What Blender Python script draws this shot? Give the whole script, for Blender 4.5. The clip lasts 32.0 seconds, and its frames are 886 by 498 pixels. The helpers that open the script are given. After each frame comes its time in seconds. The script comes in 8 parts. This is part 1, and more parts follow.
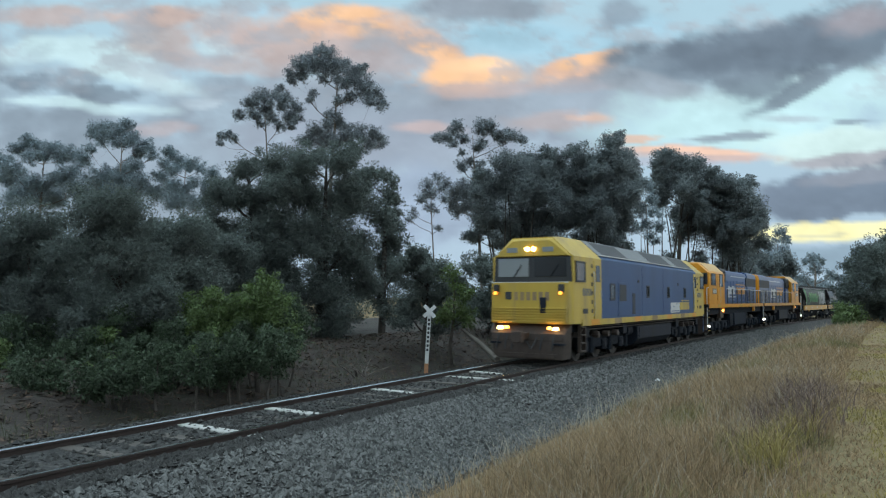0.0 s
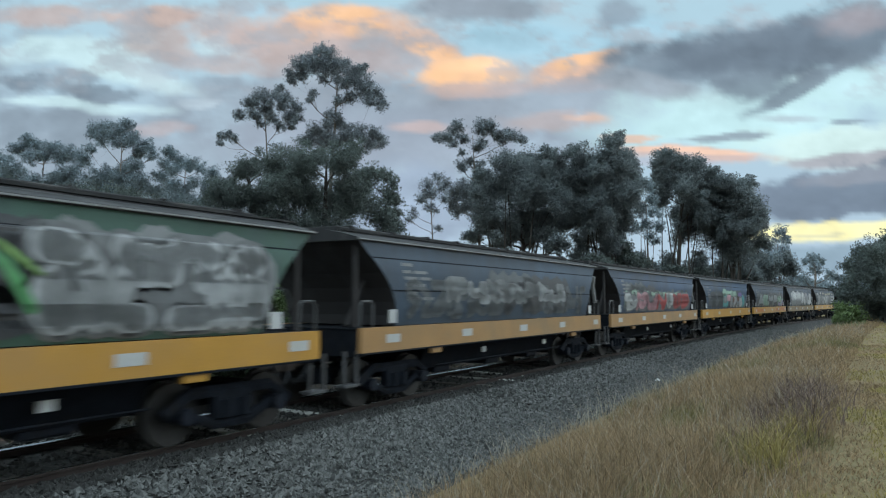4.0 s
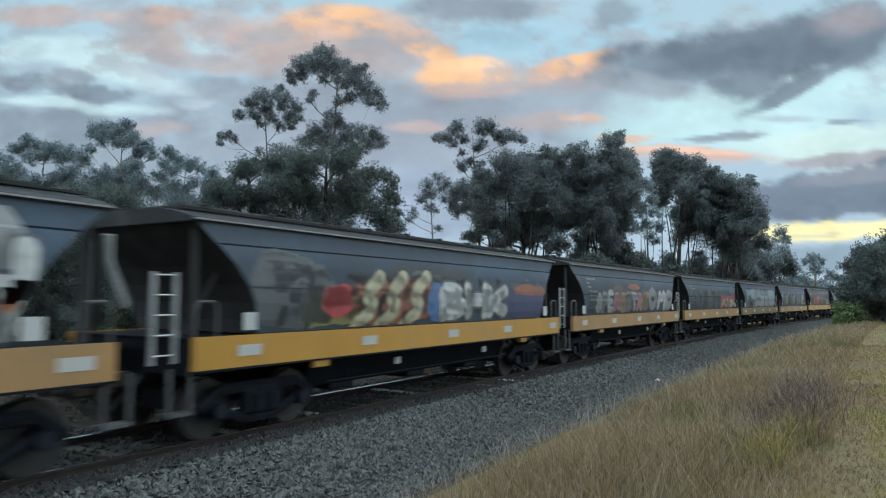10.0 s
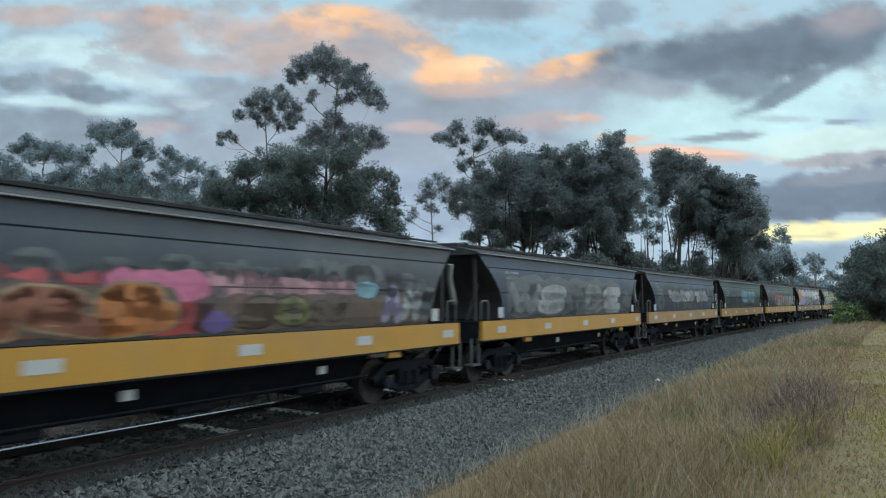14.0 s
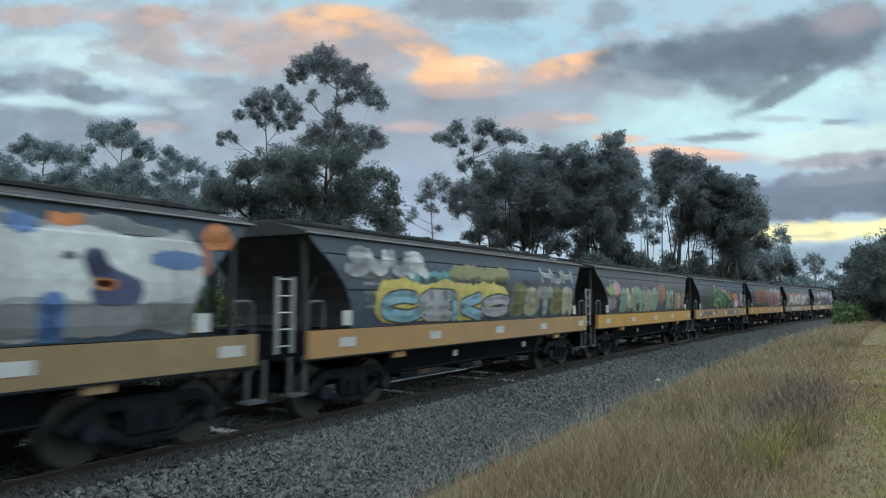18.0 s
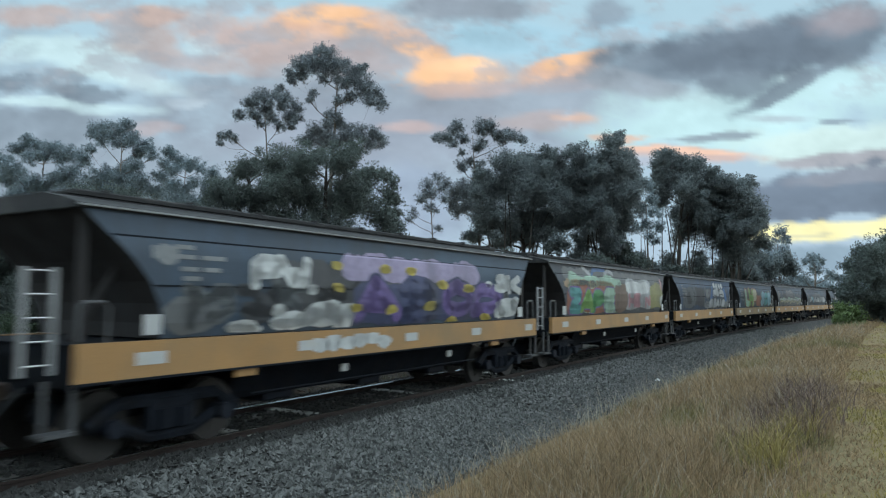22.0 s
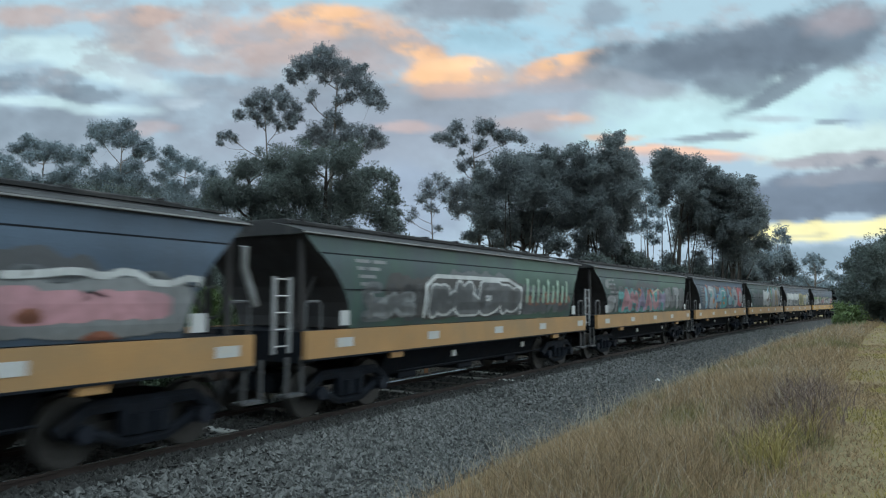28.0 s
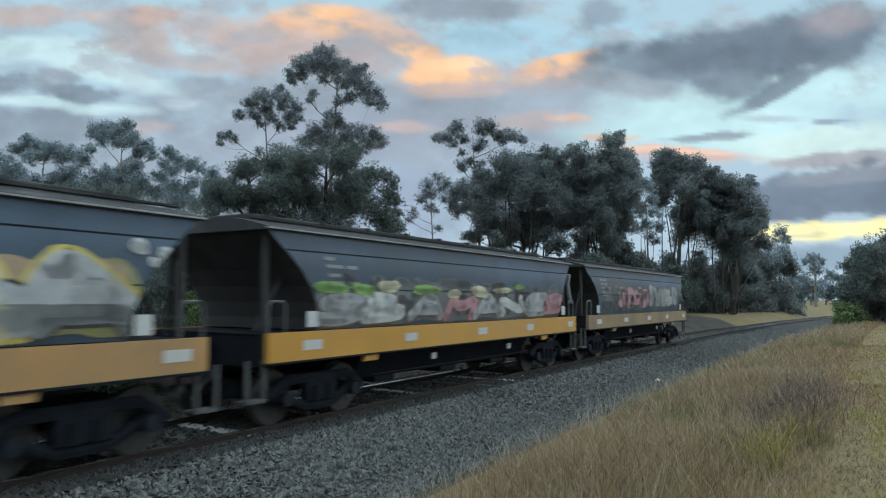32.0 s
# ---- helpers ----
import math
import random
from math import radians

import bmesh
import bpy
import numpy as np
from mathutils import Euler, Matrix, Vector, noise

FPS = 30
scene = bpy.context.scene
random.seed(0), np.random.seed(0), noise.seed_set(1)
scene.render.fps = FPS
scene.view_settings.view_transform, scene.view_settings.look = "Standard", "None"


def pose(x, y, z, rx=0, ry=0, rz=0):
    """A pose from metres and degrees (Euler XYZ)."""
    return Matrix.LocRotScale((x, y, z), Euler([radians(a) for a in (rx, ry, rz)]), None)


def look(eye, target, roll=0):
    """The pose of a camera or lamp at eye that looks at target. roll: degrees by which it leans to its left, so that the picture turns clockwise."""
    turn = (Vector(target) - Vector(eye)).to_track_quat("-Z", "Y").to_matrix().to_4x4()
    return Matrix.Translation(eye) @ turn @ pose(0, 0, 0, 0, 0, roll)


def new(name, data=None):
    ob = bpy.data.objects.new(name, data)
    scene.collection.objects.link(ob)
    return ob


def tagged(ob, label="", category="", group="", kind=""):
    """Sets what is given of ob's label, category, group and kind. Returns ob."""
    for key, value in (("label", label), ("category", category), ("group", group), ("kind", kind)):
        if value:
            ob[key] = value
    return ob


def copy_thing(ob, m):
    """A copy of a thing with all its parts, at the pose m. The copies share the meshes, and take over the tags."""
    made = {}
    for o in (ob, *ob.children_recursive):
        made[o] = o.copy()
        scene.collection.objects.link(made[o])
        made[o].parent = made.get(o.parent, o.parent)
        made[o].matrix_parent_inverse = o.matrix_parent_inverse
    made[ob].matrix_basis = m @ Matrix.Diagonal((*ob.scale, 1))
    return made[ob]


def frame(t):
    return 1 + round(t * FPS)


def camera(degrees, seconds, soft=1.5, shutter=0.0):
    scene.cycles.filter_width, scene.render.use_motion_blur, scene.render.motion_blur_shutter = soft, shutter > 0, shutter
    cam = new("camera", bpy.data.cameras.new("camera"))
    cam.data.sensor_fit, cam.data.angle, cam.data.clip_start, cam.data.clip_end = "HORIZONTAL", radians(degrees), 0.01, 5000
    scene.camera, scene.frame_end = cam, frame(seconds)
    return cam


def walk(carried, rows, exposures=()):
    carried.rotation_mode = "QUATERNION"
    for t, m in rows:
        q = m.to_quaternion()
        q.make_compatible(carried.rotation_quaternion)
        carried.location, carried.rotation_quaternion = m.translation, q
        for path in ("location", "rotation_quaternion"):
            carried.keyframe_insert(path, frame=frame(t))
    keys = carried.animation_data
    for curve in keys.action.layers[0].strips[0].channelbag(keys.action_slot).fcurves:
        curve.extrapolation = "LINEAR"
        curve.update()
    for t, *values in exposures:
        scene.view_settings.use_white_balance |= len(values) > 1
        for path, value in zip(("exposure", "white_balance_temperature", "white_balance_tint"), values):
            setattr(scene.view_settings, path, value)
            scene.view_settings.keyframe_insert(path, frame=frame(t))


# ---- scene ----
# ---- the camera: it stands on the bank beside the line ----
cam = camera(65.03, 32.0, soft=1.2, shutter=0.25)
EYE = Vector((0.0, 0.0, 2.09))
HEADING, TILT = radians(30.8), radians(4.02)
AIM = EYE + 10 * Vector((math.cos(HEADING), math.sin(HEADING), math.tan(TILT)))
walk(cam, [(0, look(EYE, AIM, 0.3)), (32, look(EYE, AIM, 0.3))], exposures=[(0, 0.26), (32, 0.26)])

# ---- light: dusk, broken cloud, the sun just gone behind the far end of the line ----
world = bpy.data.worlds.new("dusk_sky")
scene.world = world
world.use_nodes = True
wt = world.node_tree
sky = wt.nodes.new("ShaderNodeTexSky")
sky.sky_type, sky.sun_disc = "NISHITA", False
sky.sun_elevation, sky.sun_rotation = radians(6.0), radians(95.0)
sky.air_density, sky.dust_density = 1.2, 1.5
tc = wt.nodes.new("ShaderNodeTexCoord")
cloud = wt.nodes.new("ShaderNodeTexNoise")
cloud.inputs["Scale"].default_value, cloud.inputs["Detail"].default_value = 3.0, 6.0
ramp = wt.nodes.new("ShaderNodeMapRange")
ramp.inputs[1].default_value, ramp.inputs[2].default_value = 0.38, 0.62
mixw = wt.nodes.new("ShaderNodeMix")
mixw.data_type = "RGBA"
mixw.inputs[7].default_value = (10.0, 12.4, 13.7, 1)
wt.links.new(tc.outputs["Generated"], cloud.inputs["Vector"])
wt.links.new(cloud.outputs["Fac"], ramp.inputs[0])
wt.links.new(ramp.outputs[0], mixw.inputs[0])
wt.links.new(sky.outputs[0], mixw.inputs[6])
# the cloud deck is brightest overhead
split = wt.nodes.new("ShaderNodeSeparateXYZ")
rise = wt.nodes.new("ShaderNodeMapRange")
rise.inputs[1].default_value, rise.inputs[2].default_value = 0.0, 0.6
rise.inputs[3].default_value, rise.inputs[4].default_value = 0.35, 1.5
lift = wt.nodes.new("ShaderNodeMix")
lift.data_type, lift.blend_type = "RGBA", "MULTIPLY"
lift.inputs[0].default_value = 1.0
wt.links.new(tc.outputs["Generated"], split.inputs[0])
wt.links.new(split.outputs[2], rise.inputs[0])
wt.links.new(mixw.outputs[2], lift.inputs[6])
wt.links.new(rise.outputs[0], lift.inputs[7])
wt.links.new(lift.outputs[2], wt.nodes["Background"].inputs[0])
wt.nodes["Background"].inputs[1].default_value = 0.15

sun = new("sun", bpy.data.lights.new("sun", "SUN"))
sun.data.energy, sun.data.angle, sun.data.color = 0.3, radians(35), (1.0, 0.9, 0.78)
sun.matrix_world = look((60, -30, 22), (0, 0, 0))


# ---- materials ----
def mat(name, colour, rough=0.8, metal=0.0, vary=0.25, size=3.0, bump=0.0, fine=40.0, dirt=None, dirt_amount=0.0, per_object=0.0, per_island=0.0, streak=False, transmit=0.0, spec=0.5):
    """A surface with grain at two sizes (metres, object space), optional dirt patches, relief, and chance tint per object or per loose piece."""
    m = bpy.data.materials.new(name)
    m.use_nodes = True
    t = m.node_tree
    N, lk = t.nodes, t.links
    b = N["Principled BSDF"]
    b.inputs["Roughness"].default_value, b.inputs["Metallic"].default_value = rough, metal
    b.inputs["Specular IOR Level"].default_value = spec
    co = N.new("ShaderNodeTexCoord")
    mp = N.new("ShaderNodeMapping")
    mp.inputs["Scale"].default_value = (1.0, 1.0, 0.16) if streak else (1, 1, 1)
    lk.new(co.outputs["Object"], mp.inputs["Vector"])
    big = N.new("ShaderNodeTexNoise")
    big.inputs["Scale"].default_value, big.inputs["Detail"].default_value = size, 5.0
    small = N.new("ShaderNodeTexNoise")
    small.inputs["Scale"].default_value, small.inputs["Detail"].default_value = fine, 3.0
    lk.new(mp.outputs[0], big.inputs["Vector"])
    lk.new(co.outputs["Object"], small.inputs["Vector"])
    add = N.new("ShaderNodeMath")
    add.operation = "ADD"
    lk.new(big.outputs["Fac"], add.inputs[0])
    lk.new(small.outputs["Fac"], add.inputs[1])
    level = add
    for amount, kind, out in ((per_object, "ShaderNodeObjectInfo", "Random"), (per_island, "ShaderNodeNewGeometry", "Random Per Island")):
        if amount:
            info = N.new(kind)
            sc = N.new("ShaderNodeMath")
            sc.operation = "MULTIPLY_ADD"
            sc.inputs[1].default_value = amount
            lk.new(info.outputs[out], sc.inputs[0])
            lk.new(level.outputs[0], sc.inputs[2])
            level = sc
    rng = N.new("ShaderNodeMapRange")
    extra = (per_object + per_island) / 2
    rng.inputs[1].default_value, rng.inputs[2].default_value = 0.6 + extra * 0.4, 1.4 + extra * 1.6
    rng.inputs[3].default_value, rng.inputs[4].default_value = 1 - vary, 1 + vary
    lk.new(level.outputs[0], rng.inputs[0])
    tint = N.new("ShaderNodeMix")
    tint.data_type, tint.blend_type = "RGBA", "MULTIPLY"
    tint.inputs[0].default_value = 1.0
    tint.inputs[6].default_value = (*colour, 1)
    lk.new(rng.outputs[0], tint.inputs[7])
    last = tint.outputs[2]
    if dirt:
        dn = N.new("ShaderNodeTexNoise")
        dn.inputs["Scale"].default_value, dn.inputs["Detail"].default_value = size * 0.7, 8.0
        dn.inputs["Roughness"].default_value = 0.65
        mp2 = N.new("ShaderNodeMapping")
        mp2.inputs["Location"].default_value = (7.3, 1.1, 4.2)
        lk.new(mp.outputs[0], mp2.inputs["Vector"])
        lk.new(mp2.outputs[0], dn.inputs["Vector"])
        dr = N.new("ShaderNodeMapRange")
        dr.inputs[1].default_value, dr.inputs[2].default_value = 0.62 - dirt_amount * 0.3, 0.78 - dirt_amount * 0.2
        lk.new(dn.outputs["Fac"], dr.inputs[0])
        dm = N.new("ShaderNodeMix")
        dm.data_type = "RGBA"
        dm.inputs[7].default_value = (*dirt, 1)
        lk.new(dr.outputs[0], dm.inputs[0])
        lk.new(last, dm.inputs[6])
        last = dm.outputs[2]
    lk.new(last, b.inputs["Base Color"])
    if bump:
        bp = N.new("ShaderNodeBump")
        bp.inputs["Strength"].default_value, bp.inputs["Distance"].default_value = bump, 0.02
        lk.new(level.outputs[0], bp.inputs["Height"])
        lk.new(bp.outputs[0], b.inputs["Normal"])
    if transmit:
        tr = N.new("ShaderNodeBsdfTranslucent")
        lk.new(last, tr.inputs["Color"])
        mx = N.new("ShaderNodeMixShader")
        mx.inputs[0].default_value = transmit
        lk.new(b.outputs[0], mx.inputs[1])
        lk.new(tr.outputs[0], mx.inputs[2])
        lk.new(mx.outputs[0], N["Material Output"].inputs["Surface"])
    return m


def lamp_mat(name, colour, strength):
    m = bpy.data.materials.new(name)
    m.use_nodes = True
    b = m.node_tree.nodes["Principled BSDF"]
    b.inputs["Base Color"].default_value = (*colour, 1)
    b.inputs["Emission Color"].default_value = (*colour, 1)
    b.inputs["Emission Strength"].default_value = strength
    return m


def glass_mat(name, colour, rough):
    m = bpy.data.materials.new(name)
    m.use_nodes = True
    b = m.node_tree.nodes["Principled BSDF"]
    b.inputs["Base Color"].default_value = (*colour, 1)
    b.inputs["Roughness"].default_value = rough
    b.inputs["Specular IOR Level"].default_value = 0.35
    return m


# bed colour is kept very dark to carry the shade under the train
BALLAST = mat("ballast_bed", (0.01544, 0.01618, 0.01572), 0.95, vary=0.5, size=14, bump=1.0, fine=55, dirt=(0.07, 0.065, 0.06), dirt_amount=0.5)
STONE = mat("ballast_stone", (0.06801, 0.06935, 0.06668), 0.9, vary=0.85, size=9, bump=0.3, fine=60, per_island=1.5)
# same stone, with the shade beneath the train put into its colour
SHADED_STONE = mat("train_shaded_stone", (0.02395, 0.02377, 0.02236), 0.9, vary=0.6, size=9, bump=0.3, fine=60, per_island=1.0)
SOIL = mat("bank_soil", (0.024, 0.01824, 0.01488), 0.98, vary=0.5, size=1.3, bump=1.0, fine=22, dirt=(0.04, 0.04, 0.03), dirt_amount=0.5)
FIELD = mat("dry_field", (0.1491, 0.1048, 0.04156), 0.98, vary=0.4, size=0.35, bump=0.6, fine=14, dirt=(0.13, 0.115, 0.055), dirt_amount=0.4)
RAIL = mat("rusty_rail", (0.027, 0.01744, 0.01519), 0.75, metal=0.3, vary=0.35, size=5)
RAILHEAD = mat("polished_railhead", (0.62, 0.63, 0.65), 0.22, metal=1.0, vary=0.08, size=4)
SLEEPER = mat("grey_timber_sleeper", (0.05728, 0.05068, 0.04406), 0.9, vary=0.4, size=6, bump=0.5, per_object=0.6)
CONCRETE = mat("pale_concrete", (0.3168, 0.3168, 0.2995), 0.85, vary=0.2, size=6, bump=0.3)
BLUE = mat("loco_blue", (0.01302, 0.04558, 0.1191), 0.5, vary=0.22, size=1.2, dirt=(0.022, 0.065, 0.15), dirt_amount=0.25, streak=True, spec=0.25)
NAVY = mat("loco_navy", (0.00748, 0.03536, 0.1122), 0.42, vary=0.2, size=1.2, dirt=(0.02, 0.045, 0.12), dirt_amount=0.3, streak=True, spec=0.35)
YELLOW = mat("loco_yellow", (0.37, 0.255, 0.045), 0.45, vary=0.15, size=2, dirt=(0.22, 0.16, 0.07), dirt_amount=0.35, streak=True, spec=0.25)
AMBER = mat("loco_amber", (0.449, 0.1862, 0.01205), 0.42, vary=0.12, size=2, dirt=(0.4, 0.19, 0.04), dirt_amount=0.2, streak=True, spec=0.25)
GREYROOF = mat("grey_roof", (0.1036, 0.1102, 0.1166), 0.6, vary=0.2, size=2, dirt=(0.1, 0.1, 0.1), dirt_amount=0.3)
# cab amber made paler, the light reflected off upward faces put into the colour
LITCAB = mat("sky_lit_cab_amber", (0.4274, 0.2541, 0.08664), 0.55, vary=0.15, size=2)
GRILLE = mat("dark_grille", (0.016, 0.018, 0.022), 0.7, vary=0.3, size=20)
BLACK = mat("black_underframe", (0.0082, 0.0104, 0.015), 0.85, vary=0.5, size=4, bump=0.3, dirt=(0.014, 0.013, 0.013), dirt_amount=0.3, spec=0.12)
TANK = mat("tank_grey", (0.00936, 0.0121, 0.01901), 0.7, vary=0.3, size=2, dirt=(0.012, 0.012, 0.012), dirt_amount=0.4, streak=True, spec=0.15)
PILOT = mat("rusty_pilot", (0.0345, 0.0234, 0.018), 0.85, vary=0.4, size=4, dirt=(0.05, 0.035, 0.03), dirt_amount=0.5)
STEEL = mat("bare_steel", (0.42, 0.42, 0.42), 0.4, metal=0.7, vary=0.2, size=6)
WHITE = mat("white_paint", (0.383, 0.389, 0.389), 0.6, vary=0.12, size=4, dirt=(0.4, 0.38, 0.34), dirt_amount=0.3)
GREYPOST = mat("grey_rail_paint", (0.0585, 0.06075, 0.06525), 0.5, vary=0.2, size=6)
GUTTER = mat("worn_gutter", (0.216, 0.222, 0.228), 0.5, vary=0.4, size=1.5, dirt=(0.1, 0.09, 0.085), dirt_amount=0.45)
GLASS = glass_mat("cab_glass", (0.012, 0.016, 0.022), 0.1)
# pale base colour stands in for sky reflected in the glass
SHEEN_GLASS = glass_mat("windscreen_sheen", (0.16, 0.175, 0.185), 0.12)
HEADLIGHT = lamp_mat("headlight_warm", (1.0, 0.62, 0.22), 15)
DITCH = lamp_mat("ditch_light_amber", (1.0, 0.38, 0.06), 8)
MARKER = lamp_mat("marker_amber", (1.0, 0.36, 0.04), 2.2)
STEPLIGHT = lamp_mat("step_light_white", (0.95, 1.0, 0.96), 4)
TAIL = lamp_mat("tail_red", (1.0, 0.04, 0.05), 1.6)
HOPPER = [mat("hopper_charcoal", (0.03809, 0.06086, 0.09128), 0.6, vary=0.34, size=0.8, dirt=(0.034, 0.044, 0.058), dirt_amount=0.5, streak=True, spec=0.3),
          mat("hopper_green", (0.03428, 0.07129, 0.05506), 0.6, vary=0.34, size=0.8, dirt=(0.034, 0.044, 0.058), dirt_amount=0.5, streak=True, spec=0.3),
          mat("hopper_navy", (0.03279, 0.05982, 0.1086), 0.6, vary=0.34, size=0.8, dirt=(0.034, 0.044, 0.058), dirt_amount=0.5, streak=True, spec=0.3),
          mat("hopper_brown", (0.05332, 0.05912, 0.06765), 0.6, vary=0.34, size=0.8, dirt=(0.034, 0.044, 0.058), dirt_amount=0.5, streak=True, spec=0.3)]
# hopper ends, much darker than the side sheets
HOPPER_END = mat("hopper_end_dark", (0.01416, 0.01223, 0.01287), 0.8, vary=0.4, size=1.5, dirt=(0.032, 0.032, 0.036), dirt_amount=0.5, streak=True)
ROOFING = mat("hopper_roof_dark", (0.00882, 0.009114, 0.01058), 0.8, vary=0.4, size=1.5, dirt=(0.055, 0.052, 0.05), dirt_amount=0.3)
SILL = {"bright": mat("sill_bright_yellow", (0.3928, 0.1964, 0.02599), 0.5, vary=0.18, size=0.9, dirt=(0.36, 0.19, 0.05), dirt_amount=0.42),
        "tan": mat("sill_faded_yellow", (0.3177, 0.1733, 0.06354), 0.6, vary=0.2, size=0.9, dirt=(0.24, 0.15, 0.07), dirt_amount=0.55),
        "dull": mat("sill_dull_beige", (0.2079, 0.1444, 0.06931), 0.7, vary=0.25, size=1.5, dirt=(0.16, 0.11, 0.07), dirt_amount=0.55)}
BARK = mat("gum_bark", (0.1512, 0.1296, 0.1116), 0.9, vary=0.4, size=3, bump=0.4)
DARKBARK = mat("dark_bark", (0.05, 0.042, 0.036), 0.95, vary=0.4, size=5, bump=0.6)
LEAF_GUM = mat("gum_leaves", (0.224, 0.252, 0.2736), 0.6, vary=0.28, size=0.7, per_island=0.7, transmit=0.55)
LEAF_DENSE = mat("dense_gum_leaves", (0.1772, 0.2071, 0.2138), 0.6, vary=0.25, size=0.7, per_island=0.6, transmit=0.5)
# distance haze is mixed into this leaf colour: paler and bluer than the nearer gums
LEAF_HAZED = mat("hazed_gum_leaves", (0.2327, 0.2871, 0.3168), 0.6, vary=0.28, size=0.5, per_island=0.7, transmit=0.55)
LEAF_DARK = mat("wattle_leaves", (0.116, 0.142, 0.132), 0.6, vary=0.28, size=0.8, per_island=0.7, transmit=0.5)
LEAF_GREEN = mat("fresh_leaves", (0.08865, 0.1369, 0.04269), 0.6, vary=0.5, size=1.1, per_island=1.0, transmit=0.3)
STRAW = mat("dry_grass_blades", (0.2502, 0.177, 0.1005), 0.8, vary=0.55, size=0.7, fine=6, per_island=1.2, transmit=0.3)
STRAWGREEN = mat("green_grass_blades", (0.1758, 0.1512, 0.06747), 0.8, vary=0.5, size=0.7, fine=6, per_island=1.2, transmit=0.3)
WEED = mat("russet_weed", (0.1323, 0.0931, 0.0735), 0.9, vary=0.5, size=2, per_island=1.0)
TWIG = mat("bleached_twigs", (0.098, 0.08575, 0.0735), 0.9, vary=0.3, size=5)
LITTER = mat("leaf_litter_brown", (0.0624, 0.0408, 0.0288), 0.95, vary=0.6, size=2, per_island=1.2)
SCRUB = mat("scrub_leaves", (0.051, 0.07863, 0.0442), 0.7, vary=0.5, size=1.0, per_island=1.0, transmit=0.35)
VERGE = mat("verge_grass_blades", (0.25, 0.2, 0.072), 0.85, vary=0.5, size=0.6, fine=6, per_island=1.0, transmit=0.3)
BANKGRASS = mat("bank_tufts", (0.0576, 0.064, 0.032), 0.85, vary=0.5, size=1, per_island=1.0, transmit=0.3)
STEM = mat("pale_grass_stems", (0.2996, 0.26, 0.1983), 0.8, vary=0.35, size=1, per_island=0.8)
WHEELS = mat("worn_wheel_steel", (0.035, 0.033, 0.032), 0.6, metal=0.4, vary=0.4, size=8)


# ---- building helpers ----
class Shape:
    """Gathers the faces of one mesh."""

    def __init__(self):
        self.v, self.f = [], []

    def face(self, *pts):
        n = len(self.v)
        self.v += [tuple(p) for p in pts]
        self.f.append(tuple(range(n, n + len(pts))))
        return self

    def box(self, x0, x1, y0, y1, z0, z1, c=0.0):
        """A box; c cuts its corners in the y-z section and draws its two ends in."""
        if c <= 0:
            ring = [(y0, z0), (y1, z0), (y1, z1), (y0, z1)]
        else:
            ring = [(y0 + c, z0), (y1 - c, z0), (y1, z0 + c), (y1, z1 - c), (y1 - c, z1), (y0 + c, z1), (y0, z1 - c), (y0, z0 + c)]
        if c <= 0:
            return self.prism(ring, x0, x1)
        my, mz = (y0 + y1) / 2, (z0 + z1) / 2
        ky, kz = 1 - c / max(y1 - y0, 1e-6) * 1.4, 1 - c / max(z1 - z0, 1e-6) * 1.4
        small = [(my + (y - my) * ky, mz + (z - mz) * kz) for y, z in ring]
        return self.loft([(x0, small), (x0 + c * 0.7, ring), (x1 - c * 0.7, ring), (x1, small)])

    def prism(self, ring, x0, x1):
        return self.loft([(x0, ring), (x1, ring)])

    def loft(self, sections, caps=True):
        """Sections (x, ring of (y, z)) joined along x."""
        n0, k = len(self.v), len(sections[0][1])
        for x, ring in sections:
            self.v += [(x, y, z) for y, z in ring]
        for i in range(len(sections) - 1):
            a, b = n0 + i * k, n0 + (i + 1) * k
            self.f += [(a + j, a + (j + 1) % k, b + (j + 1) % k, b + j) for j in range(k)]
        if caps:
            self.f.append(tuple(range(n0 + k - 1, n0 - 1, -1)))
            e = n0 + (len(sections) - 1) * k
            self.f.append(tuple(range(e, e + k)))
        return self

    def tube(self, pts, radii, n=6):
        """A tube along points, closed at its ends."""
        if not hasattr(radii, "__len__"):
            radii = [radii] * len(pts)
        n0 = len(self.v)
        pts = [Vector(p) for p in pts]
        for i, p in enumerate(pts):
            d = (pts[min(i + 1, len(pts) - 1)] - pts[max(i - 1, 0)]).normalized()
            a = d.orthogonal().normalized() if i == 0 else (a - d * a.dot(d)).normalized()
            b = d.cross(a)
            self.v += [tuple(p + radii[i] * (math.cos(q) * a + math.sin(q) * b)) for q in (6.28319 * j / n for j in range(n))]
        for i in range(len(pts) - 1):
            s, e = n0 + i * n, n0 + (i + 1) * n
            self.f += [(s + j, s + (j + 1) % n, e + (j + 1) % n, e + j) for j in range(n)]
        self.f.append(tuple(range(n0 + n - 1, n0 - 1, -1)))
        e = n0 + (len(pts) - 1) * n
        self.f.append(tuple(range(e, e + n)))
        return self

    def disc(self, x, y0, y1, z, r, n=16):
        """A round plate or drum about an axle along y."""
        return self.tube([(x, y0, z), (x, y1, z)], r, n)

    def mesh(self, name, material, smooth=True):
        me = bpy.data.meshes.new(name)
        me.from_pydata(self.v, [], self.f)
        me.materials.append(material)
        bm = bmesh.new()
        bm.from_mesh(me)
        bmesh.ops.recalc_face_normals(bm, faces=bm.faces)
        bm.to_mesh(me)
        bm.free()
        if smooth:
            me.shade_smooth()
            me.set_sharp_from_angle(angle=radians(32))
        return me


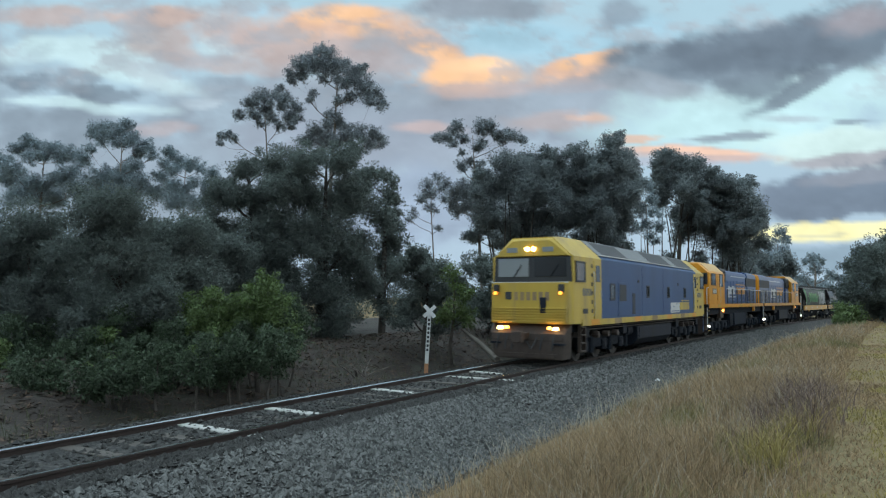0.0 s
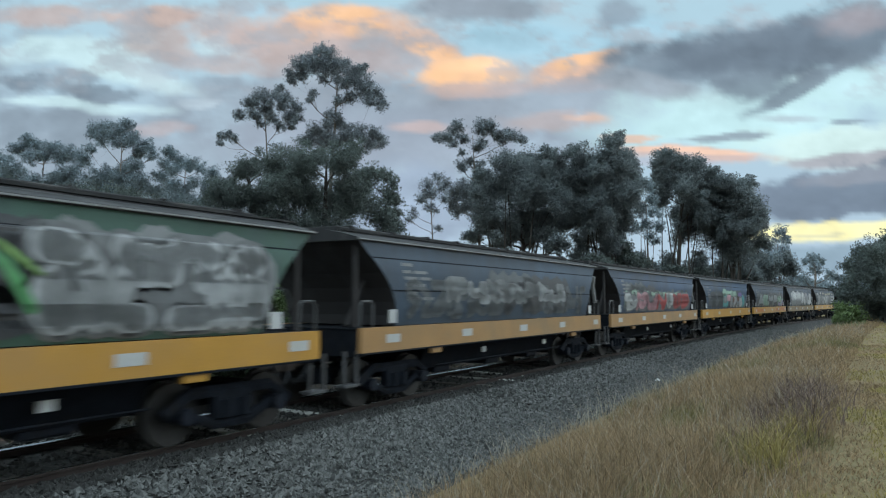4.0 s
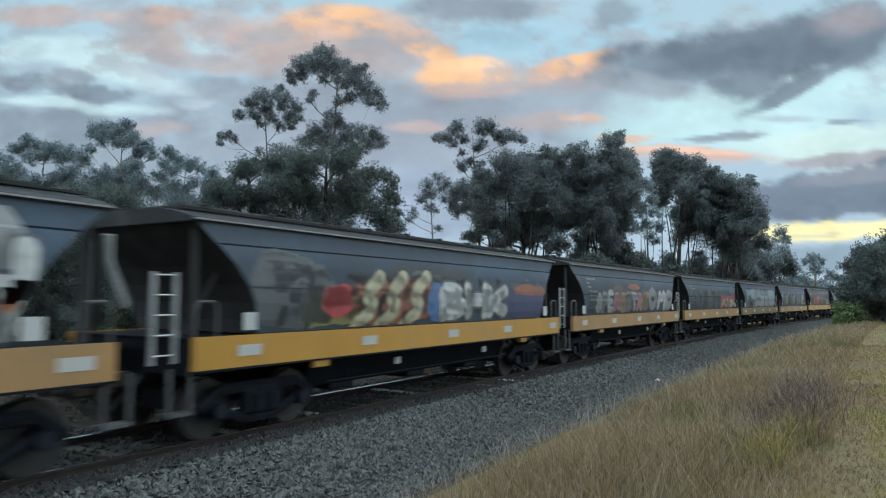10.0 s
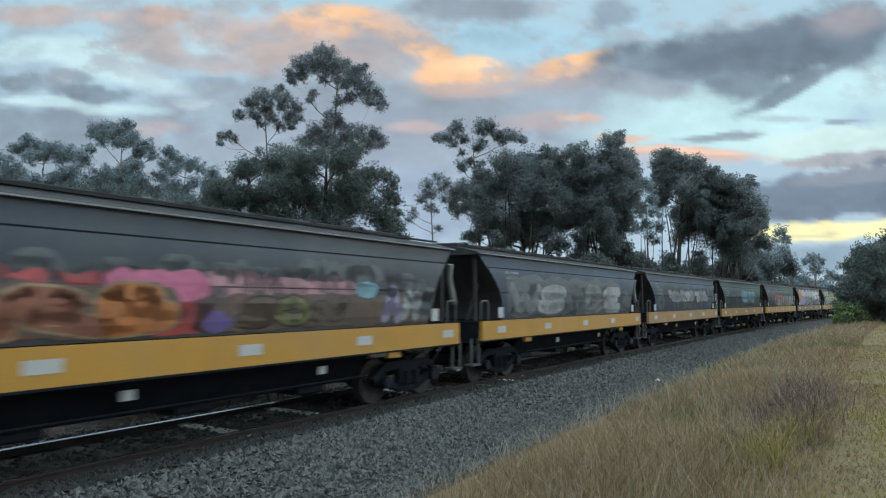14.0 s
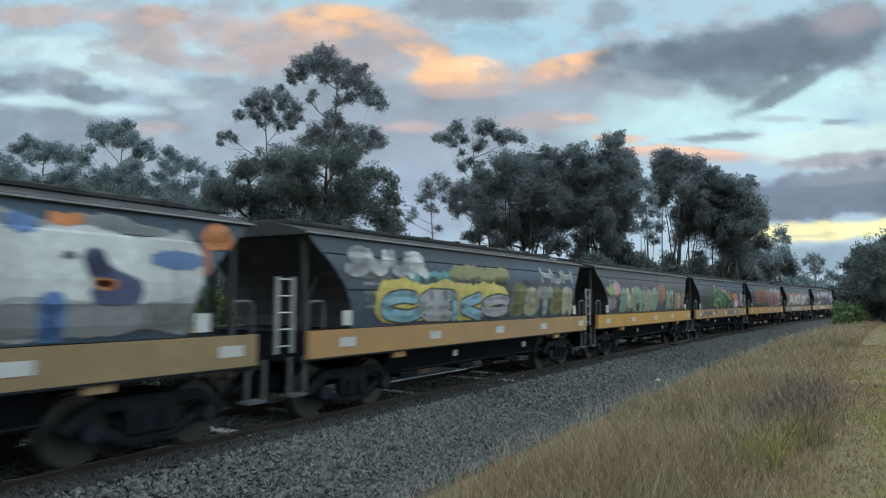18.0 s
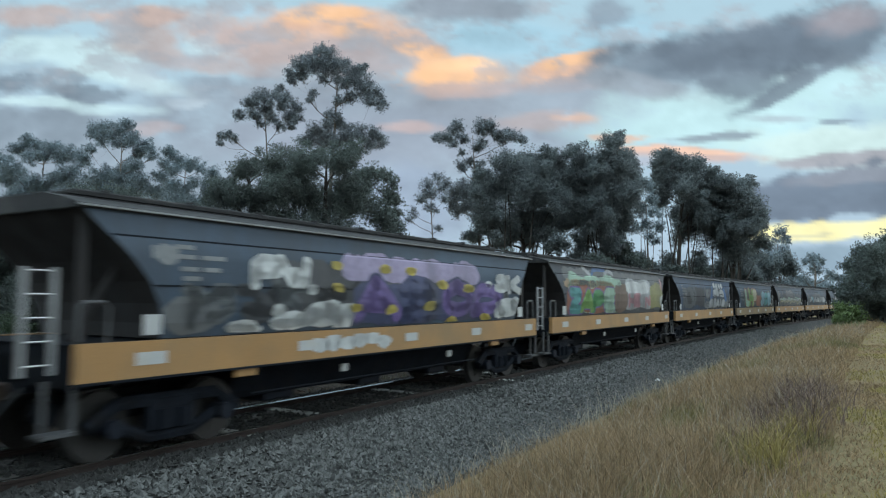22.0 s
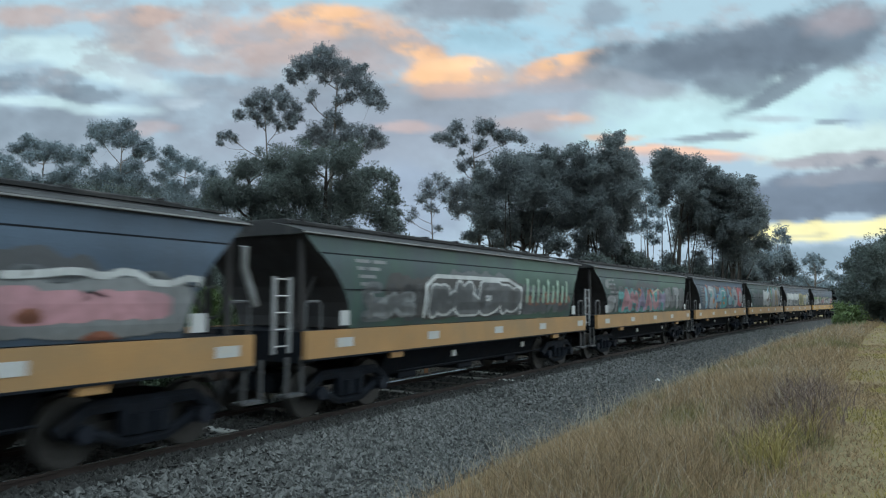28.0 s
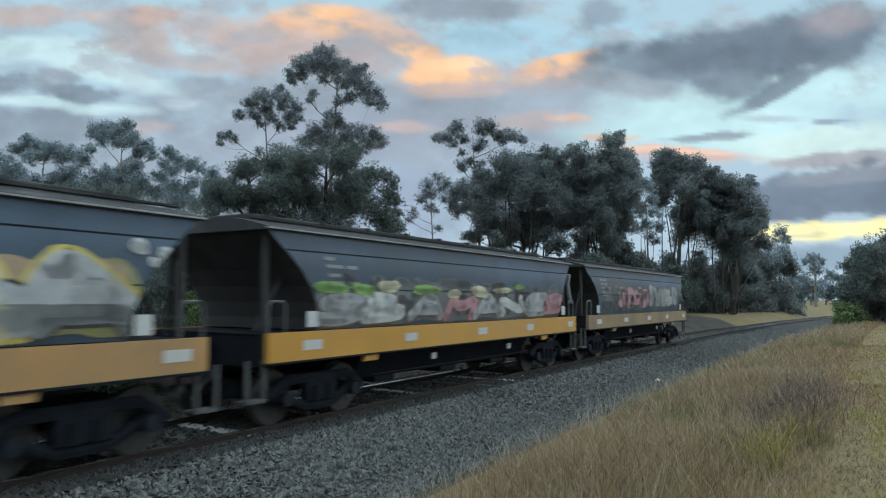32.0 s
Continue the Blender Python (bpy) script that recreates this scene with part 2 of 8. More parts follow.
def part(name, shape, material, parent=None, label="", m=None):
    """Links a shape (or a ready mesh) as one mesh object under a thing or part."""
    me = shape if isinstance(shape, bpy.types.Mesh) else shape.mesh(name, material)
    ob = new(name, me)
    if parent:
        ob.parent = parent
    if m is not None:
        ob.matrix_basis = m
    if label:
        ob["label"] = label
    return ob


def big_mesh(name, quads, material, normals=None):
    """One mesh from an array of loose quads or triangles, n x k x 3; normals n x 3 shade each piece with its clump."""
    quads = np.asarray(quads, dtype=np.float32)
    n, k = quads.shape[:2]
    me = bpy.data.meshes.new(name)
    me.vertices.add(n * k)
    me.vertices.foreach_set("co", quads.ravel())
    me.loops.add(n * k)
    me.loops.foreach_set("vertex_index", np.arange(n * k, dtype=np.int32))
    me.polygons.add(n)
    me.polygons.foreach_set("loop_start", np.arange(0, n * k, k, dtype=np.int32))
    me.update(calc_edges=True)
    me.materials.append(material)
    if normals is not None:
        me.shade_smooth()
        free = me.attributes.new("custom_normal", "FLOAT_VECTOR", "POINT")
        free.data.foreach_set("vector", np.repeat(np.asarray(normals, dtype=np.float32), k, axis=0).ravel())
    return me


def lattice(name, verts, cols, material):
    """A sheet from rows of points, all rows equally long (array rows x cols x 3)."""
    verts = np.asarray(verts, dtype=float)
    r, c = verts.shape[:2]
    idx = np.arange(r * c).reshape(r, c)
    f = np.stack([idx[:-1, :-1], idx[1:, :-1], idx[1:, 1:], idx[:-1, 1:]], -1).reshape(-1, 4)
    me = bpy.data.meshes.new(name)
    me.vertices.add(r * c)
    me.vertices.foreach_set("co", verts.astype(np.float32).ravel())
    me.loops.add(f.size)
    me.loops.foreach_set("vertex_index", f.astype(np.int32).ravel())
    me.polygons.add(len(f))
    me.polygons.foreach_set("loop_start", np.arange(0, f.size, 4, dtype=np.int32))
    me.update(calc_edges=True)
    me.shade_smooth()
    me.materials.append(material)
    return me


def value_noise(x, y, seed=0):
    """Smooth chance values from 0 to 1 on a unit lattice (arrays)."""
    xi, yi = np.floor(x).astype(np.int64), np.floor(y).astype(np.int64)
    fx, fy = x - xi, y - yi
    fx, fy = fx * fx * (3 - 2 * fx), fy * fy * (3 - 2 * fy)

    def h(a, b):
        n = (a * 374761393 + b * 668265263 + seed * 974711) & 0xFFFFFFFF
        n = ((n ^ (n >> 13)) * 1274126177) & 0xFFFFFFFF
        return ((n ^ (n >> 16)) & 0xFFFF) / 65535.0

    return (h(xi, yi) * (1 - fx) + h(xi + 1, yi) * fx) * (1 - fy) + (h(xi, yi + 1) * (1 - fx) + h(xi + 1, yi + 1) * fx) * fy


def fbm(x, y, seed=0, octaves=5, gain=0.5):
    s, a, tot = 0, 1.0, 0
    for o in range(octaves):
        s = s + a * value_noise(x * 2 ** o, y * 2 ** o, seed + 17 * o)
        tot += a
        a *= gain
    return s / tot


# ---- the line: straight past the camera, then a long bend to the right ----
AXIS, BEND, BEND_FROM, BEND_TO = 9.21, 0.001505, 9.8, 330.0


def track(s, off=0.0, z=0.0):
    """A point s metres along the line, off metres beyond its middle as seen from the camera."""
    u = min(max(s - BEND_FROM, 0.0), BEND_TO - BEND_FROM)
    a = BEND * u
    x = min(s, BEND_FROM) + math.sin(a) / BEND
    y = AXIS - (1 - math.cos(a)) / BEND
    if s > BEND_TO:
        x, y = x + (s - BEND_TO) * math.cos(a), y - (s - BEND_TO) * math.sin(a)
    return Vector((x + off * math.sin(a), y + off * math.cos(a), z))


def track_pose(s):
    a = BEND * min(max(s - BEND_FROM, 0.0), BEND_TO - BEND_FROM)
    p = track(s)
    return pose(p.x, p.y, 0, rz=-math.degrees(a))


def track_array(s, off):
    """track() for arrays: x and y."""
    u = np.clip(s - BEND_FROM, 0, BEND_TO - BEND_FROM)
    a = BEND * u
    over = np.maximum(s - BEND_TO, 0)
    x = np.minimum(s, BEND_FROM) + np.sin(a) / BEND + over * np.cos(a) + off * np.sin(a)
    y = AXIS - (1 - np.cos(a)) / BEND - over * np.sin(a) + off * np.cos(a)
    return x, y


PROFILE_OFF = [-700, -60, -25, -14, -11, -9.6, -8.6, -7.4, -6.2, -5.2, -4.6, -3.8, -3.0, -2.2, -1.5, -0.4, 0.4, 1.5, 2.3, 3.0, 3.8, 4.8, 6.2, 8.0, 12, 25, 60, 160, 900]
PROFILE_Z = [0.6, 0.7, 0.6, 0.5, 0.47, 0.45, 0.4, 0.2, 0.0, -0.2, -0.33, -0.4, -0.36, -0.24, -0.13, -0.15, -0.15, -0.13, -0.3, -0.62, -0.72, -0.5, 0.05, 0.35, 0.5, 0.6, 0.5, 0.3, 0.2]


def ground_z(s, off):
    z = np.interp(off, PROFILE_OFF, PROFILE_Z)
    rough = np.clip((np.abs(np.asarray(off, dtype=float) + 0.9) - 3.4) / 2, 0, 1)
    return z + rough * 0.16 * (fbm(np.asarray(s) * 0.45, np.asarray(off) * 0.45, 5, 4) - 0.5)


# ---- sky backdrop: a far sheet of evening cloud that drifts slowly ----
SKY_AT = 2600.0
UNIT = SKY_AT / 1230.0


def sky_colour(x, y):
    """Colours of the evening sky over the sheet (arrays of sheet units, y downwards)."""
    wx = (fbm(x / 170, y / 100, 3, 6, 0.55) - 0.5) * 190
    wy = (fbm(x / 170 + 40, y / 100 + 9, 8, 6, 0.55) - 0.5) * 90
    t = np.clip(y / 480.0, 0, 1)[..., None]
    rgb = np.array((0.39, 0.56, 0.66)) * (1 - t) + np.array((0.40, 0.51, 0.62)) * t
    grain = fbm((x + y * 0.3) / 92, (y - x * 0.06) / 58, 21, 6, 0.55)
    fine = fbm((x + y * 0.3) / 36, y / 25, 33, 4, 0.55)
    fray = (grain - 0.5) * 1.35 + (fine - 0.5) * 0.55
    shade = (0.70 + 0.42 * grain + 0.18 * fine)[..., None]

    def cloud(cx, cy, rx, ry, colour, amount=0.85, tilt=0.0, edge=0.45, wild=1.0):
        nonlocal rgb
        dx, dy = x + wx * wild * 0.8 - cx, y + wy * wild * 0.8 - cy
        dy = dy - dx * tilt
        d = np.sqrt((dx / rx) ** 2 + (dy / ry) ** 2)
        k = np.clip((1 + edge - d - fray * max(wild, 0.8)) / (2 * edge), 0, 1)
        k = (k * k * (3 - 2 * k) * amount)[..., None]
        rgb = rgb * (1 - k) + np.array(colour) * shade * k

    x = x + 9
    grey, slate, dark = (0.25, 0.315, 0.385), (0.19, 0.245, 0.305), (0.15, 0.195, 0.25)
    pale, cyan, cream = (0.53, 0.71, 0.76), (0.50, 0.72, 0.76), (0.92, 0.86, 0.48)
    peach, orange, rose, tawny = (0.70, 0.47, 0.36), (0.88, 0.54, 0.32), (0.50, 0.40, 0.40), (0.46, 0.38, 0.37)
    # the broad grey-blue deck
    cloud(330, 300, 700, 110, (0.29, 0.355, 0.43), 0.95, 0, 0.4, 0.6)
    cloud(620, 190, 330, 80, (0.275, 0.33, 0.40), 0.95, 0, 0.4, 0.6)
    cloud(-260, 200, 320, 260, grey, 0.85)
    cloud(700, 250, 330, 60, (0.30, 0.35, 0.43), 0.85, 0, 0.4, 0.6)
    cloud(1010, 175, 210, 44, (0.30, 0.35, 0.42), 0.85, 0, 0.4, 0.6)
    cloud(740, 360, 110, 80, (0.33, 0.41, 0.53), 0.9, 0, 0.4, 0.6)
    # clear blue over the middle and pale breaks
    cloud(960, 62, 150, 38, (0.36, 0.56, 0.68), 0.95, 0.05, 0.35, 0.5)
    cloud(1150, 44, 80, 30, (0.36, 0.55, 0.67), 0.9, 0, 0.35, 0.5)
    cloud(150, 86, 150, 26, pale, 0.95, 0.12, 0.4, 0.6)
    cloud(260, 130, 90, 22, pale, 0.9, 0.25, 0.4, 0.6)
    cloud(20, 78, 70, 22, pale, 0.7, 0, 0.4, 0.6)
    cloud(60, 180, 80, 11, pale, 0.85, 0.0, 0.4, 0.6)
    cloud(210, 186, 90, 12, pale, 0.8, 0.08, 0.4, 0.6)
    cloud(395, 72, 46, 16, pale, 0.75, 0, 0.4, 0.6)
    cloud(355, 178, 40, 10, (0.46, 0.56, 0.64), 0.7, 0, 0.4, 0.6)
    cloud(470, 6, 60, 10, (0.38, 0.56, 0.68), 0.8, 0, 0.4, 0.5)
    cloud(1330, 200, 240, 74, cyan, 0.95, -0.05, 0.35, 0.5)
    cloud(1500, 250, 180, 44, (0.60, 0.77, 0.76), 0.9, 0, 0.35, 0.5)
    cloud(1560, 140, 140, 40, cyan, 0.8, 0, 0.35, 0.5)
    # grey patches on the pale part
    cloud(30, 138, 66, 22, slate, 0.9, 0.1, 0.4, 1.1)
    cloud(190, 150, 80, 15, slate, 0.85, 0.06, 0.4, 1.1)
    cloud(120, 120, 50, 10, grey, 0.7, 0.1, 0.35, 0.6)
    cloud(380, 140, 60, 20, (0.27, 0.33, 0.40), 0.7, 0, 0.4, 0.6)
    cloud(120, 222, 200, 24, grey, 0.8, 0, 0.4, 0.6)
    # warm undersides along the top, then the bright arc that dips to the middle
    cloud(60, 12, 130, 22, tawny, 0.85, 0, 0.4, 0.6)
    cloud(230, 14, 110, 18, (0.58, 0.43, 0.38), 0.9, 0.05, 0.4, 0.6)
    cloud(300, 66, 110, 26, (0.47, 0.40, 0.39), 0.75, 0.3, 0.5, 0.9)
    cloud(400, 104, 120, 18, (0.44, 0.39, 0.40), 0.7, 0.15, 0.4, 0.6)
    cloud(520, 60, 170, 46, (0.50, 0.41, 0.40), 0.95, 0.08, 0.4, 0.6)
    cloud(590, 24, 120, 26, peach, 0.9, 0.0, 0.45, 0.8)
    cloud(590, 10, 70, 14, orange, 0.9, 0, 0.4, 0.6)
    cloud(640, 44, 46, 14, orange, 0.8, 0, 0.4, 0.6)
    cloud(690, 92, 110, 38, (0.40, 0.365, 0.385), 0.9, 0.15, 0.4, 0.6)
    cloud(738, 66, 48, 22, peach, 0.9, 0.45, 0.45, 0.8)
    cloud(770, 94, 36, 18, orange, 0.8, 0.3, 0.45, 0.7)
    cloud(835, 124, 105, 28, orange, 1.0, 0.0, 0.35, 0.5)
    cloud(850, 108, 70, 14, (0.95, 0.62, 0.38), 0.8, 0.0, 0.4, 0.5)
    cloud(860, 152, 100, 14, (0.52, 0.42, 0.41), 0.8, 0, 0.4, 0.5)
    cloud(1030, 118, 85, 25, peach, 1.0, -0.22, 0.35, 0.5)
    cloud(1055, 98, 50, 11, orange, 0.85, -0.2, 0.4, 0.5)
    cloud(1040, 146, 100, 14, (0.36, 0.37, 0.42), 0.8, -0.1, 0.4, 0.5)
    cloud(1000, 208, 95, 20, (0.43, 0.39, 0.41), 0.85, 0.0, 0.4, 0.6)
    cloud(1060, 206, 40, 8, peach, 0.6, 0, 0.4, 0.5)
    cloud(755, 222, 55, 10, (0.55, 0.43, 0.42), 0.7, 0, 0.4, 0.6)
    cloud(280, 222, 60, 11, rose, 0.5, 0, 0.4, 0.6)
    cloud(1130, 238, 44, 7, peach, 0.8, 0, 0.35, 0.4)
    cloud(1245, 268, 135, 15, (0.56, 0.44, 0.42), 1.0, 0.04, 0.3, 0.3)
    cloud(1240, 262, 120, 7, (0.80, 0.54, 0.42), 0.9, 0.04, 0.3, 0.3)
    cloud(1190, 285, 110, 8, (0.42, 0.44, 0.52), 0.7, 0.0, 0.35, 0.4)
    # thin grey wisps break up the lit cloud
    wisp = np.clip((fbm((x - y * 0.4) / 70, (y + x * 0.1) / 34, 71, 6, 0.6) - 0.49) * 3.6, 0, 0.66) * np.clip((190 - y) / 80, 0, 1)
    rgb = rgb * (1 - wisp[..., None]) + np.array((0.36, 0.39, 0.44)) * shade * wisp[..., None]
    # dark cloud over the far side
    cloud(850, 4, 130, 24, (0.26, 0.31, 0.37), 0.95, 0.05, 0.4, 0.5)
    cloud(1110, 12, 40, 26, (0.25, 0.31, 0.38), 0.8, 0.0, 0.4, 0.5)
    cloud(1220, 104, 110, 40, slate, 0.95, 0.0, 0.4, 0.5)
    cloud(1180, 140, 90, 24, (0.30, 0.35, 0.41), 0.8, 0.1, 0.4, 0.5)
    cloud(1350, 74, 150, 52, dark, 0.95, -0.12, 0.4, 0.5)
    cloud(1500, 50, 150, 52, dark, 0.95, -0.1, 0.4, 0.5)
    cloud(1320, 138, 60, 24, slate, 0.9, 0.0, 0.4, 0.5)
    cloud(1430, 140, 96, 15, slate, 0.9, -0.5, 0.4, 0.5)
    cloud(1535, 22, 80, 20, (0.36, 0.33, 0.365), 0.7, -0.1, 0.6, 0.9)
    cloud(1290, 236, 80, 8, (0.27, 0.34, 0.40), 0.95, -0.12, 0.35, 0.4)
    cloud(1410, 196, 64, 10, (0.36, 0.44, 0.50), 0.75, 0, 0.4, 0.4)
    cloud(1525, 202, 44, 6, (0.27, 0.35, 0.42), 0.9, 0.0, 0.35, 0.4)
    cloud(1520, 274, 130, 13, (0.36, 0.36, 0.41), 0.9, -0.1, 0.35, 0.4)
    cloud(1500, 334, 210, 46, (0.175, 0.225, 0.295), 1.0, -0.06, 0.2, 0.25)
    cloud(1540, 300, 120, 14, (0.27, 0.30, 0.36), 0.8, -0.12, 0.35, 0.4)
    # the bright strip low over the line, and the bank beneath it
    cloud(1490, 399, 170, 17, cream, 1.0, -0.05, 0.3, 0.3)
    cloud(1450, 408, 40, 4, (0.62, 0.62, 0.46), 0.7, -0.05, 0.35, 0.3)
    cloud(1500, 452, 230, 24, (0.27, 0.37, 0.46), 0.95, 0.0, 0.3, 0.3)
    # mottled scud over all but the lowest sky
    scud = np.clip((fbm((x + y * 0.4) / 80, y / 44, 57, 6, 0.55) - 0.52) * 3.0, 0, 1) * np.clip((300 - y) / 120, 0, 1) * np.interp(x, [300, 700, 1100], [0.35, 0.22, 0.1])
    rgb = rgb * (1 - scud[..., None]) + np.array((0.265, 0.325, 0.395)) * shade * scud[..., None]
    return np.clip(rgb * np.array((0.975, 1.0, 1.0)), 0, 1)


def sky_backdrop():
    gx, gy = np.meshgrid(np.linspace(-900, 2500, 560), np.linspace(-560, 760, 260))
    right, up, ahead = Vector((math.sin(HEADING), -math.cos(HEADING), 0)), Vector((0, 0, 1)), Vector((math.cos(HEADING), math.sin(HEADING), 0))
    fx, fy = (gx - 784) * UNIT, (527 - gy) * UNIT
    pts = fx[..., None] * np.array(right) + fy[..., None] * np.array(up)
    m = bpy.data.materials.new("evening_cloud")
    m.use_nodes = True
    t = m.node_tree
    t.nodes.remove(t.nodes["Principled BSDF"])
    at = t.nodes.new("ShaderNodeAttribute")
    at.attribute_name = "cloud_tint"
    em = t.nodes.new("ShaderNodeEmission")
    em.inputs["Strength"].default_value = 1.0
    t.links.new(at.outputs["Color"], em.inputs["Color"])
    t.links.new(em.outputs[0], t.nodes["Material Output"].inputs["Surface"])
    me = lattice("sky_backdrop", pts, 0, m)
    col = me.color_attributes.new("cloud_tint", "FLOAT_COLOR", "POINT")
    rgb = sky_colour(gx, gy)
    col.data.foreach_set("color", np.concatenate([rgb, np.ones_like(rgb[..., :1])], -1).astype(np.float32).ravel())
    ob = part("sky_backdrop", me, m)
    tagged(ob, "evening sky with grey and peach-lit drifting clouds", "sky", kind="structure")
    return ob


SKY = sky_backdrop()


# ---- ground: one sheet that follows the line and reaches the horizon ----
def ground():
    s = np.concatenate([np.array([-2500, -1200, -700, -300, -120, -60, -30]), np.arange(-20, 70, 0.6), np.arange(70, 140, 2.5), np.array([150, 200, 260, 330, 420, 700, 1500, 3000])])
    off = np.concatenate([np.array([-2500, -700, -200, -60, -30, -20]), np.arange(-15, 14, 0.35), np.array([15, 18, 22, 27, 34, 45, 60, 90, 160, 400, 1000, 3000])])
    S, O = np.meshgrid(s, off, indexing="ij")
    Sx = np.clip(S, None, 330)
    x, y = track_array(Sx, O)
    x = x + np.maximum(S - 330, 0)
    z = ground_z(S, O)
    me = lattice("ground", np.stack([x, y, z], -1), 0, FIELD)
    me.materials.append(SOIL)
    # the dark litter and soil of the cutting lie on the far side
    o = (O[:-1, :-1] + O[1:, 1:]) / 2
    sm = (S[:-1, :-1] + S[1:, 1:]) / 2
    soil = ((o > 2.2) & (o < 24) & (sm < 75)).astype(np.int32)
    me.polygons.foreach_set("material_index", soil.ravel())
    return tagged(part("ground", me, FIELD), "dry grass ground with bare dark soil beside the line", "ground", kind="structure")


ground()


def swept(name, ring, s0, s1, step, material):
    """A section (off, z) carried along the line."""
    n = max(2, int((s1 - s0) / step) + 1)
    rows = []
    for s in np.linspace(s0, s1, n):
        rows.append([track(s, o, z) for o, z in ring])
    sh = Shape()
    k = len(ring)
    for r in rows:
        sh.v += [tuple(p) for p in r]
    for i in range(n - 1):
        sh.f += [(i * k + j, i * k + (j + 1) % k, (i + 1) * k + (j + 1) % k, (i + 1) * k + j) for j in range(k)]
    return sh.mesh(name, material, smooth=False)


def ballast_bed():
    s = np.concatenate([np.arange(-640, -24, 12.0), np.arange(-24, 70, 0.25), np.arange(70, 720, 8.0)])
    off = np.array([-4.9, -4.6, -4.2, -3.8, -3.4, -3.0, -2.6, -2.2, -1.8, -1.4, -1.0, -0.6, -0.2, 0.2, 0.6, 1.0, 1.4, 1.8, 2.1, 2.4, 2.75])
    S, O = np.meshgrid(s, off, indexing="ij")
    x, y = track_array(S, O)
    z = np.interp(O, PROFILE_OFF, PROFILE_Z) + 0.03 + 0.05 * (fbm(S * 2.2, O * 2.2, 31, 4) - 0.5)
    z[:, 0] -= 0.12
    z[:, -1] -= 0.1
    return tagged(part("ballast_bed", lattice("ballast_bed", np.stack([x, y, z], -1), 0, BALLAST), BALLAST), "grey crushed-rock ballast bed under the rails", "ballast", kind="structure")


ballast_bed()


def ballast_stones(rng):
    """Loose stones on the bed: eight-sided, uneven lumps."""
    n = 60000
    s = np.concatenate([rng.uniform(-2, 14, 26000), rng.uniform(8, 26, 17000), rng.uniform(18, 60, n - 43000)])
    off = np.where(rng.random(n) < 0.86, rng.uniform(-4.55, -0.92, n), rng.uniform(-0.92, 2.4, n))
    keep = (np.abs(np.abs(off) - 0.85) > 0.1)
    s, off = s[keep], off[keep]
    n = len(s)
    x, y = track_array(s, off)
    z = np.interp(off, PROFILE_OFF, PROFILE_Z) + 0.045
    # a trodden, finer strip runs through the near shoulder
    size = rng.uniform(0.022, 0.06, n) * np.where(np.abs(off + 3.55) < 0.3, 0.7, 1.0)
    tri = np.array([(0, 2, 4), (2, 1, 4), (1, 3, 4), (3, 0, 4), (2, 0, 5), (1, 2, 5), (3, 1, 5), (0, 3, 5)])
    base = np.array([(1, 0, 0), (-1, 0, 0), (0, 1, 0), (0, -1, 0), (0, 0, 1), (0, 0, -1)], dtype=float)
    p = base[None] * rng.uniform(0.6, 1.35, (n, 6, 1)) + rng.normal(0, 0.22, (n, 6, 3))
    a = rng.uniform(0, 6.283, n)
    ca, sa = np.cos(a), np.sin(a)
    q = p.copy()
    q[..., 0] = p[..., 0] * ca[:, None] - p[..., 1] * sa[:, None]
    q[..., 1] = p[..., 0] * sa[:, None] + p[..., 1] * ca[:, None]
    q[..., 2] *= 0.75
    q = q * size[:, None, None] + np.stack([x, y, z], -1)[:, None]
    # stones in and beside the track get the darker colour, as painted train shade
    under = off > -1.55
    for name, pick, m, label in (("ballast_stones", ~under, STONE, "loose angular grey ballast stones"), ("track_stones", under, SHADED_STONE, "ballast stones between the rails, coloured dark for the train's shade")):
        me = big_mesh(name, q[pick][:, tri].reshape(-1, 3, 3), m)
        tagged(part(name, me, m), label, "stones", kind="stuff")


ballast_stones(np.random.default_rng(4))


def rails():
    for name, off in (("far_rail", 0.845), ("near_rail", -0.845)):
        web = [(off - 0.065, -0.155), (off + 0.065, -0.155), (off + 0.06, -0.14), (off + 0.012, -0.125), (off + 0.012, -0.045), (off + 0.036, -0.035), (off + 0.036, -0.004), (off - 0.036, -0.004), (off - 0.036, -0.035), (off - 0.012, -0.045), (off - 0.012, -0.125), (off - 0.06, -0.14)]
        rail = tagged(part(name, swept(name, web, -640, 720, 4.0, RAIL), RAIL), "rust-brown steel rail with a polished head", "rail", "rails of the line", kind="structure")
        k = -1 if off > 0 else 1          # the gauge corner, worn to a slope, faces the other rail
        head = [(off + k * 0.0375, -0.0035), (off - k * 0.034, -0.0035), (off - k * 0.034, 0.0075), (off + k * 0.004, 0.0085)]
        part("railhead", swept("railhead", head, -640, 720, 4.0, RAILHEAD), RAILHEAD, rail, "bright worn running surface")


rails()


def sleepers():
    sh = Shape().box(-0.12, 0.12, -1.3, 1.3, -0.11, 0.0, 0.015)
    timber, pale = sh.mesh("sleeper", SLEEPER), sh.mesh("sleeper_pale", CONCRETE)
    rng = random.Random(2)
    bare = (8.35, 10.06, 13.45, 16.97, 18.14)
    s = -9.0
    while s < 95:
        light = any(abs(s - b) < 0.3425 for b in bare)
        ob = new("sleeper", pale if light else timber)
        m = track_pose(s)
        m.translation.z = -0.102 + (0.012 if light else rng.uniform(-0.03, 0.008))
        ob.matrix_basis = m @ pose(0, 0, 0, rng.uniform(-1, 1), 0, rng.uniform(-1.5, 1.5))
        tagged(ob, "pale concrete railway sleeper bedded in ballast" if light else "weathered grey timber sleeper bedded in ballast", "sleeper", "sleepers under the rails")
        s += 0.685


sleepers()


